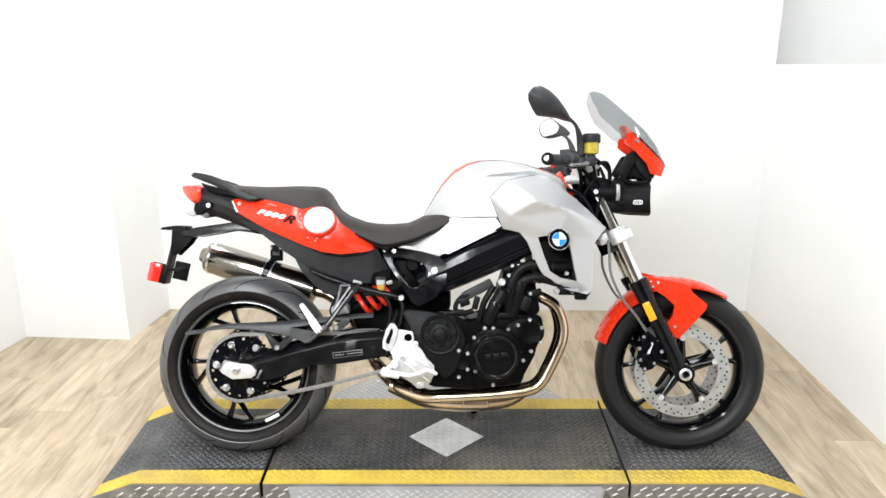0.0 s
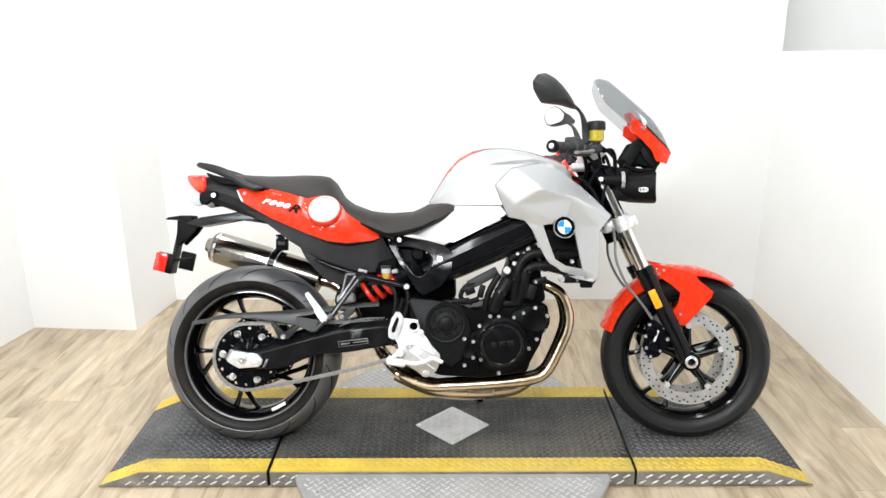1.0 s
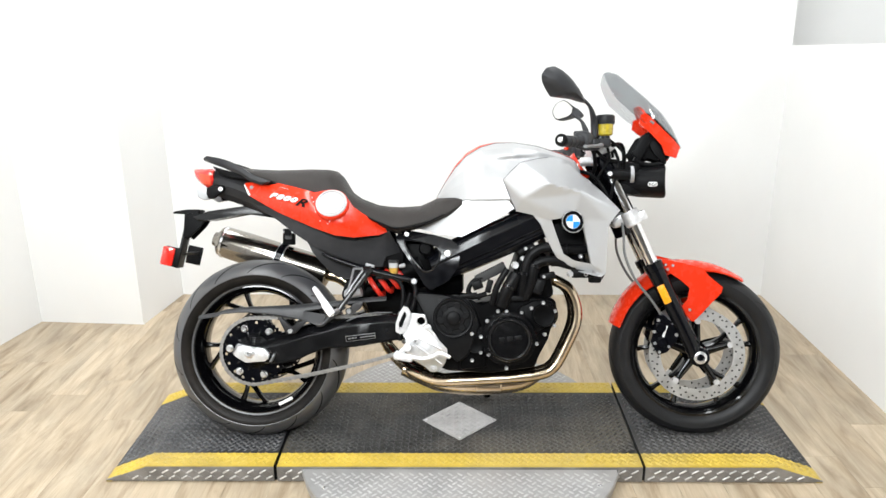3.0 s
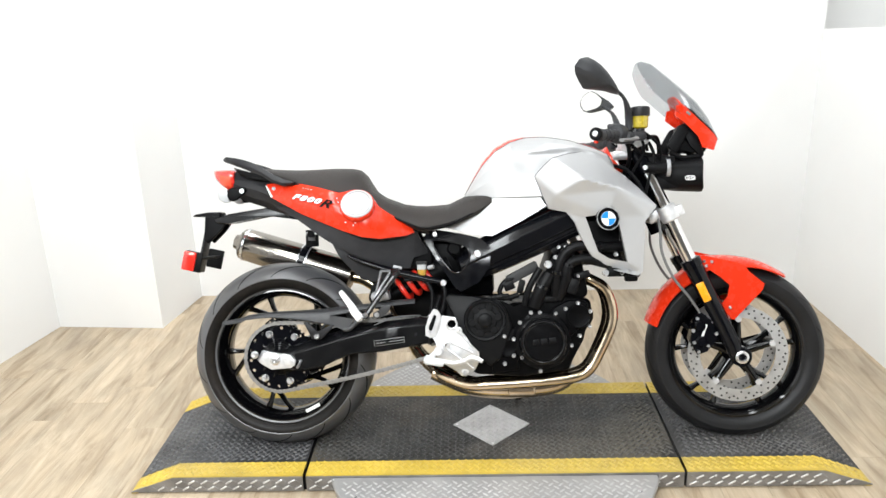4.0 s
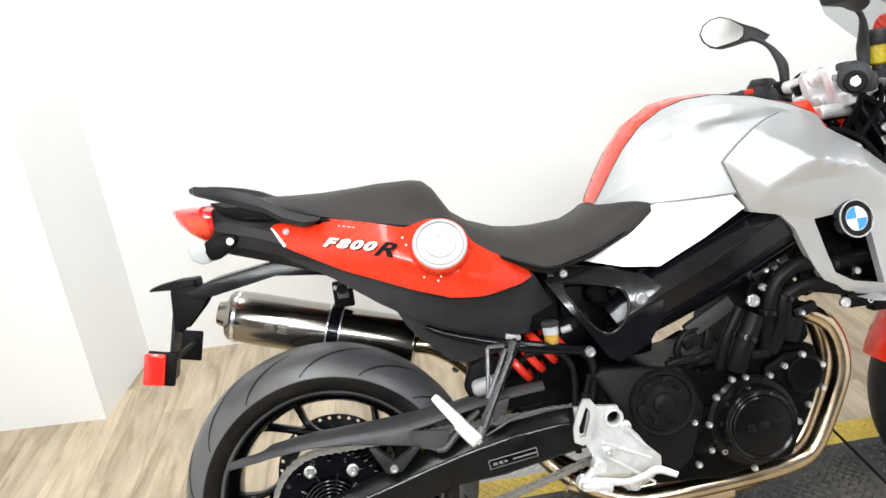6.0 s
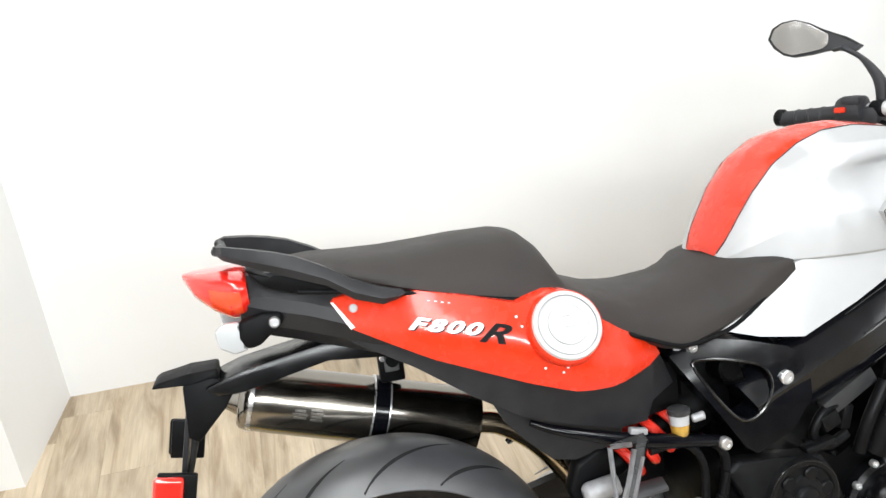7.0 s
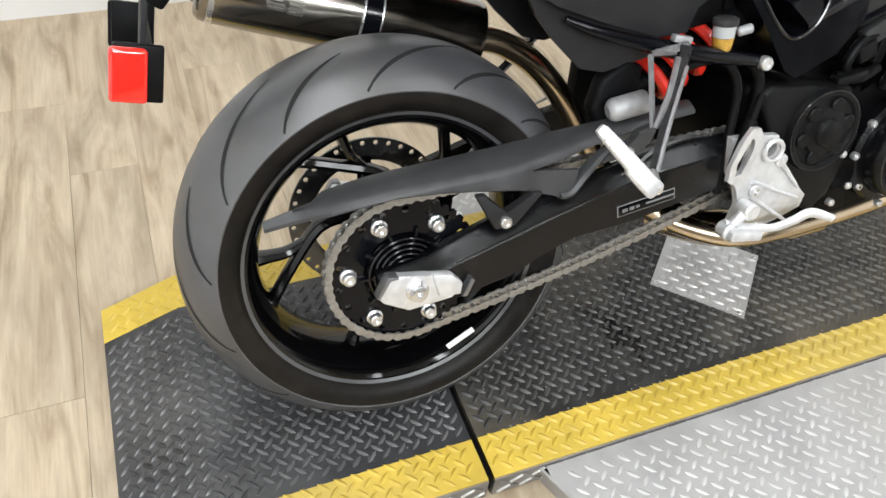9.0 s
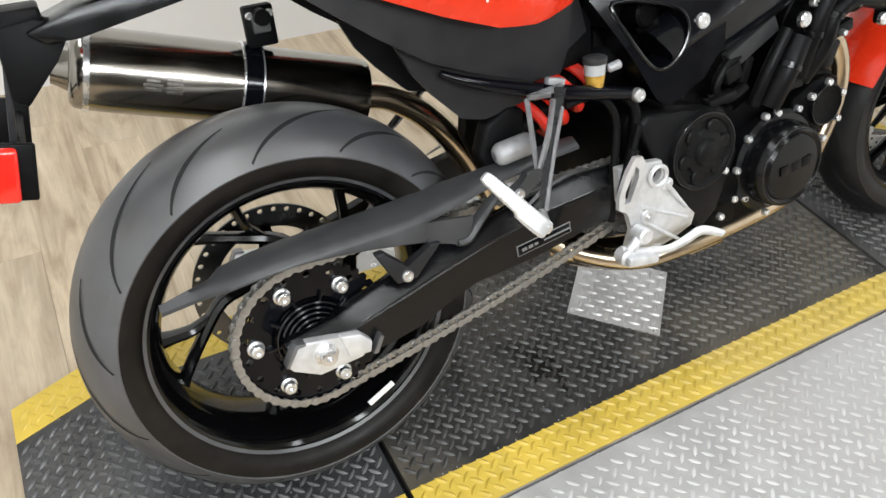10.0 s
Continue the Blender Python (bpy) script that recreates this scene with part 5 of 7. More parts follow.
# ---- frame ----
GUSSET = [(-0.268, 0.697), (-0.25, 0.714), (-0.222, 0.72), (-0.14, 0.705), (-0.075, 0.687), (-0.048, 0.662), (-0.052, 0.60), (-0.085, 0.552), (-0.12, 0.533), (-0.146, 0.520), (-0.166, 0.534), (-0.207, 0.60), (-0.24, 0.65)]
WIN = [(-0.236, 0.682), (-0.215, 0.686), (-0.184, 0.682), (-0.137, 0.670), (-0.120, 0.657), (-0.115, 0.636), (-0.122, 0.612), (-0.136, 0.592), (-0.155, 0.581), (-0.173, 0.585), (-0.192, 0.604), (-0.217, 0.641)]
AX0, AX1 = Vector((-0.10, 0.60)), Vector((0.215, 0.742))
AXD = (AX1 - AX0).normalized()
AXN = Vector((-AXD.y, AXD.x))
BEAM_SECTION = [(-0.056, 0.132), (-0.051, 0.158), (-0.036, 0.171), (-0.031, 0.164), (-0.023, 0.164), (-0.017, 0.177), (0.022, 0.183), (0.030, 0.178), (0.056, 0.152), (0.067, 0.125), (0.06, 0.10), (-0.05, 0.10)]


def BM_U(x, w):
    return 0.152 + 0.16 * (x + 0.17) - 2.4 * max(0, w - 0.60) ** 2


for s in (-1, 1):
    fr = part("main_frame", sheet(B(), GUSSET, lambda x, w: s * BM_U(x, w), 0.05, [WIN], 0.016), FRAMEGLOSS, bike, "gloss black frame with a triangular window", sharp=30)
    bm = B()
    rings = []
    for t, k in ((-0.04, 0.78), (0.0, 0.86), (0.04, 0.92), (0.08, 0.96), (0.12, 0.98), (0.17, 1.0), (0.28, 1.0), (0.345, 0.99), (0.36, 0.96)):
        rings.append([Vector((p.x, s * u * float(np.interp(t, [-0.04, 0.17], [0.865, 1.0])), p.y)) for p, u in ((AX0 + AXD * t + AXN * d * k, u) for d, u in BEAM_SECTION)])
    beam = part("frame_beam", skin(bm, rings), FRAMEGLOSS, fr, "faceted gloss black beam", sharp=25)
    for d, u in ((-0.017, 0.1765), (0.026, 0.1815), (-0.036, 0.1705), (0.056, 0.1525)):
        bm = B()
        ends = [AX0 + AXD * t + AXN * d for t in (0.17, 0.28, 0.35)]
        tube(bm, [(p.x, s * (u + 0.0002), p.y) for p in ends], 0.0019, 6, straight=True)
        part("beam_edge", bm, EDGEBLACK, beam)
    bm = B()
    tube(bm, [(q[0], s * (BM_U(*q) + 0.001), q[1]) for q in WIN], 0.003, 8, 3, closed=True)
    part("window_edge", bm, EDGEBLACK, fr)
    for p, r in (((-0.228, BM_U(-0.228, 0.705), 0.707), 0.009), ((-0.09, BM_U(-0.09, 0.641), 0.641), 0.012)):
        bm = B()
        bolt(bm, (p[0], s * p[1], p[2]), (0, s, 0), r, 0.006)
        part("bolt", bm, STEEL, fr)
    # sloping subframe rail and seat stay
    bm = B()
    tube(bm, [(-0.515, s * 0.118, 0.642), (-0.47, s * 0.128, 0.622), (-0.37, s * 0.140, 0.590), (-0.30, s * 0.142, 0.572), (-0.200, s * 0.140, 0.549)], [0.005, 0.008, 0.0115, 0.0125, 0.0095], 10)
    tube(bm, [(-0.245, s * 0.11, 0.715), (-0.29, s * 0.11, 0.73), (-0.36, s * 0.11, 0.75)], 0.012, 8)
    sub = part("subframe", bm, FRAMEBLACK, bike, "black tubular rear subframe")
    bm = B()
    bolt(bm, (-0.202, s * 0.150, 0.549), (0, s, 0), 0.011, 0.008)
    part("bolt", bm, STEEL, sub)
    # dark cover tapering down behind the rail
    part("lower_cover", sheet(B(), [(-0.572, 0.69), (-0.55, 0.645), (-0.52, 0.608), (-0.475, 0.563), (-0.437, 0.553), (-0.36, 0.567), (-0.35, 0.602), (-0.50, 0.665)], lambda x, w: s * (0.105 - 0.12 * max(0, 0.64 - w)), 0.008, (), 0.02), GREYPLASTIC, bike, "dark lower cover above the shock", sharp=35)
    # passenger footrest hanger
    bm = B()
    tube(bm, [(-0.349, s * 0.158, 0.592), (-0.359, s * 0.168, 0.578), (-0.40, s * 0.203, 0.521), (-0.440, s * 0.239, 0.463), (-0.449, s * 0.246, 0.452)], [0.012, 0.0105, 0.009, 0.009, 0.008], 4, 4, flat=0.8)
    tube(bm, [(-0.345, s * 0.155, 0.592), (-0.398, s * 0.154, 0.590)], [0.009, 0.006], 4, straight=True)
    hang = part("footrest_hanger", bm, HANGER, bike, "black passenger footrest hanger with polished edges")
    for line, r in (([(-0.404, s * 0.155, 0.590), (-0.412, s * 0.178, 0.545), (-0.421, s * 0.201, 0.505)], 0.0042), ([(-0.404, s * 0.157, 0.592), (-0.372, s * 0.166, 0.592)], 0.0042),
                    ([(-0.372, s * 0.172, 0.586), (-0.398, s * 0.196, 0.546), (-0.421, s * 0.207, 0.507)], 0.0045), ([(-0.362, s * 0.180, 0.575), (-0.402, s * 0.213, 0.519), (-0.440, s * 0.248, 0.464)], 0.0032)):
        bm = B()
        tube(bm, line, r, 6, 3)
        part("hanger_edge", bm, POLISHEDGLINT, hang, "polished edge")
    if s < 0:
        # folded footrest: a flat bar, wider below its step, with a square end
        tip, end = Vector((-0.523, -0.232, 0.534)), Vector((-0.455, -0.272, 0.449))
        run = (end - tip).normalized()
        wide = Vector((-run.z, 0, run.x)).normalized() * -1
        thick = run.cross(wide)
        rings = []
        for k, a, b, h in ((0.0, -0.006, 0.006, 0.005), (0.04, -0.008, 0.008, 0.0065), (0.35, -0.0095, 0.010, 0.0075), (0.55, -0.0105, 0.0105, 0.0075), (0.60, -0.0105, 0.0145, 0.0075), (0.80, -0.011, 0.015, 0.008), (0.97, -0.012, 0.014, 0.008), (1.0, -0.010, 0.012, 0.006)):
            c = tip.lerp(end, k)
            rings.append([c + wide * u + thick * v for u, v in ((a, -h * 0.6), (a * 0.75, -h), (b * 0.75, -h), (b, -h * 0.6), (b, h * 0.6), (b * 0.75, h), (a * 0.75, h), (a, h * 0.6))])
        peg = part("passenger_footrest", skin(B(), rings), ALU, hang, "folded silver passenger footrest", sharp=30)
        for k in range(5):
            bm = B()
            c = tip.lerp(end, 0.12 + 0.09 * k) - thick * 0.0075
            tube(bm, [c - wide * 0.007, c + wide * 0.007], 0.0016, 6, straight=True)
            part("grip_rib", bm, ALU, peg)
        bm = B()
        rod(bm, (-0.444, -0.240, 0.460), (-0.458, -0.276, 0.452), 0.0085, 14, bev=0.002)
        part("pivot_pin", bm, STEEL, peg)

# rider footrest plates with foot levers
def ring_of(x, w, r, n=16):
    return [(x + r * math.cos(-q), w + r * math.sin(-q)) for q in np.linspace(0, math.tau, n, endpoint=False)]


for s in (-1, 1):
    fp = new("footrest_plate")
    fp.parent = bike
    fp["label"] = "cast aluminium rider footrest plate"
    bm = B()
    sheet(bm, [(-0.252, 0.447), (-0.205, 0.444), (-0.165, 0.438), (-0.157, 0.405), (-0.13, 0.372), (-0.118, 0.352), (-0.092, 0.325), (-0.090, 0.298), (-0.105, 0.262), (-0.135, 0.238), (-0.15, 0.24), (-0.165, 0.258), (-0.20, 0.285), (-0.228, 0.30), (-0.225, 0.335), (-0.232, 0.36), (-0.25, 0.39)],
          lambda x, w: s * (0.170 + 0.05 * (0.40 - w) - 0.85 * max(0, 0.31 - w)), 0.012, [ring_of(-0.178, 0.418, 0.0135)], 0.03)
    body = part("plate_body", bm, ALU, fp, sharp=30)
    bm = B()
    tube(bm, [(q[0], s * 0.177, q[1]) for q in ring_of(-0.178, 0.418, 0.0165)], 0.0035, 8, 2, closed=True)
    part("plate_eye", bm, ALU, body)
    # ribs and bosses cast on the plate
    for p0, p1 in (((-0.205, 0.37), (-0.112, 0.325)), ((-0.205, 0.345), (-0.11, 0.275)), ((-0.16, 0.40), (-0.115, 0.345))):
        bm = B()
        tube(bm, [(p0[0], s * 0.1745, p0[1]), (p1[0], s * 0.1765, p1[1])], [0.004, 0.0028], 8, straight=True)
        part("plate_rib", bm, ALU, body)
    for p, r in (((-0.155, 0.396), 0.011), ((-0.138, 0.256), 0.012), ((-0.196, 0.352), 0.013)):
        bm = B()
        u = 0.168 + 0.05 * (0.40 - p[1]) - 0.85 * max(0, 0.31 - p[1])
        turned(bm, (p[0], s * (u - 0.004), p[1]), (0, s, 0), [(r, 0), (r, 0.010), (r - 0.003, 0.012), (r * 0.5, 0.012), (r * 0.45, 0.008)], 18)
        part("plate_boss", bm, ALU, body)
        bm = B()
        bolt(bm, (p[0], s * (u + 0.006), p[1]), (0, s, 0), r * 0.5, 0.003)
        part("bolt", bm, STEEL, body)
    # slotted heel guard
    bm = B()
    sheet(bm, [(-0.236, 0.468), (-0.222, 0.466), (-0.212, 0.45), (-0.216, 0.425), (-0.232, 0.382), (-0.246, 0.375), (-0.262, 0.384), (-0.262, 0.41), (-0.25, 0.445)],
          lambda x, w: s * (0.186 + 0.06 * (w - 0.42)), 0.008, [[(-0.233, 0.452), (-0.227, 0.446), (-0.226, 0.432), (-0.240, 0.393), (-0.250, 0.392), (-0.251, 0.412)]], 0.03)
    part("heel_guard", bm, ALU, fp, sharp=30)
    bm = B()
    tube(bm, [(-0.262, s * 0.190, 0.313), (-0.225, s * 0.197, 0.305), (-0.175, s * 0.203, 0.297), (-0.14, s * 0.207, 0.304), (-0.115, s * 0.214, 0.316), (-0.088, s * 0.226, 0.308), (-0.082, s * 0.229, 0.305)], [0.011, 0.0085, 0.007, 0.008, 0.0085, 0.007, 0.006], 10, flat=0.8)
    part("foot_lever", bm, ALU, fp, "aluminium foot lever")
    bm = B()
    rod(bm, (-0.222, s * 0.176, 0.334), (-0.222, s * 0.206, 0.334), 0.014, 16, bev=0.003)
    rod(bm, (-0.256, s * 0.18, 0.306), (-0.256, s * 0.205, 0.306), 0.014, 16, bev=0.003)
    tube(bm, [(-0.256, s * 0.192, 0.306), (-0.24, s * 0.195, 0.322), (-0.222, s * 0.192, 0.334)], 0.009, 10)
    part("lever_pivot", bm, ALU, fp)
    bm = B()
    box(bm, (-0.235, s * 0.207, 0.300), (0.062, 0.022, 0.016), 0.005, (0, 10, 0))
    for k in range(5):
        box(bm, (-0.258 + 0.011 * k, s * 0.207, 0.309 - 0.002 * k), (0.004, 0.018, 0.006), 0.001, (0, 10, 0))
    part("rider_footrest", bm, ALU, fp, "ribbed folding aluminium rider footrest")
    bm = B()
    rod(bm, (-0.225, s * 0.17, 0.475), (-0.25, s * 0.175, 0.40), 0.009, 12, bev=0.002)
    rod(bm, (-0.213, s * 0.168, 0.51), (-0.226, s * 0.17, 0.47), 0.006, 10)
    part("brake_cylinder", bm, PLASTIC, fp, "black rear brake cylinder")

# shock absorber with red spring
shock = new("shock_absorber")
shock.parent = bike
shock["label"] = "shock absorber with a red coil spring"
S0, S1 = Vector((-0.352, -0.062, 0.517)), Vector((-0.208, -0.062, 0.588))
sd = (S1 - S0)
ax_ = sd.normalized()
e1 = Vector((0, 1, 0))
e2 = ax_.cross(e1)
bm = B()
tube(bm, [S0 + sd * t + 0.036 * (math.cos(5 * math.tau * t) * e1 + math.sin(5 * math.tau * t) * e2) for t in np.linspace(0, 0.72, 100)], 0.0088, 8, straight=True)
part("spring", bm, REDSPRING, shock)
bm = B()
rod(bm, S0 - sd * 0.25, S1 + sd * 0.3, 0.022)
rod(bm, S0 + sd * 0.76, S1 + sd * 0.2, 0.043)
part("damper", bm, ENGINE, shock)
bm = B()
prism(bm, [(-0.455, 0.50), (-0.44, 0.545), (-0.40, 0.565), (-0.372, 0.555), (-0.378, 0.50), (-0.385, 0.455), (-0.44, 0.465)], -0.100, -0.070, 0.008, 3)
part("linkage_cover", bm, PLASTIC, shock, "black cover beside the spring")
bm = B()
turned(bm, (-0.436, -0.118, 0.503), (1, -0.15, 0.18), [(0.010, -0.004), (0.015, 0), (0.0175, 0.006), (0.0175, 0.052), (0.015, 0.056), (0.0, 0.056)], 24)
part("preload_knob", bm, KNOB, shock, "silver preload adjuster knob")
bm = B()
turned(bm, (-0.272, -0.136, 0.573), (0, 0, 1), [(0.012, 0), (0.0135, 0.003), (0.0155, 0.020), (0.0, 0.020)], 20)
res_ = part("rear_brake_reservoir", bm, AMBER, bike, "small rear brake reservoir with amber fluid")
bm = B()
turned(bm, (-0.272, -0.136, 0.5935), (0, 0, 1), [(0.0155, 0), (0.0165, 0.016), (0.0, 0.016)], 20)
part("reservoir_glass", bm, MILKY, res_, "pale translucent upper part")
bm = B()
turned(bm, (-0.272, -0.136, 0.610), (0, 0, 1), [(0.0175, 0), (0.0182, 0.002), (0.0182, 0.008), (0.015, 0.010), (0.0, 0.010)], 20)
part("reservoir_lid", bm, BOXGREY, res_, "dark grey screw lid")
bm = B()
box(bm, (-0.350, -0.146, 0.602), (0.030, 0.012, 0.010), 0.002, (0, 14, 0))
part("rail_clip", bm, KNOB, bike, "pale clip on the subframe rail")
bm = B()
rod(bm, (-0.252, -0.140, 0.598), (-0.232, -0.146, 0.603), 0.007, 14, bev=0.002)
part("reservoir_neck", bm, KNOB, res_, "pale hose neck")

# grey valve seen through the frame window
valve = new("intake_valve_unit")
valve.parent = bike
valve["label"] = "grey ribbed valve unit behind the frame window"
bm = B()
turned(bm, (-0.169, -0.05, 0.608), (-0.05, 0, 1), [(0.018, 0), (0.0185, 0.02), (0.016, 0.024), (0.0175, 0.03), (0.0175, 0.048), (0.013, 0.058), (0.0, 0.060)], 20)
part("valve_body", bm, VALVEGREY, valve)
bm = B()
prism(bm, [(-0.185, 0.612), (-0.135, 0.60), (-0.14, 0.584), (-0.19, 0.588)], -0.065, -0.03, 0.004)
part("valve_base", bm, VALVEGREY, valve)

# ---- engine ----
eng = new("engine")
eng.parent = bike
eng["label"] = "black parallel-twin engine with round side covers"
bm = B()
prism(bm, [(-0.21, 0.50), (-0.19, 0.52), (-0.01, 0.47), (0.02, 0.478), (0.09, 0.48), (0.13, 0.50), (0.20, 0.50), (0.275, 0.485), (0.28, 0.42), (0.235, 0.36), (0.205, 0.255), (0.05, 0.235), (-0.10, 0.245), (-0.17, 0.30), (-0.20, 0.40)], -0.13, 0.13, 0.015, 3)
part("crankcase", bm, ENGINE, eng)
bm = B()
prism(bm, [(0.10, 0.45), (0.20, 0.45), (0.27, 0.50), (0.245, 0.64), (0.16, 0.66), (0.135, 0.59)], -0.12, 0.12, 0.012, 2)
part("cylinder_block", bm, ENGINE, eng)
bm = B()
prism(bm, [(-0.203, 0.497), (-0.184, 0.513), (-0.11, 0.503), (-0.025, 0.491), (0.002, 0.45), (0.018, 0.40), (-0.02, 0.300), (-0.055, 0.274), (-0.105, 0.32), (-0.155, 0.41)], -0.155, -0.12, 0.008, 3)
turned(bm, (-0.071, -0.13, 0.427), (0, -1, 0), [(0.070, 0), (0.068, 0.030), (0.064, 0.038), (0.058, 0.037), (0.055, 0.033), (0.040, 0.033), (0.037, 0.038), (0.024, 0.040), (0.022, 0.046), (0.019, 0.048), (0.0, 0.048)], 56)
for k in range(6):
    a = radians(60 * k + 12)
    turned(bm, (-0.071 + 0.043 * math.cos(a), -0.158, 0.427 + 0.043 * math.sin(a)), (0, -1, 0), [(0.013, 0), (0.0125, 0.009), (0.010, 0.011), (0.0, 0.011)], 14)
part("sprocket_cover", bm, ENGINEGREY, eng, "dark grey sprocket cover")
bm = B()
turned(bm, (0.114, -0.13, 0.357), (0, -1, 0), [(0.094, 0), (0.094, 0.020), (0.088, 0.027), (0.078, 0.028), (0.0765, 0.046), (0.073, 0.058), (0.066, 0.064), (0.061, 0.061), (0.058, 0.064), (0.0, 0.068)], 64)
part("clutch_cover", bm, COVERBLACK, eng, "round black clutch cover")
for k, ln in enumerate((0.026, 0.03, 0.034)):
    bm = B()
    box(bm, (0.088 + 0.027 * k, -0.1975, 0.358 + 0.003 * k), (ln * 0.68, 0.0016, 0.017), 0.0006, (0, -6, 0))
    part("cover_mark", bm, ENGINEGREY, eng)
for c, r, y in (((0.114, 0.357), 0.0705, -0.1905), ((-0.071, 0.427), 0.0655, -0.1655), ((0.231, 0.434), 0.0365, -0.1545)):
    bm = B()
    turned(bm, (c[0], y, c[1]), (0, -1, 0), [(r + 0.0016, 0), (r + 0.001, 0.0014), (r - 0.001, 0.0014), (r - 0.0016, 0)], 48, True)
    part("cover_rim", bm, EDGEBLACK, eng)
bm = B()
turned(bm, (0.231, -0.11, 0.434), (0, -1, 0), [(0.052, 0), (0.050, 0.02), (0.042, 0.028), (0.039, 0.042), (0.035, 0.047), (0.031, 0.045), (0.0, 0.047)], 40)
prism(bm, [(0.14, 0.40), (0.20, 0.36), (0.265, 0.42), (0.262, 0.48), (0.20, 0.485), (0.15, 0.46)], -0.148, -0.12, 0.008)
part("alternator_cover", bm, ENGINE, eng)
bm = B()
turned(bm, (0.001, -0.13, 0.334), (0, -1, 0), [(0.026, 0), (0.03, 0.02), (0.026, 0.025), (0.02, 0.022), (0.0, 0.022)], 28)
prism(bm, [(-0.05, 0.36), (0.03, 0.40), (0.04, 0.26), (-0.05, 0.25)], -0.142, -0.12, 0.006)
part("oil_cover", bm, ENGINE, eng)
for x, w in ((0.078, 0.448), (0.106, 0.448), (0.042, 0.416), (-0.009, 0.373), (0.021, 0.363), (0.020, 0.310), (0.046, 0.303), (-0.009, 0.284), (0.106, 0.258), (0.207, 0.339), (0.233, 0.370), (0.265, 0.401), (0.268, 0.449), (0.229, 0.476), (0.189, 0.458), (0.157, 0.444)):
    bm = B()
    bolt(bm, (x, -0.153, w), (0, -1, 0), 0.0068, 0.006)
    part("cover_bolt", bm, STEEL, eng)
for x, w, y, r in ((0.135, 0.602, 0.160, 0.013), (0.160, 0.625, 0.155, 0.008), (0.179, 0.573, 0.16, 0.0075), (0.171, 0.657, 0.15, 0.006), (0.192, 0.658, 0.15, 0.006), (0.23, 0.564, 0.165, 0.006), (0.315, 0.573, 0.175, 0.011), (0.351, 0.631, 0.165, 0.008), (0.366, 0.572, 0.175, 0.008)):
    bm = B()
    bolt(bm, (x, -y, w), (0, -1, 0), r, 0.006)
    part("bolt", bm, STEEL, eng)
# hoses and pipes by the cylinder
for pts, r in (([(0.16, -0.14, 0.50), (0.165, -0.155, 0.57), (0.185, -0.16, 0.63), (0.23, -0.165, 0.66), (0.30, -0.165, 0.655), (0.38, -0.15, 0.655)], 0.017),
               ([(0.17, -0.14, 0.49), (0.19, -0.16, 0.55), (0.20, -0.165, 0.60), (0.25, -0.17, 0.618), (0.33, -0.165, 0.60), (0.40, -0.15, 0.59)], 0.016),
               ([(0.06, -0.14, 0.47), (0.075, -0.15, 0.53), (0.11, -0.15, 0.59)], 0.011),
               ([(0.09, -0.145, 0.465), (0.11, -0.155, 0.52), (0.14, -0.15, 0.57)], 0.022),
               ([(0.02, -0.13, 0.49), (-0.02, -0.13, 0.51), (0.0, -0.13, 0.55), (0.05, -0.125, 0.56)], 0.008),
               ([(-0.04, -0.13, 0.50), (0.0, -0.14, 0.495), (0.04, -0.135, 0.505)], 0.009),
               ([(-0.235, -0.13, 0.56), (-0.20, -0.14, 0.53), (-0.205, -0.145, 0.47), (-0.235, -0.15, 0.40)], 0.008),
               ([(-0.33, -0.14, 0.56), (-0.27, -0.14, 0.56), (-0.24, -0.145, 0.52), (-0.245, -0.15, 0.44), (-0.25, -0.15, 0.35)], 0.0065),
               ([(0.14, -0.12, 0.65), (0.19, -0.14, 0.67), (0.22, -0.15, 0.62), (0.20, -0.15, 0.56)], 0.006),
               ([(0.36, -0.12, 0.62), (0.41, -0.13, 0.56), (0.43, -0.12, 0.575)], 0.012)):
    bm = B()
    tube(bm, pts, r, 10)
    part("hose", bm, HOSE, eng)
for p, d, r in (((0.166, -0.156, 0.575), (0.1, -0.1, 1), 0.0185), ((0.30, -0.165, 0.655), (1, 0.1, 0), 0.0185), ((0.20, -0.165, 0.60), (0.3, -0.05, 1), 0.0175), ((0.33, -0.165, 0.60), (1, 0.1, -0.2), 0.0175), ((0.115, -0.155, 0.53), (0.5, 0, 1), 0.0235), ((0.24, -0.167, 0.615), (1, 0, 0.2), 0.0175)):
    bm = B()
    turned(bm, p, d, [(r - 0.002, -0.006), (r, -0.005), (r, 0.005), (r - 0.002, 0.006)], 20, True)
    part("hose_clamp", bm, SATIN, eng)
for c, sz, rt in (((0.215, -0.15, 0.53), (0.03, 0.02, 0.05), 20), ((0.245, -0.145, 0.565), (0.05, 0.02, 0.022), -15), ((0.175, -0.13, 0.655), (0.06, 0.03, 0.02), -25), ((0.01, -0.13, 0.535), (0.035, 0.02, 0.03), -20), ((-0.02, -0.14, 0.50), (0.06, 0.02, 0.014), -8), ((0.13, -0.14, 0.49), (0.07, 0.025, 0.018), 0), ((0.05, -0.12, 0.53), (0.02, 0.02, 0.045), 15)):
    bm = B()
    box(bm, (c[0], c[1], c[2]), sz, 0.004, (0, rt, 0))
    part("connector", bm, ENGINEGREY, eng)
bm = B()
box(bm, (0.055, -0.125, 0.575), (0.11, 0.02, 0.032), 0.004, (0, -27, 0))
part("engine_label_box", bm, BOXGREY, eng, "dark grey finned box below the frame")
bm = B()
box(bm, (-0.02, 0.0, 0.665), (0.26, 0.2, 0.09), 0.02, (0, -25, 0))
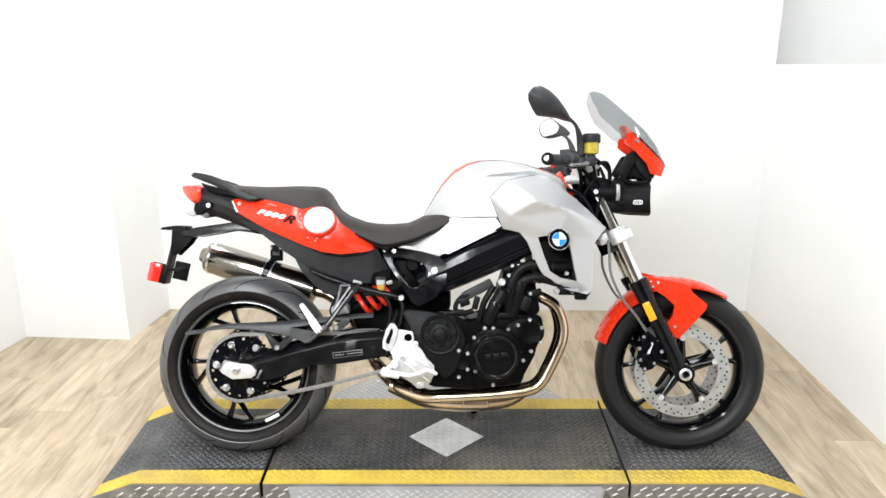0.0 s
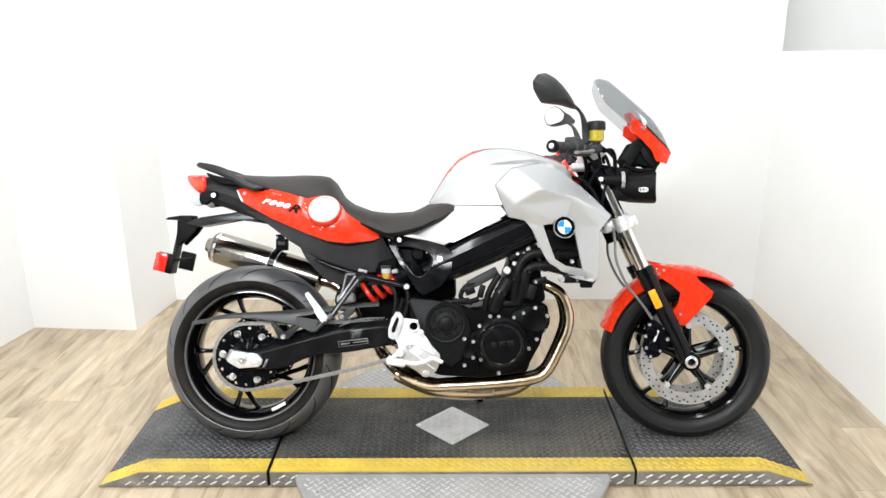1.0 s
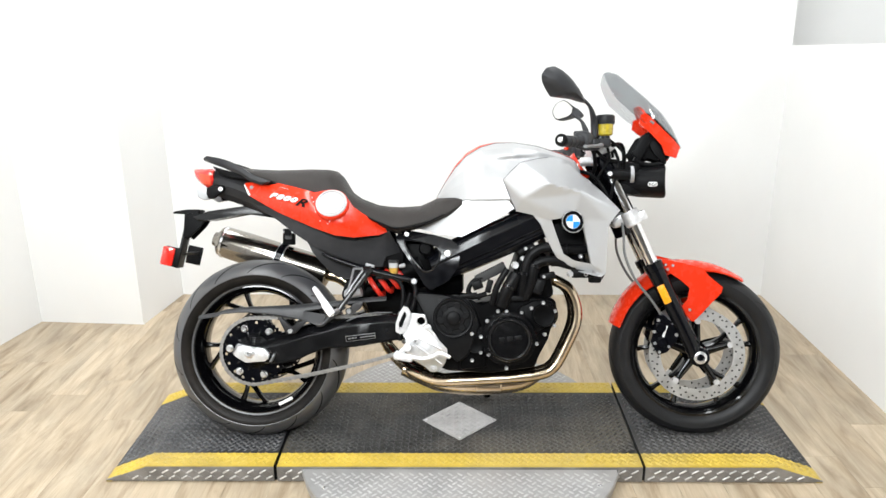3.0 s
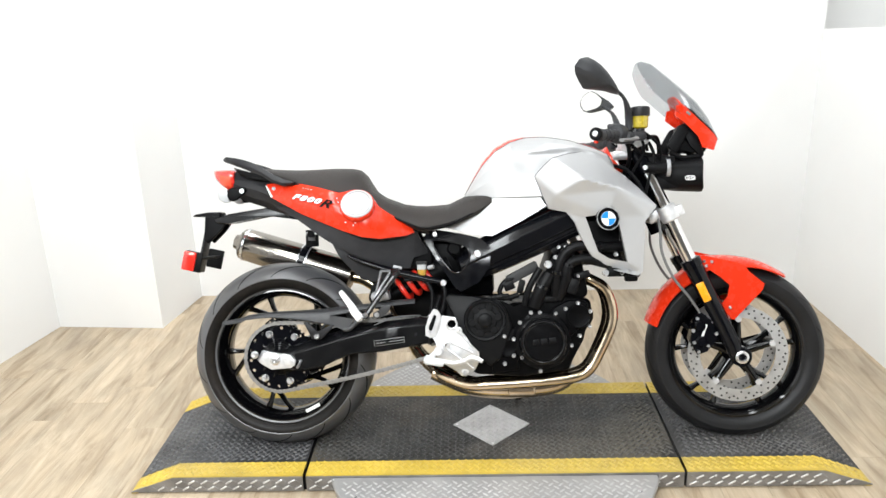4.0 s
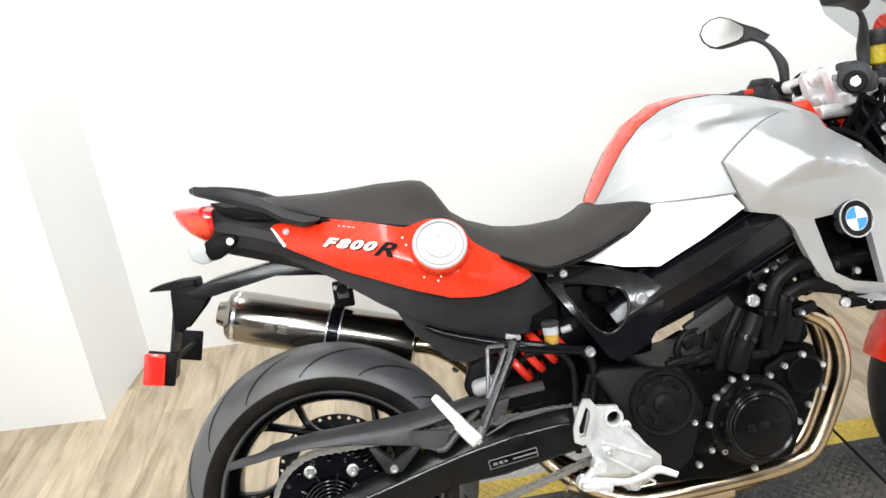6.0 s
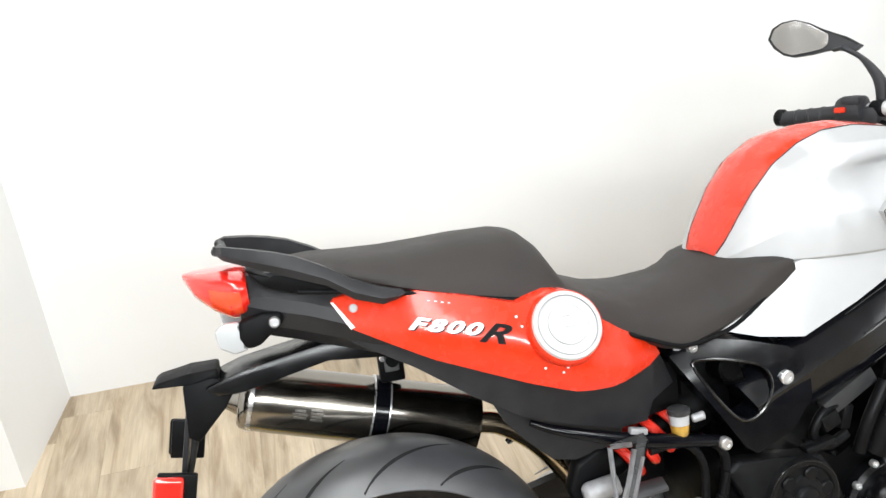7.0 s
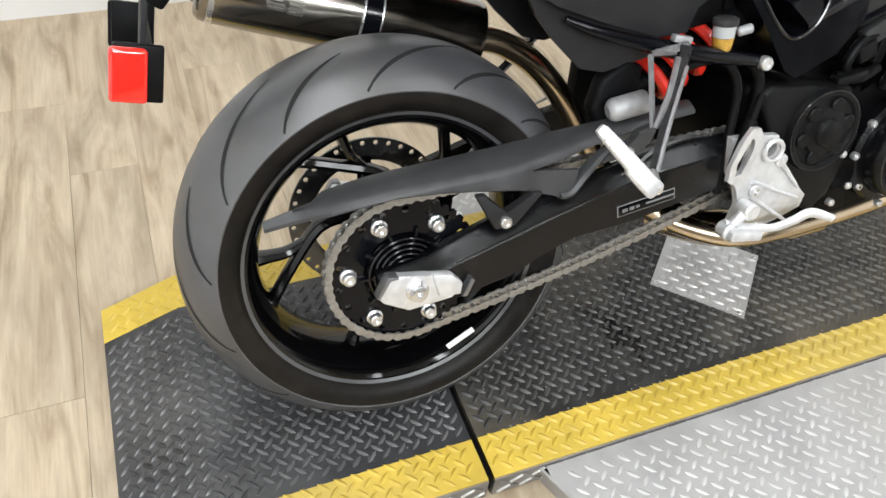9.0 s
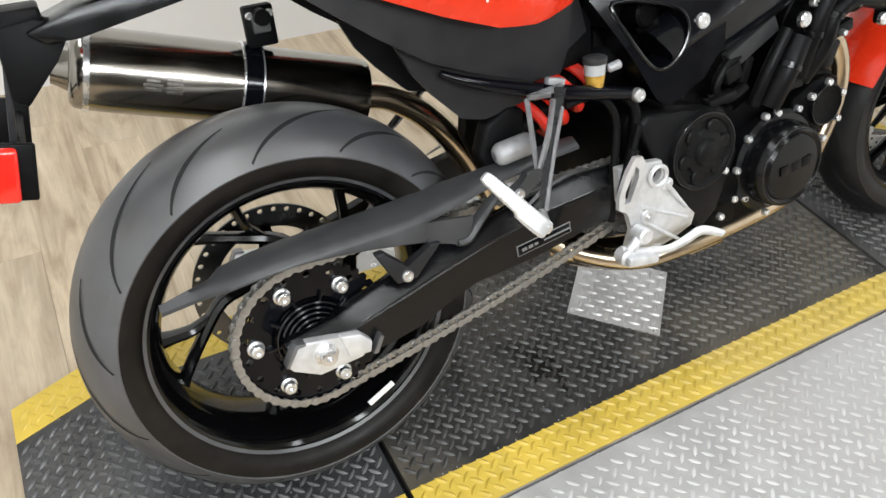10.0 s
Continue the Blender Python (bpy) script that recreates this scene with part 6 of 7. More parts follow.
box(bm, (-0.10, 0.02, 0.545), (0.13, 0.14, 0.10), 0.02)
box(bm, (-0.19, -0.04, 0.62), (0.10, 0.10, 0.14), 0.02)
rod(bm, (-0.17, -0.07, 0.655), (-0.165, -0.125, 0.66), 0.022, bev=0.004)
rod(bm, (-0.165, -0.10, 0.635), (-0.14, -0.12, 0.645), 0.012)
part("airbox", bm, ENGINE, eng)
bm = B()
box(bm, (0.385, 0, 0.70), (0.03, 0.33, 0.26), 0.006, (0, -12, 0))
rad = part("radiator", bm, ENGINE, bike, "black radiator behind the shrouds")
for k in range(22):
    bm = B()
    box(bm, (0.40, 0, 0.585 + 0.0105 * k), (0.03, 0.31, 0.002), 0, (0, -12, 0))
    part("fin", bm, ENGINE, rad)
bm = B()
box(bm, (0.31, -0.115, 0.69), (0.12, 0.02, 0.18), 0.006, (0, -5, 0))
box(bm, (0.37, -0.165, 0.575), (0.10, 0.03, 0.03), 0.006)
box(bm, (0.40, -0.15, 0.56), (0.04, 0.03, 0.035), 0.006)
part("radiator_duct", bm, PLASTIC, rad)

# black inner mudguard and battery box behind the shock
bm = B()
prism(bm, [(-0.395, 0.47), (-0.385, 0.555), (-0.34, 0.60), (-0.2, 0.64), (-0.16, 0.52), (-0.19, 0.40), (-0.36, 0.39)], 0.055, 0.085, 0.006)
prism(bm, [(-0.47, 0.60), (-0.36, 0.585), (-0.24, 0.60), (-0.24, 0.68), (-0.47, 0.70)], -0.09, 0.09, 0.008)
part("inner_mudguard", bm, PLASTIC, bike, "black inner mudguard behind the shock")

# side stand on the far side
bm = B()
tube(bm, [(-0.06, 0.10, 0.26), (0.0, 0.16, 0.17), (0.06, 0.245, 0.08)], [0.014, 0.012, 0.011], 10)
box(bm, (0.065, 0.25, 0.073), (0.07, 0.05, 0.012), 0.004, (-LEAN * -1, 0, 0))
part("side_stand", bm, FRAMEBLACK, bike)

# ---- front end, turned slightly to the right ----
for s in (-1, 1):
    y = s * 0.105
    bm = B()
    tube(bm, [(0.752, y, 0.272), (0.735, y, 0.325), (0.70, y, 0.40), (0.652, y, 0.50), (0.603, y, 0.60)], [0.02, 0.026, 0.026, 0.029, 0.031], 20, straight=True)
    rod(bm, (0.76, y - 0.018, 0.288), (0.76, y + 0.018, 0.288), 0.033, 24, bev=0.004)
    leg = part("fork_leg", bm, FRAMEBLACK, bike, "black lower fork leg", xf=SX)
    bm = B()
    turned(bm, (0.76, y + s * 0.017, 0.288), (0, s, 0), [(0.021, 0), (0.021, 0.008), (0.018, 0.01), (0.0125, 0.01), (0.0115, 0.0)], 24)
    part("axle_end", bm, STEEL, leg, xf=SX)
    bm = B()
    rod(bm, (0.607, y, 0.592), (0.462, y, 0.905), 0.0215, 24)
    part("fork_tube", bm, CHROME, leg, "polished fork tube", xf=SX)
    bm = B()
    rod(bm, (0.468, y, 0.892), (0.405, y, 1.02), 0.024, 24)
    part("fork_sleeve", bm, FRAMEBLACK, leg, xf=SX)
    bm = B()
    rod(bm, (0.613, y, 0.58), (0.600, y, 0.606), 0.033, 24, bev=0.003)
    part("fork_collar", bm, FRAMEBLACK, leg, xf=SX)
    bm = B()
    box(bm, (0.638, s * 0.134, 0.502), (0.026, 0.008, 0.066), 0.003, (0, -25, 0))
    part("side_reflector", bm, ORANGE, leg, "orange side reflector", xf=SX)
    bm = B()
    sheet(bm, [(0.61, 0.375), (0.60, 0.335), (0.625, 0.29), (0.655, 0.30), (0.69, 0.345), (0.675, 0.40), (0.64, 0.43), (0.62, 0.42)], lambda x, w: s * 0.10, 0.05, (), 0.2)
    cal = part("brake_caliper", bm, FRAMEBLACK, leg, "black radial brake caliper", xf=SX)
    for p in ((0.625, 0.41), (0.612, 0.37), (0.615, 0.33), (0.66, 0.32), (0.675, 0.40), (0.685, 0.36), (0.628, 0.30)):
        bm = B()
        bolt(bm, (p[0], s * 0.10, p[1]), (0, s, 0), 0.006, 0.004)
        part("caliper_bolt", bm, STEEL, cal, xf=SX)
    for p in ((0.632, 0.385), (0.638, 0.335)):
        bm = B()
        turned(bm, (p[0], s * 0.098, p[1]), (0, s, 0), [(0.019, 0), (0.018, 0.010), (0.014, 0.014), (0.0, 0.015)], 20)
        part("caliper_piston_boss", bm, FRAMEBLACK, cal, xf=SX)
    bm = B()
    box(bm, (0.645, s * 0.1015, 0.365), (0.008, 0.003, 0.055), 0.001, (0, 18, 0))
    part("caliper_mark", bm, WHITE, cal, xf=SX)
    bm = B()
    tube(bm, [(0.64, s * 0.09, 0.42), (0.60, s * 0.105, 0.48), (0.545, s * 0.12, 0.55), (0.51, s * 0.125, 0.63), (0.505, s * 0.12, 0.70), (0.50, s * 0.09, 0.76)], 0.0045, 8)
    part("brake_hose", bm, GREYLABEL, bike, "thin grey brake hose", xf=SX)
    # lower fork clamp
    bm = B()
    rod(bm, (0.545, y, 0.735), (0.522, y, 0.782), 0.031, 20, bev=0.004)
    box(bm, (0.50, s * 0.055, 0.752), (0.07, 0.10, 0.04), 0.01, (0, -25, 0))
    box(bm, (0.565, s * 0.108, 0.765), (0.03, 0.03, 0.035), 0.004, (0, -25, 0))
    part("fork_clamp", bm, ALU, bike, "cast aluminium lower fork clamp", xf=SX)
    bm = B()
    box(bm, (0.435, s * 0.065, 0.985), (0.075, 0.12, 0.028), 0.008, (0, -25, 0))
    rod(bm, (0.428, y, 0.968), (0.415, y, 0.997), 0.032, 20, bev=0.004)
    part("top_clamp", bm, ALU, bike, "cast aluminium upper fork clamp", xf=SX)
bm = B()
rod(bm, (0.53, 0, 0.70), (0.42, 0, 0.96), 0.032, 20)
box(bm, (0.40, 0, 0.84), (0.12, 0.12, 0.16), 0.02, (0, -25, 0))
part("steering_head", bm, FRAMEBLACK, bike)
# ignition wiring and cables round the head
for pts, r in (([(0.36, -0.05, 0.90), (0.40, -0.09, 0.86), (0.43, -0.11, 0.82), (0.45, -0.10, 0.75)], 0.009), ([(0.35, -0.02, 0.93), (0.40, -0.12, 0.90), (0.445, -0.135, 0.83), (0.46, -0.12, 0.74)], 0.006),
               ([(0.43, -0.16, 1.02), (0.45, -0.14, 0.96), (0.42, -0.12, 0.90), (0.40, -0.08, 0.84)], 0.005), ([(0.46, -0.15, 1.0), (0.50, -0.10, 1.005), (0.515, -0.07, 0.96), (0.50, -0.08, 0.90)], 0.007), ([(0.40, -0.14, 0.99), (0.44, -0.135, 0.955), (0.49, -0.125, 0.945), (0.515, -0.11, 0.915)], 0.006), ([(0.38, -0.19, 1.0), (0.40, -0.15, 0.965), (0.41, -0.10, 0.93), (0.395, -0.06, 0.88)], 0.007), ([(0.47, -0.12, 0.99), (0.485, -0.13, 0.94), (0.47, -0.125, 0.88), (0.455, -0.11, 0.80)], 0.0055), ([(0.44, -0.17, 1.02), (0.50, -0.14, 0.97), (0.50, -0.11, 0.90), (0.47, -0.1, 0.85)], 0.0045)):
    bm = B()
    tube(bm, pts, r, 8)
    part("cable", bm, PLASTIC, bike)

# front mudguard
def guard_ring(a, r, hw, dip):
    c = Vector(FW)
    return [c + Vector(((r - dip * (abs(t) ** 2.2)) * math.cos(a), hw * t, (r - dip * (abs(t) ** 2.2)) * math.sin(a))) for t in np.linspace(-1, 1, 11)]


bm = B()
outer, inner = [], []
for k in range(22):
    deg = 161 - 103 * k / 21
    r = float(np.interp(deg, [58, 64, 80, 95, 104, 112, 120, 145, 165], [0.305, 0.307, 0.315, 0.323, 0.333, 0.336, 0.321, 0.315, 0.308]))
    hw = 0.078 * float(np.interp(deg, [58, 63, 72, 90, 158, 165], [0.55, 0.8, 0.95, 1, 1, 0.9]))
    dip = float(np.interp(deg, [58, 75, 90, 115, 130, 165], [0.01, 0.018, 0.03, 0.04, 0.034, 0.03]))
    outer.append(guard_ring(radians(deg), r, hw, dip))
    inner.append(guard_ring(radians(deg), r - 0.005, hw - 0.003, dip))
skin(bm, [o + n_[::-1] for o, n_ in zip(outer, inner)])
mud = part("front_mudguard", bm, RED, bike, "glossy red front mudguard with side wings", sharp=35, xf=SX)
for s in (-1, 1):
    bm = B()
    sheet(bm, [(0.628, 0.612), (0.642, 0.618), (0.70, 0.605), (0.775, 0.585), (0.79, 0.562), (0.837, 0.523), (0.832, 0.503), (0.745, 0.404), (0.735, 0.406), (0.70, 0.452), (0.722, 0.482), (0.728, 0.519), (0.70, 0.545), (0.656, 0.575), (0.638, 0.59)],
          lambda x, w: s * (0.088 + 0.006 * math.sin((w - 0.42) * 14)), 0.006, (), 0.03)
    part("mudguard_wing", bm, RED, mud, xf=SX)
    for p in ((0.73, 0.445), (0.648, 0.598), (0.672, 0.596), (0.655, 0.583)):
        bm = B()
        bolt(bm, (p[0], s * 0.094, p[1]), (0, s, 0), 0.005, 0.003)
        part("screw", bm, STEEL, mud, xf=SX)

# handlebar, grips, mirrors
bar = new("handlebar")
bar.parent = bike
bar["label"] = "wide handlebar with black grips and levers"
bm = B()
tube(bm, [(0.42, -0.14, 1.018), (0.425, -0.07, 1.03), (0.425, 0, 1.032), (0.425, 0.07, 1.03), (0.42, 0.14, 1.018)], 0.016, 12)
for yy in (-0.055, 0.055):
    box(bm, (0.425, yy, 1.012), (0.056, 0.036, 0.07), 0.010, (0, -12, 0))
    rod(bm, (0.425, yy - 0.02, 1.03), (0.425, yy + 0.02, 1.03), 0.027, 20, bev=0.004)
rod(bm, (0.371, -0.07, 0.956), (0.447, -0.07, 0.957), 0.015, 14, bev=0.004)
box(bm, (0.409, -0.03, 0.956), (0.06, 0.07, 0.024), 0.008)
part("bar_riser", bm, ALU, bar, "cast aluminium bar mount", xf=SB)
for s in (-1, 1):
    bm = B()
    tube(bm, [(0.418, s * 0.13, 1.02), (0.39, s * 0.20, 1.016), (0.355, s * 0.25, 1.012), (0.30, s * 0.36, 1.005)], [0.017, 0.0135, 0.011, 0.011], 12)
    part("bar_tube", bm, ALU, bar, xf=SB)
    bm = B()
    rod(bm, (0.405, s * 0.158, 1.019), (0.396, s * 0.183, 1.017), 0.0185, 16, bev=0.003)
    box(bm, (0.425, s * 0.165, 1.012), (0.045, 0.022, 0.022), 0.005)
    part("bar_clamp", bm, PLASTIC, bar, "black lever clamp", xf=SB)
    bm = B()
    tube(bm, [(0.405, s * 0.19, 1.0), (0.435, s * 0.13, 1.045), (0.47, s * 0.07, 1.03), (0.485, s * 0.05, 0.97)], 0.0055, 8)
    tube(bm, [(0.40, s * 0.205, 0.998), (0.41, s * 0.14, 0.985), (0.435, s * 0.09, 0.985), (0.46, s * 0.06, 0.94)], 0.005, 8)
    part("bar_cable", bm, HOSE, bar, xf=SB)
    bm = B()
    tube(bm, [(0.362, s * 0.238, 1.013), (0.358, s * 0.246, 1.012), (0.304, s * 0.345, 1.006), (0.300, s * 0.352, 1.006)], [0.017, 0.0175, 0.0165, 0.019], 16)
    part("grip", bm, GRIPGREY, bar, "ribbed black rubber grip", xf=SB)
    bm = B()
    turned(bm, (0.300, s * 0.352, 1.008), (-0.45, s, 0.05), [(0.016, -0.004), (0.0195, 0.0), (0.0195, 0.012), (0.016, 0.016), (0.010, 0.016), (0.009, 0.012)], 20)
    end = part("bar_end", bm, PLASTIC, bar, "black bar end weight", xf=SB)
    bm = B()
    bolt(bm, (0.294, s * 0.366, 1.009), (-0.45, s, 0.05), 0.009, 0.004)
    part("screw", bm, STEEL, end, xf=SB)
    bm = B()
    d_ = Vector((-0.45, s * 0.89, -0.03))
    c_ = Vector((0.372, s * 0.215, 1.018))
    turned(bm, c_ - d_ * 0.03, d_, [(0.02, 0), (0.029, 0.004), (0.031, 0.02), (0.031, 0.045), (0.027, 0.055), (0.022, 0.057)], 24)
    box(bm, (0.398, s * 0.19, 1.006), (0.055, 0.05, 0.038), 0.010, (0, 0, s * 28))
    box(bm, (0.362, s * 0.20, 1.040), (0.03, 0.04, 0.018), 0.006, (0, 0, s * 28))
    house = part("switch_housing", bm, GRIPGREY, bar, xf=SB)
    bm = B()
    box(bm, (0.338, s * 0.208, 1.022), (0.010, 0.022, 0.012), 0.003, (0, 0, s * 28))
    part("switch_button", bm, RED if s > 0 else GREYLABEL, house, xf=SB)
    for q in (0.25, 0.5, 0.75):
        bm = B()
        g = Vector((0.358, s * 0.246, 1.012)).lerp(Vector((0.304, s * 0.345, 1.006)), q)
        turned(bm, g, d_, [(0.0165, -0.004), (0.0185, -0.002), (0.0185, 0.002), (0.0165, 0.004)], 16, True)
        part("grip_ridge", bm, GRIPGREY, bar, xf=SB)
    bm = B()
    tube(bm, [(0.43, s * 0.20, 1.005), (0.425, s * 0.25, 0.998), (0.385, s * 0.33, 0.99), (0.37, s * 0.36, 0.988)], [0.008, 0.009, 0.007, 0.008], 8, flat=0.7)
    part("lever", bm, GREYLABEL if s < 0 else PLASTIC, bar, xf=SB)
    mir = new("mirror")
    mir.parent = bike
    mir["label"] = "teardrop rear-view mirror with a black housing"
    bm = B()
    tube(bm, [(0.412, s * 0.176, 1.03), (0.411, s * 0.178, 1.07), (0.405, s * 0.195, 1.10), (0.392, s * 0.215, 1.128), (0.365, s * 0.235, 1.152)], [0.0105, 0.0125, 0.0095, 0.0055, 0.006], 12)
    part("mirror_arm", bm, GRIPGREY, mir, xf=SB)
    mc = Vector((0.327, 0.340, 1.183)) if s > 0 else Vector((0.296, -0.316, 1.177))
    fx = (Vector((-0.73, -0.54, 0.36)) if s > 0 else Vector((-0.62, 0.72, 0.26))).normalized()
    lv = Vector((-0.075, 0.117, 0.03)) if s > 0 else Vector((-0.11, -0.105, 0.075))
    lx = (lv - fx * lv.dot(fx)).normalized()
    vx = fx.cross(lx).normalized()
    OUT = [(0.089, -0.010), (0.086, 0.016), (0.061, 0.036), (0.027, 0.043), (-0.015, 0.041), (-0.055, 0.034), (-0.095, 0.024), (-0.120, 0.010), (-0.100, 0.002), (-0.061, -0.010), (-0.018, -0.030), (0.016, -0.046), (0.045, -0.038), (0.075, -0.026)]
    FAR_HOUSING = [(0.061, 0.01), (0.06, -0.016), (0.043, -0.032), (0.015, -0.041), (-0.019, -0.036), (-0.053, -0.025), (-0.079, -0.019), (-0.108, -0.013), (-0.149, 0.003), (-0.142, 0.014), (-0.103, 0.014), (-0.075, 0.023), (-0.05, 0.033), (-0.011, 0.044), (0.013, 0.042), (0.041, 0.029)]
    FAR_GLASS = [(0.054, 0.009), (0.054, -0.013), (0.039, -0.029), (0.013, -0.037), (-0.018, -0.033), (-0.051, -0.021), (-0.07, -0.013), (-0.076, 0.007), (-0.067, 0.019), (-0.045, 0.028), (-0.008, 0.04), (0.013, 0.037), (0.036, 0.026)]

    def oval(t, k, depth, glass=False):
        if s < 0:
            i = t / math.tau * len(OUT)
            p, q = Vector(OUT[int(i) % len(OUT)]), Vector(OUT[(int(i) + 1) % len(OUT)])
            p = p.lerp(q, i - int(i))
            return mc + k * (p.x * lx + p.y * vx) + depth * fx
        out = FAR_GLASS if glass else FAR_HOUSING
        i = t / math.tau * len(out)
        p = Vector(out[int(i) % len(out)]).lerp(Vector(out[(int(i) + 1) % len(out)]), i - int(i))
        return mc + k * (p.x * lx + p.y * vx) + depth * fx
    ts = np.linspace(0, math.tau, 48, endpoint=False)
    bm = B()
    skin(bm, [[oval(t, k, d_) for t in ts] for k, d_ in ((0.25, -0.046), (0.6, -0.038), (0.85, -0.02), (0.98, -0.004), (1.0, 0.002), (0.94, 0.003), (0.92, 0.0))])
    if s > 0:
        tube(bm, [(0.366, 0.233, 1.151), (0.366, 0.246, 1.149), (0.364, 0.258, 1.148)], [0.006, 0.007, 0.008], 12, flat=0.6)
    part("mirror_housing", bm, GRIPGREY, mir, xf=SB)
    bm = B()
    skin(bm, [[oval(t, k if s < 0 else min(1, k / 0.925), d_ + (0.003 if s > 0 else 0), True) for t in ts] for k, d_ in ((0.925, -0.001), (0.925, 0.0012), (0.5, 0.0012), (0.01, 0.0012))])
    part("mirror_glass", bm, MIRROR, mir, "mirror glass", xf=SB)

# brake fluid reservoir
bm = B()
turned(bm, (0.448, -0.165, 1.035), (0, 0, 1), [(0.018, 0), (0.024, 0.004), (0.026, 0.04), (0.0, 0.041)], 24)
fr_ = part("front_brake_reservoir", bm, YELLOWFLUID, bike, "front brake reservoir with yellow fluid", xf=SB)
bm = B()
turned(bm, (0.448, -0.165, 1.073), (0, 0, 1), [(0.029, 0), (0.0305, 0.004), (0.0305, 0.026), (0.027, 0.03), (0.0, 0.03)], 28)
rod(bm, (0.448, -0.165, 1.005), (0.448, -0.165, 1.037), 0.014)
box(bm, (0.43, -0.165, 1.012), (0.07, 0.04, 0.028), 0.006)
part("reservoir_lid", bm, GREYPLASTIC, fr_, xf=SB)

# headlamp
LX = SX @ Matrix.Translation((-0.006, 0, -0.004))
lamp = new("headlamp")
lamp.parent = bike
lamp["label"] = "asymmetric headlamp in a black housing"
bm = B()
rings = []
for x, hw, hh, dz in ((0.50, 0.07, 0.035, 0.01), (0.52, 0.105, 0.048, 0.006), (0.58, 0.13, 0.053, 0.0), (0.635, 0.14, 0.056, 0.0), (0.652, 0.142, 0.057, 0.0), (0.655, 0.136, 0.052, 0.0), (0.648, 0.13, 0.047, 0.0)):
    rings.append([Vector((x - 0.03 * abs(math.cos(t)) ** 2 * 0.4, hw * math.copysign(abs(math.cos(t)) ** 0.6, math.cos(t)), 0.885 + dz + hh * math.copysign(abs(math.sin(t)) ** 0.7, math.sin(t)))) for t in np.linspace(0, math.tau, 32, endpoint=False)])
skin(bm, rings)
part("lamp_housing", bm, PLASTIC, lamp, xf=LX)
bm = B()
skin(bm, [[Vector((x - 0.012 * abs(math.cos(t)) ** 2, 0.128 * k * math.copysign(abs(math.cos(t)) ** 0.6, math.cos(t)), 0.885 + 0.046 * k * math.copysign(abs(math.sin(t)) ** 0.7, math.sin(t)))) for t in np.linspace(0, math.tau, 32, endpoint=False)] for x, k in ((0.648, 0.99), (0.656, 0.9), (0.662, 0.5), (0.663, 0.02))])
part("lamp_lens", bm, CHROME, lamp, xf=LX)
for s in (-1, 1):
    bm = B()
    rod(bm, (0.465, s * 0.125, 0.91), (0.53, s * 0.125, 0.905), 0.017, bev=0.003)
    box(bm, (0.50, s * 0.105, 0.93), (0.12, 0.02, 0.05), 0.008, (0, 10, 0))
    box(bm, (0.52, s * 0.10, 0.86), (0.10, 0.02, 0.04), 0.008)
    part("lamp_bracket", bm, PLASTIC, lamp, xf=LX)
for s in (-1, 1):
    bm = B()
    bolt(bm, (0.462, s * 0.14, 0.91), (0, s, 0), 0.0085, 0.005)
    part("bolt", bm, STEEL, lamp, xf=LX)
    bm = B()
    turned(bm, (0.53, s * 0.12, 0.908), (1, 0, 0), [(0.0275, 0), (0.0285, 0.003), (0.0285, 0.01), (0.0275, 0.012)], 24, True)
    part("signal_ring", bm, KNOB, lamp, "pale clamp ring", xf=LX)
    bm = B()
    pill = [(0.602 + e * 0.0085 + 0.0062 * math.cos(radians(q)), 0.874 + 0.0062 * math.sin(radians(q))) for e, q0 in ((1, -90), (-1, 90)) for q in np.linspace(q0, q0 + 180, 7)]
    tube(bm, [(x, s * 0.1395, w) for x, w in pill], 0.0015, 6, 1, closed=True, straight=True)
    for xx in (0.597, 0.608):
        turned(bm, (xx, s * 0.1375, 0.874), (0, s, 0), [(0.0042, 0), (0.0042, 0.004), (0.0022, 0.004), (0.0022, 0)], 14, True)
    part("lamp_emblem", bm, WHITE, lamp, xf=LX)

# instrument fairing, screen
FX = SX @ Matrix.Translation((0.020, 0, -0.008))
fair = new("fly_screen")
fair.parent = bike
fair["label"] = "red fly-screen fairing with a smoked screen"
SCR = [(0.427, 1.267, 0.427, 1.255, 0.065), (0.443, 1.272, 0.425, 1.244, 0.082), (0.475, 1.262, 0.433, 1.221, 0.095), (0.523, 1.221, 0.456, 1.173, 0.106), (0.578, 1.172, 0.495, 1.137, 0.108), (0.624, 1.128, 0.535, 1.10, 0.105), (0.66, 1.075, 0.60, 1.052, 0.092), (0.692, 1.005, 0.66, 0.99, 0.06)]
bm = B()
rows = []
for x, w, xe, we, hw in SCR:
    rows.append([Vector((x + (xe - x) * t * t, hw * t, w + (we - w) * t * t)) for t in np.linspace(-1, 1, 15)])
skin(bm, [r + [p - Vector((0.003, 0, 0.002)) for p in reversed(r)] for r in rows])
sc_ob = part("screen", bm, SMOKE, fair, "smoked see-through screen", xf=FX)
sc_ob.visible_shadow = False
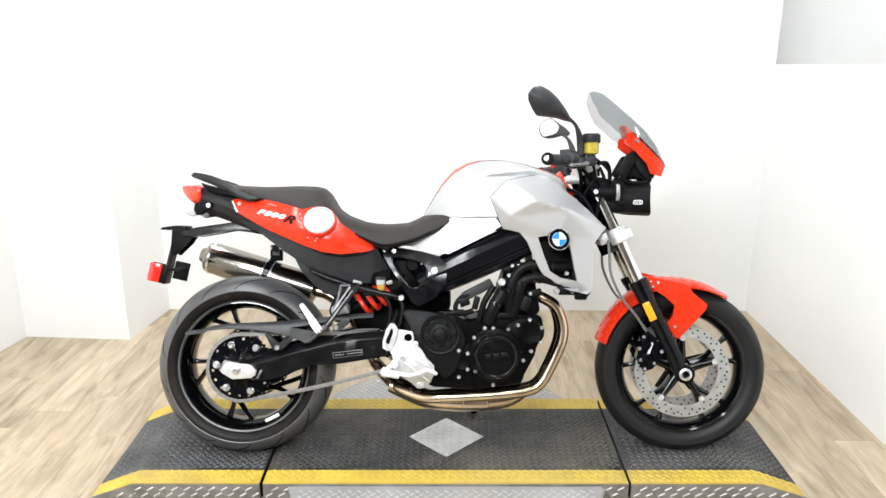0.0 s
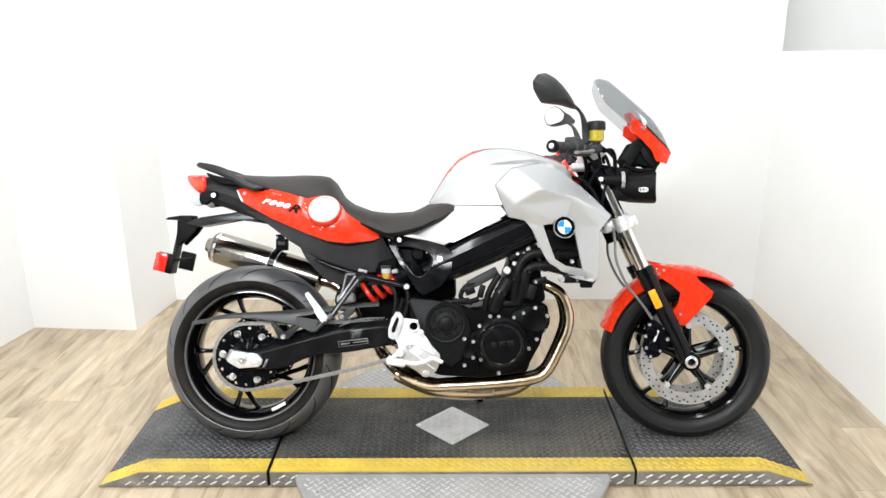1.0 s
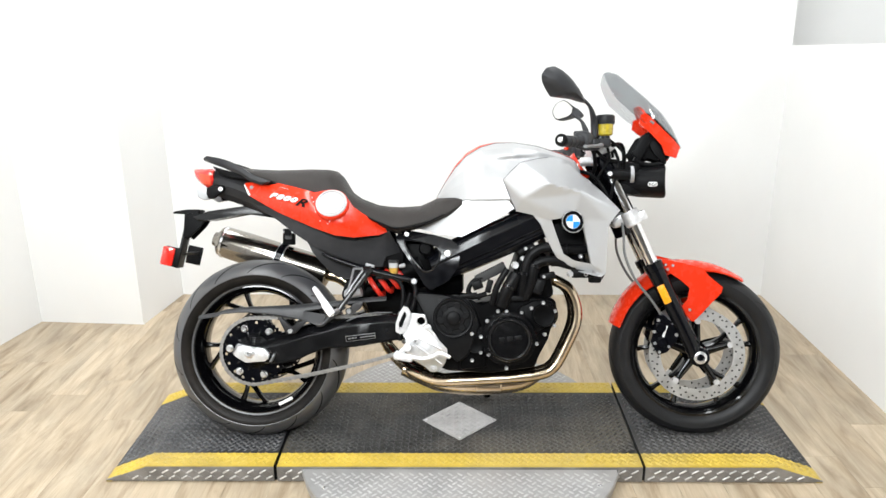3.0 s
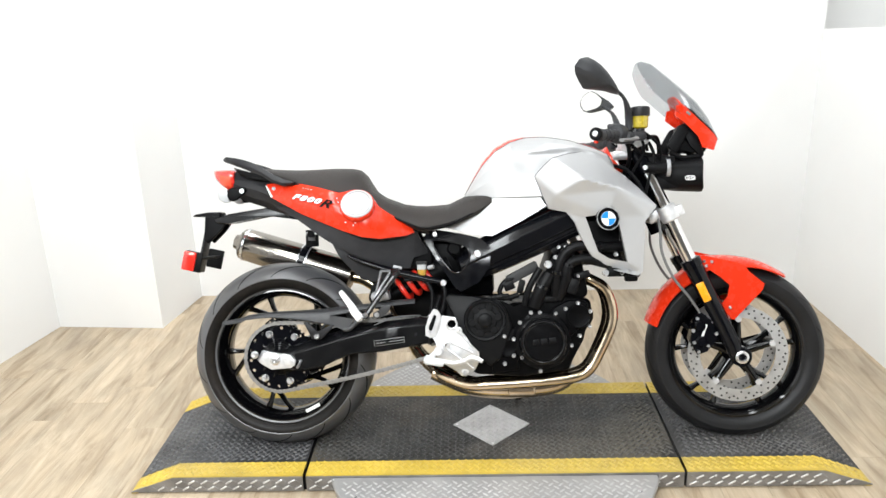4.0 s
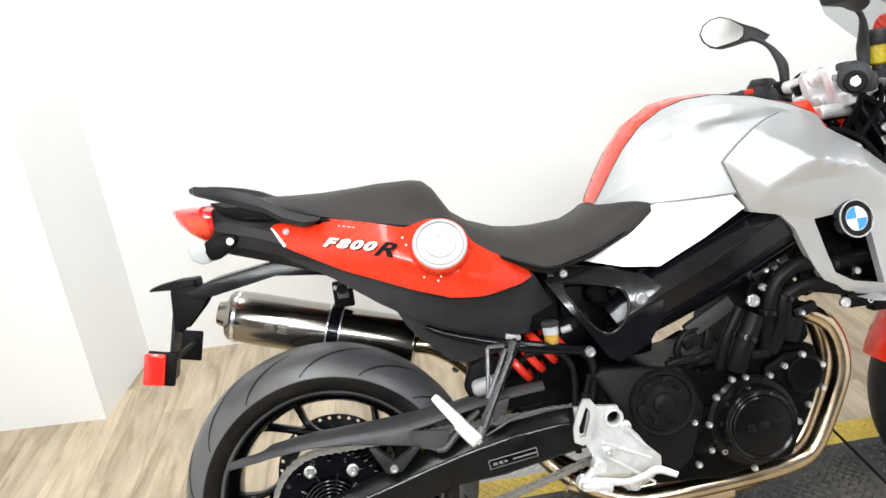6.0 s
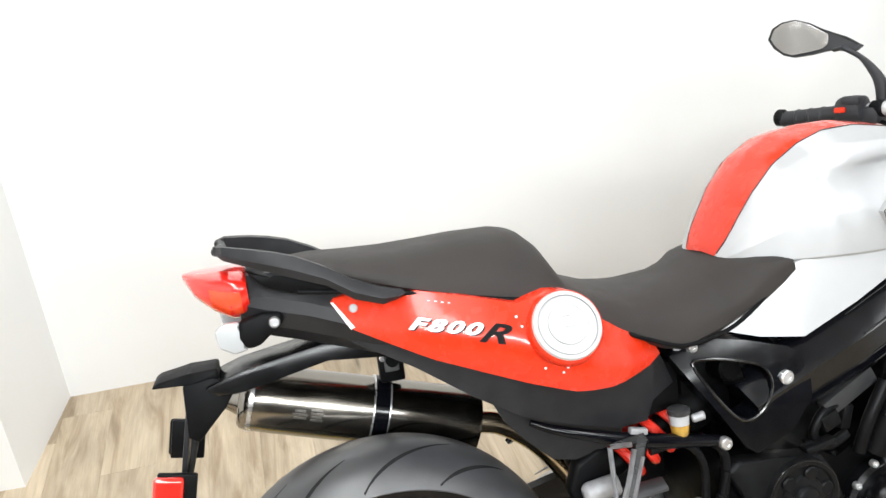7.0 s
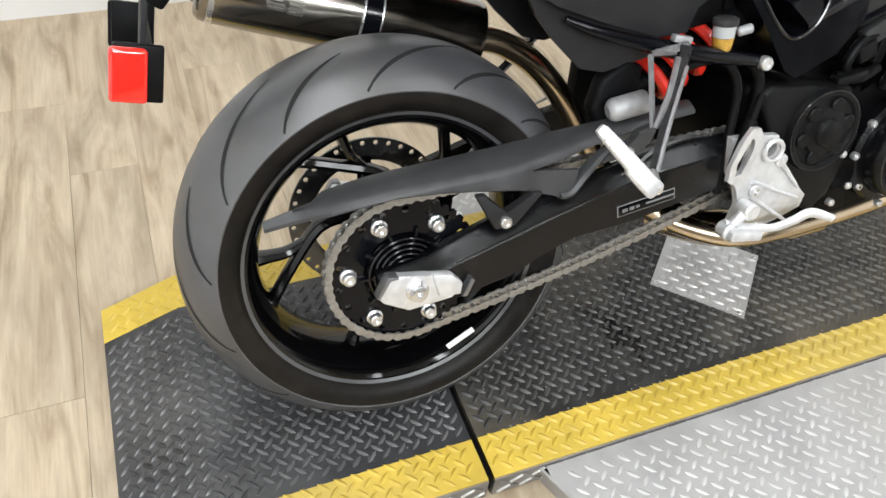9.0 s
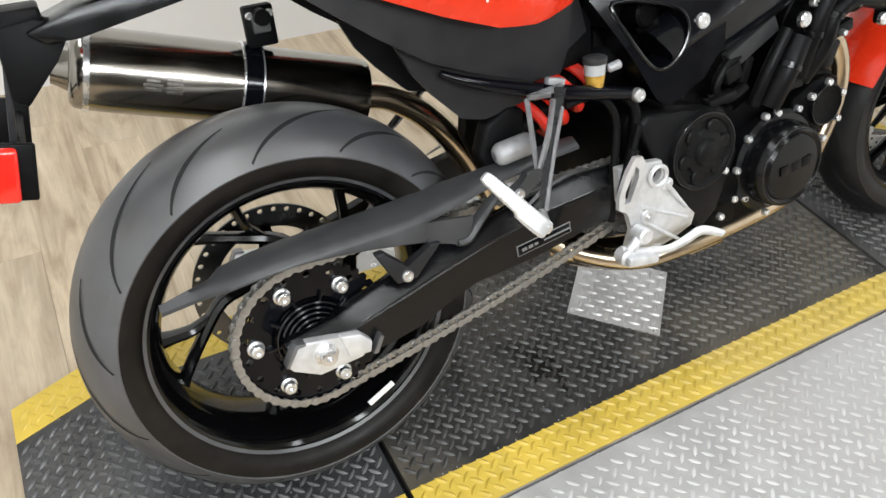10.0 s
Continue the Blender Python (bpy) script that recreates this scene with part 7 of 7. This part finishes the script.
for s in (-1, 1):
    bm = B()
    sheet(bm, [(0.540, 1.112), (0.562, 1.116), (0.607, 1.073), (0.665, 1.018), (0.677, 1.003), (0.661, 0.966), (0.623, 0.976), (0.610, 1.010), (0.567, 1.056), (0.536, 1.080)],
          lambda x, w: s * (float(np.interp(x, [0.51, 0.58, 0.65, 0.68], [0.104, 0.103, 0.09, 0.072])) - 0.25 * max(0, w - 1.03 - 0.9 * (0.6 - x))), 0.008, (), 0.02)
    part("fairing_side", bm, RED, fair, "glossy red fairing side", xf=FX)
    bm = B()
    prism(bm, [(0.511, 0.983), (0.541, 0.955), (0.582, 1.03), (0.565, 1.052), (0.548, 1.046)], s * 0.078, s * 0.092, 0.005)
    prism(bm, [(0.562, 1.023), (0.588, 0.982), (0.622, 0.94), (0.632, 0.955), (0.607, 1.013), (0.58, 1.04)], s * 0.07, s * 0.085, 0.005)
    tube(bm, [(0.52, s * 0.085, 0.965), (0.56, s * 0.08, 0.945), (0.62, s * 0.075, 0.948)], 0.009, 8)
    part("fairing_bracket", bm, PLASTIC, fair, xf=FX)
    bm = B()
    box(bm, (0.578, s * 0.102, 1.086), (0.016, 0.006, 0.008), 0.001, (0, 40, 0))
    part("fairing_mark", bm, GREYLABEL, fair, xf=FX)
bm = B()
rows = []
for t in np.linspace(-1, 1, 17):
    top = Vector((0.532 + 0.022 * t * t, 0.101 * t, 1.146 - 0.034 * abs(t) ** 3))
    mid = Vector((0.566 + 0.004 * t * t, 0.096 * t, 1.096 - 0.010 * t * t))
    low = Vector((0.600, 0.088 * t, 1.045))
    off = Vector((0.004, 0, 0.003))
    rows.append([top, mid, low, low + off, mid + off, top + off])
skin(bm, rows)
part("fairing_cowl", bm, RED, fair, "red cowl below the screen", xf=FX)
bm = B()
prism(bm, [(0.532, 0.985), (0.565, 1.06), (0.60, 1.055), (0.66, 1.0), (0.635, 0.955), (0.60, 0.975), (0.56, 0.955)], -0.06, 0.06, 0.012)
part("instrument_pod", bm, PLASTIC, fair, xf=FX)
bm = B()
prism(bm, [(0.565, 1.125), (0.59, 1.11), (0.665, 1.03), (0.68, 1.005), (0.65, 1.0), (0.59, 1.065)], -0.06, 0.06, 0.006)
part("screen_mount", bm, PLASTIC, fair, xf=FX)
bm = B()
prism(bm, [(0.345, 0.985), (0.375, 0.93), (0.40, 0.905), (0.425, 0.935), (0.40, 0.90), (0.36, 0.88), (0.33, 0.93)], -0.06, 0.06, 0.004)
part("tank_nose", bm, RED, bike, "red nose piece of the tank cover")

# lettering on the red tail panel
def lettering(text, size, at, mat, parent, name, shear=0.25, wide=1.22):
    cu = bpy.data.curves.new(name, "FONT")
    cu.body, cu.size, cu.extrude, cu.shear, cu.resolution_u, cu.offset = text, size, 0.0006, shear, 3, 0.0010
    tmp = bpy.data.objects.new(name, cu)
    scene.collection.objects.link(tmp)
    bpy.context.view_layer.update()
    me = bpy.data.meshes.new_from_object(tmp.evaluated_get(bpy.context.evaluated_depsgraph_get()))
    bpy.data.objects.remove(tmp)
    me.transform(at @ Matrix.Diagonal((wide, 1, 1, 1)))
    me.materials.clear()
    me.materials.append(mat)
    ob = new(name, me)
    ob.parent = parent
    return ob


def on_panel(x, w, turn):
    n0 = Vector((0, -1, 0))
    e = 0.01
    u = lambda a, b: -RP_U(a, b)
    tx = Vector((e, u(x + e, w) - u(x, w), 0)).normalized()
    tw = Vector((0, u(x, w + e) - u(x, w), e)).normalized()
    nn = tx.cross(tw).normalized()
    m = Matrix((tx, nn.cross(tx), nn)).transposed().to_4x4()
    return Matrix.Translation(Vector((x, u(x, w), w)) + nn * 0.0015) @ m @ Matrix.Rotation(radians(turn), 4, "Z")


panel_near = [o for o in bike.children if o.name.startswith("tail_panel")][0]
for ch, x in (("F", -0.688), ("8", -0.664), ("0", -0.6395), ("0", -0.615)):
    lettering(ch, 0.0245, on_panel(x + 0.0015, 0.8325 - 0.22 * (x + 0.695), -13), PLASTIC, panel_near, "letter_shadow", 0.35, 1.74)
    lettering(ch, 0.0245, on_panel(x, 0.834 - 0.22 * (x + 0.695), -13) @ Matrix.Translation((0, 0, 0.0012)), WHITE, panel_near, "letter", 0.35, 1.74)
lettering("R", 0.039, on_panel(-0.597, 0.8045, -12), PLASTIC, panel_near, "letter", 0.45, 1.65)
# thin bars of small print above the letters
for k in range(4):
    bm = B()
    box(bm, (0, 0, 0), (0.004, 0.0013, 0.001), 0)
    part("small_print_bar", bm, WHITE, panel_near, xf=on_panel(-0.652 + 0.009 * k, 0.866 - 0.0022 * k, -13))

# white dots round the filler cap, painted in for reflections of the ceiling lights
for x, w in ((-0.537, 0.828), (-0.532, 0.814), (-0.523, 0.801), (-0.514, 0.790), (-0.507, 0.777), (-0.491, 0.760), (-0.480, 0.758), (-0.476, 0.749), (-0.482, 0.742), (-0.507, 0.752)):
    bm = B()
    turned(bm, (0, 0, 0), (0, 0, 1), [(0.0021, -0.001), (0.0019, 0.0002), (0.0, 0.0003)], 8)
    part("reflection_dot", bm, WHITE, panel_near, xf=on_panel(x, w, 0) @ Matrix.Translation((0, 0, 0.002)))

# ---- floor planks ----
plank_meshes = []
for ln in (1.2, 0.9, 0.6):
    bm = B()
    box(bm, (0, 0, -0.002), (0.1492, ln - 0.0009, 0.004), 0.0)
    me = bpy.data.meshes.new("plank")
    bm.to_mesh(me)
    bm.free()
    me.materials.append(WOOD)
    plank_meshes.append(me)
rng = random.Random(7)
far_v, far_f = [], []
for i in range(41):
    x = -2.85 + 0.15 * i
    end = 1.5 if x < 1.72 else 2.05
    y = -7.6 - rng.uniform(0, 1.0)
    while y < end - 0.1:
        k = rng.choice((0, 0, 0, 1, 1, 2))
        ln = (1.2, 0.9, 0.6)[k]
        if x > -2.42 - 0.081 * (0.4 - y) and y > -7.5:
            if y > -2.9 and y + ln < end:
                ob = new("plank", plank_meshes[k])
                ob.parent = floor
                ob.location = (x, y + ln / 2, 0)
            else:
                n0, y1 = len(far_v), min(y + ln, end)
                far_v += [(x - 0.0749, y, 0), (x + 0.0749, y, 0), (x + 0.0749, y1, 0), (x - 0.0749, y1, 0)]
                far_f.append((n0, n0 + 1, n0 + 2, n0 + 3))
        y += ln
me = bpy.data.meshes.new("plank_field")
me.from_pydata(far_v, [], far_f)
me.materials.append(WOOD)
rest = new("plank_field", me)
rest.parent = floor
tagged(rest, kind="stuff")
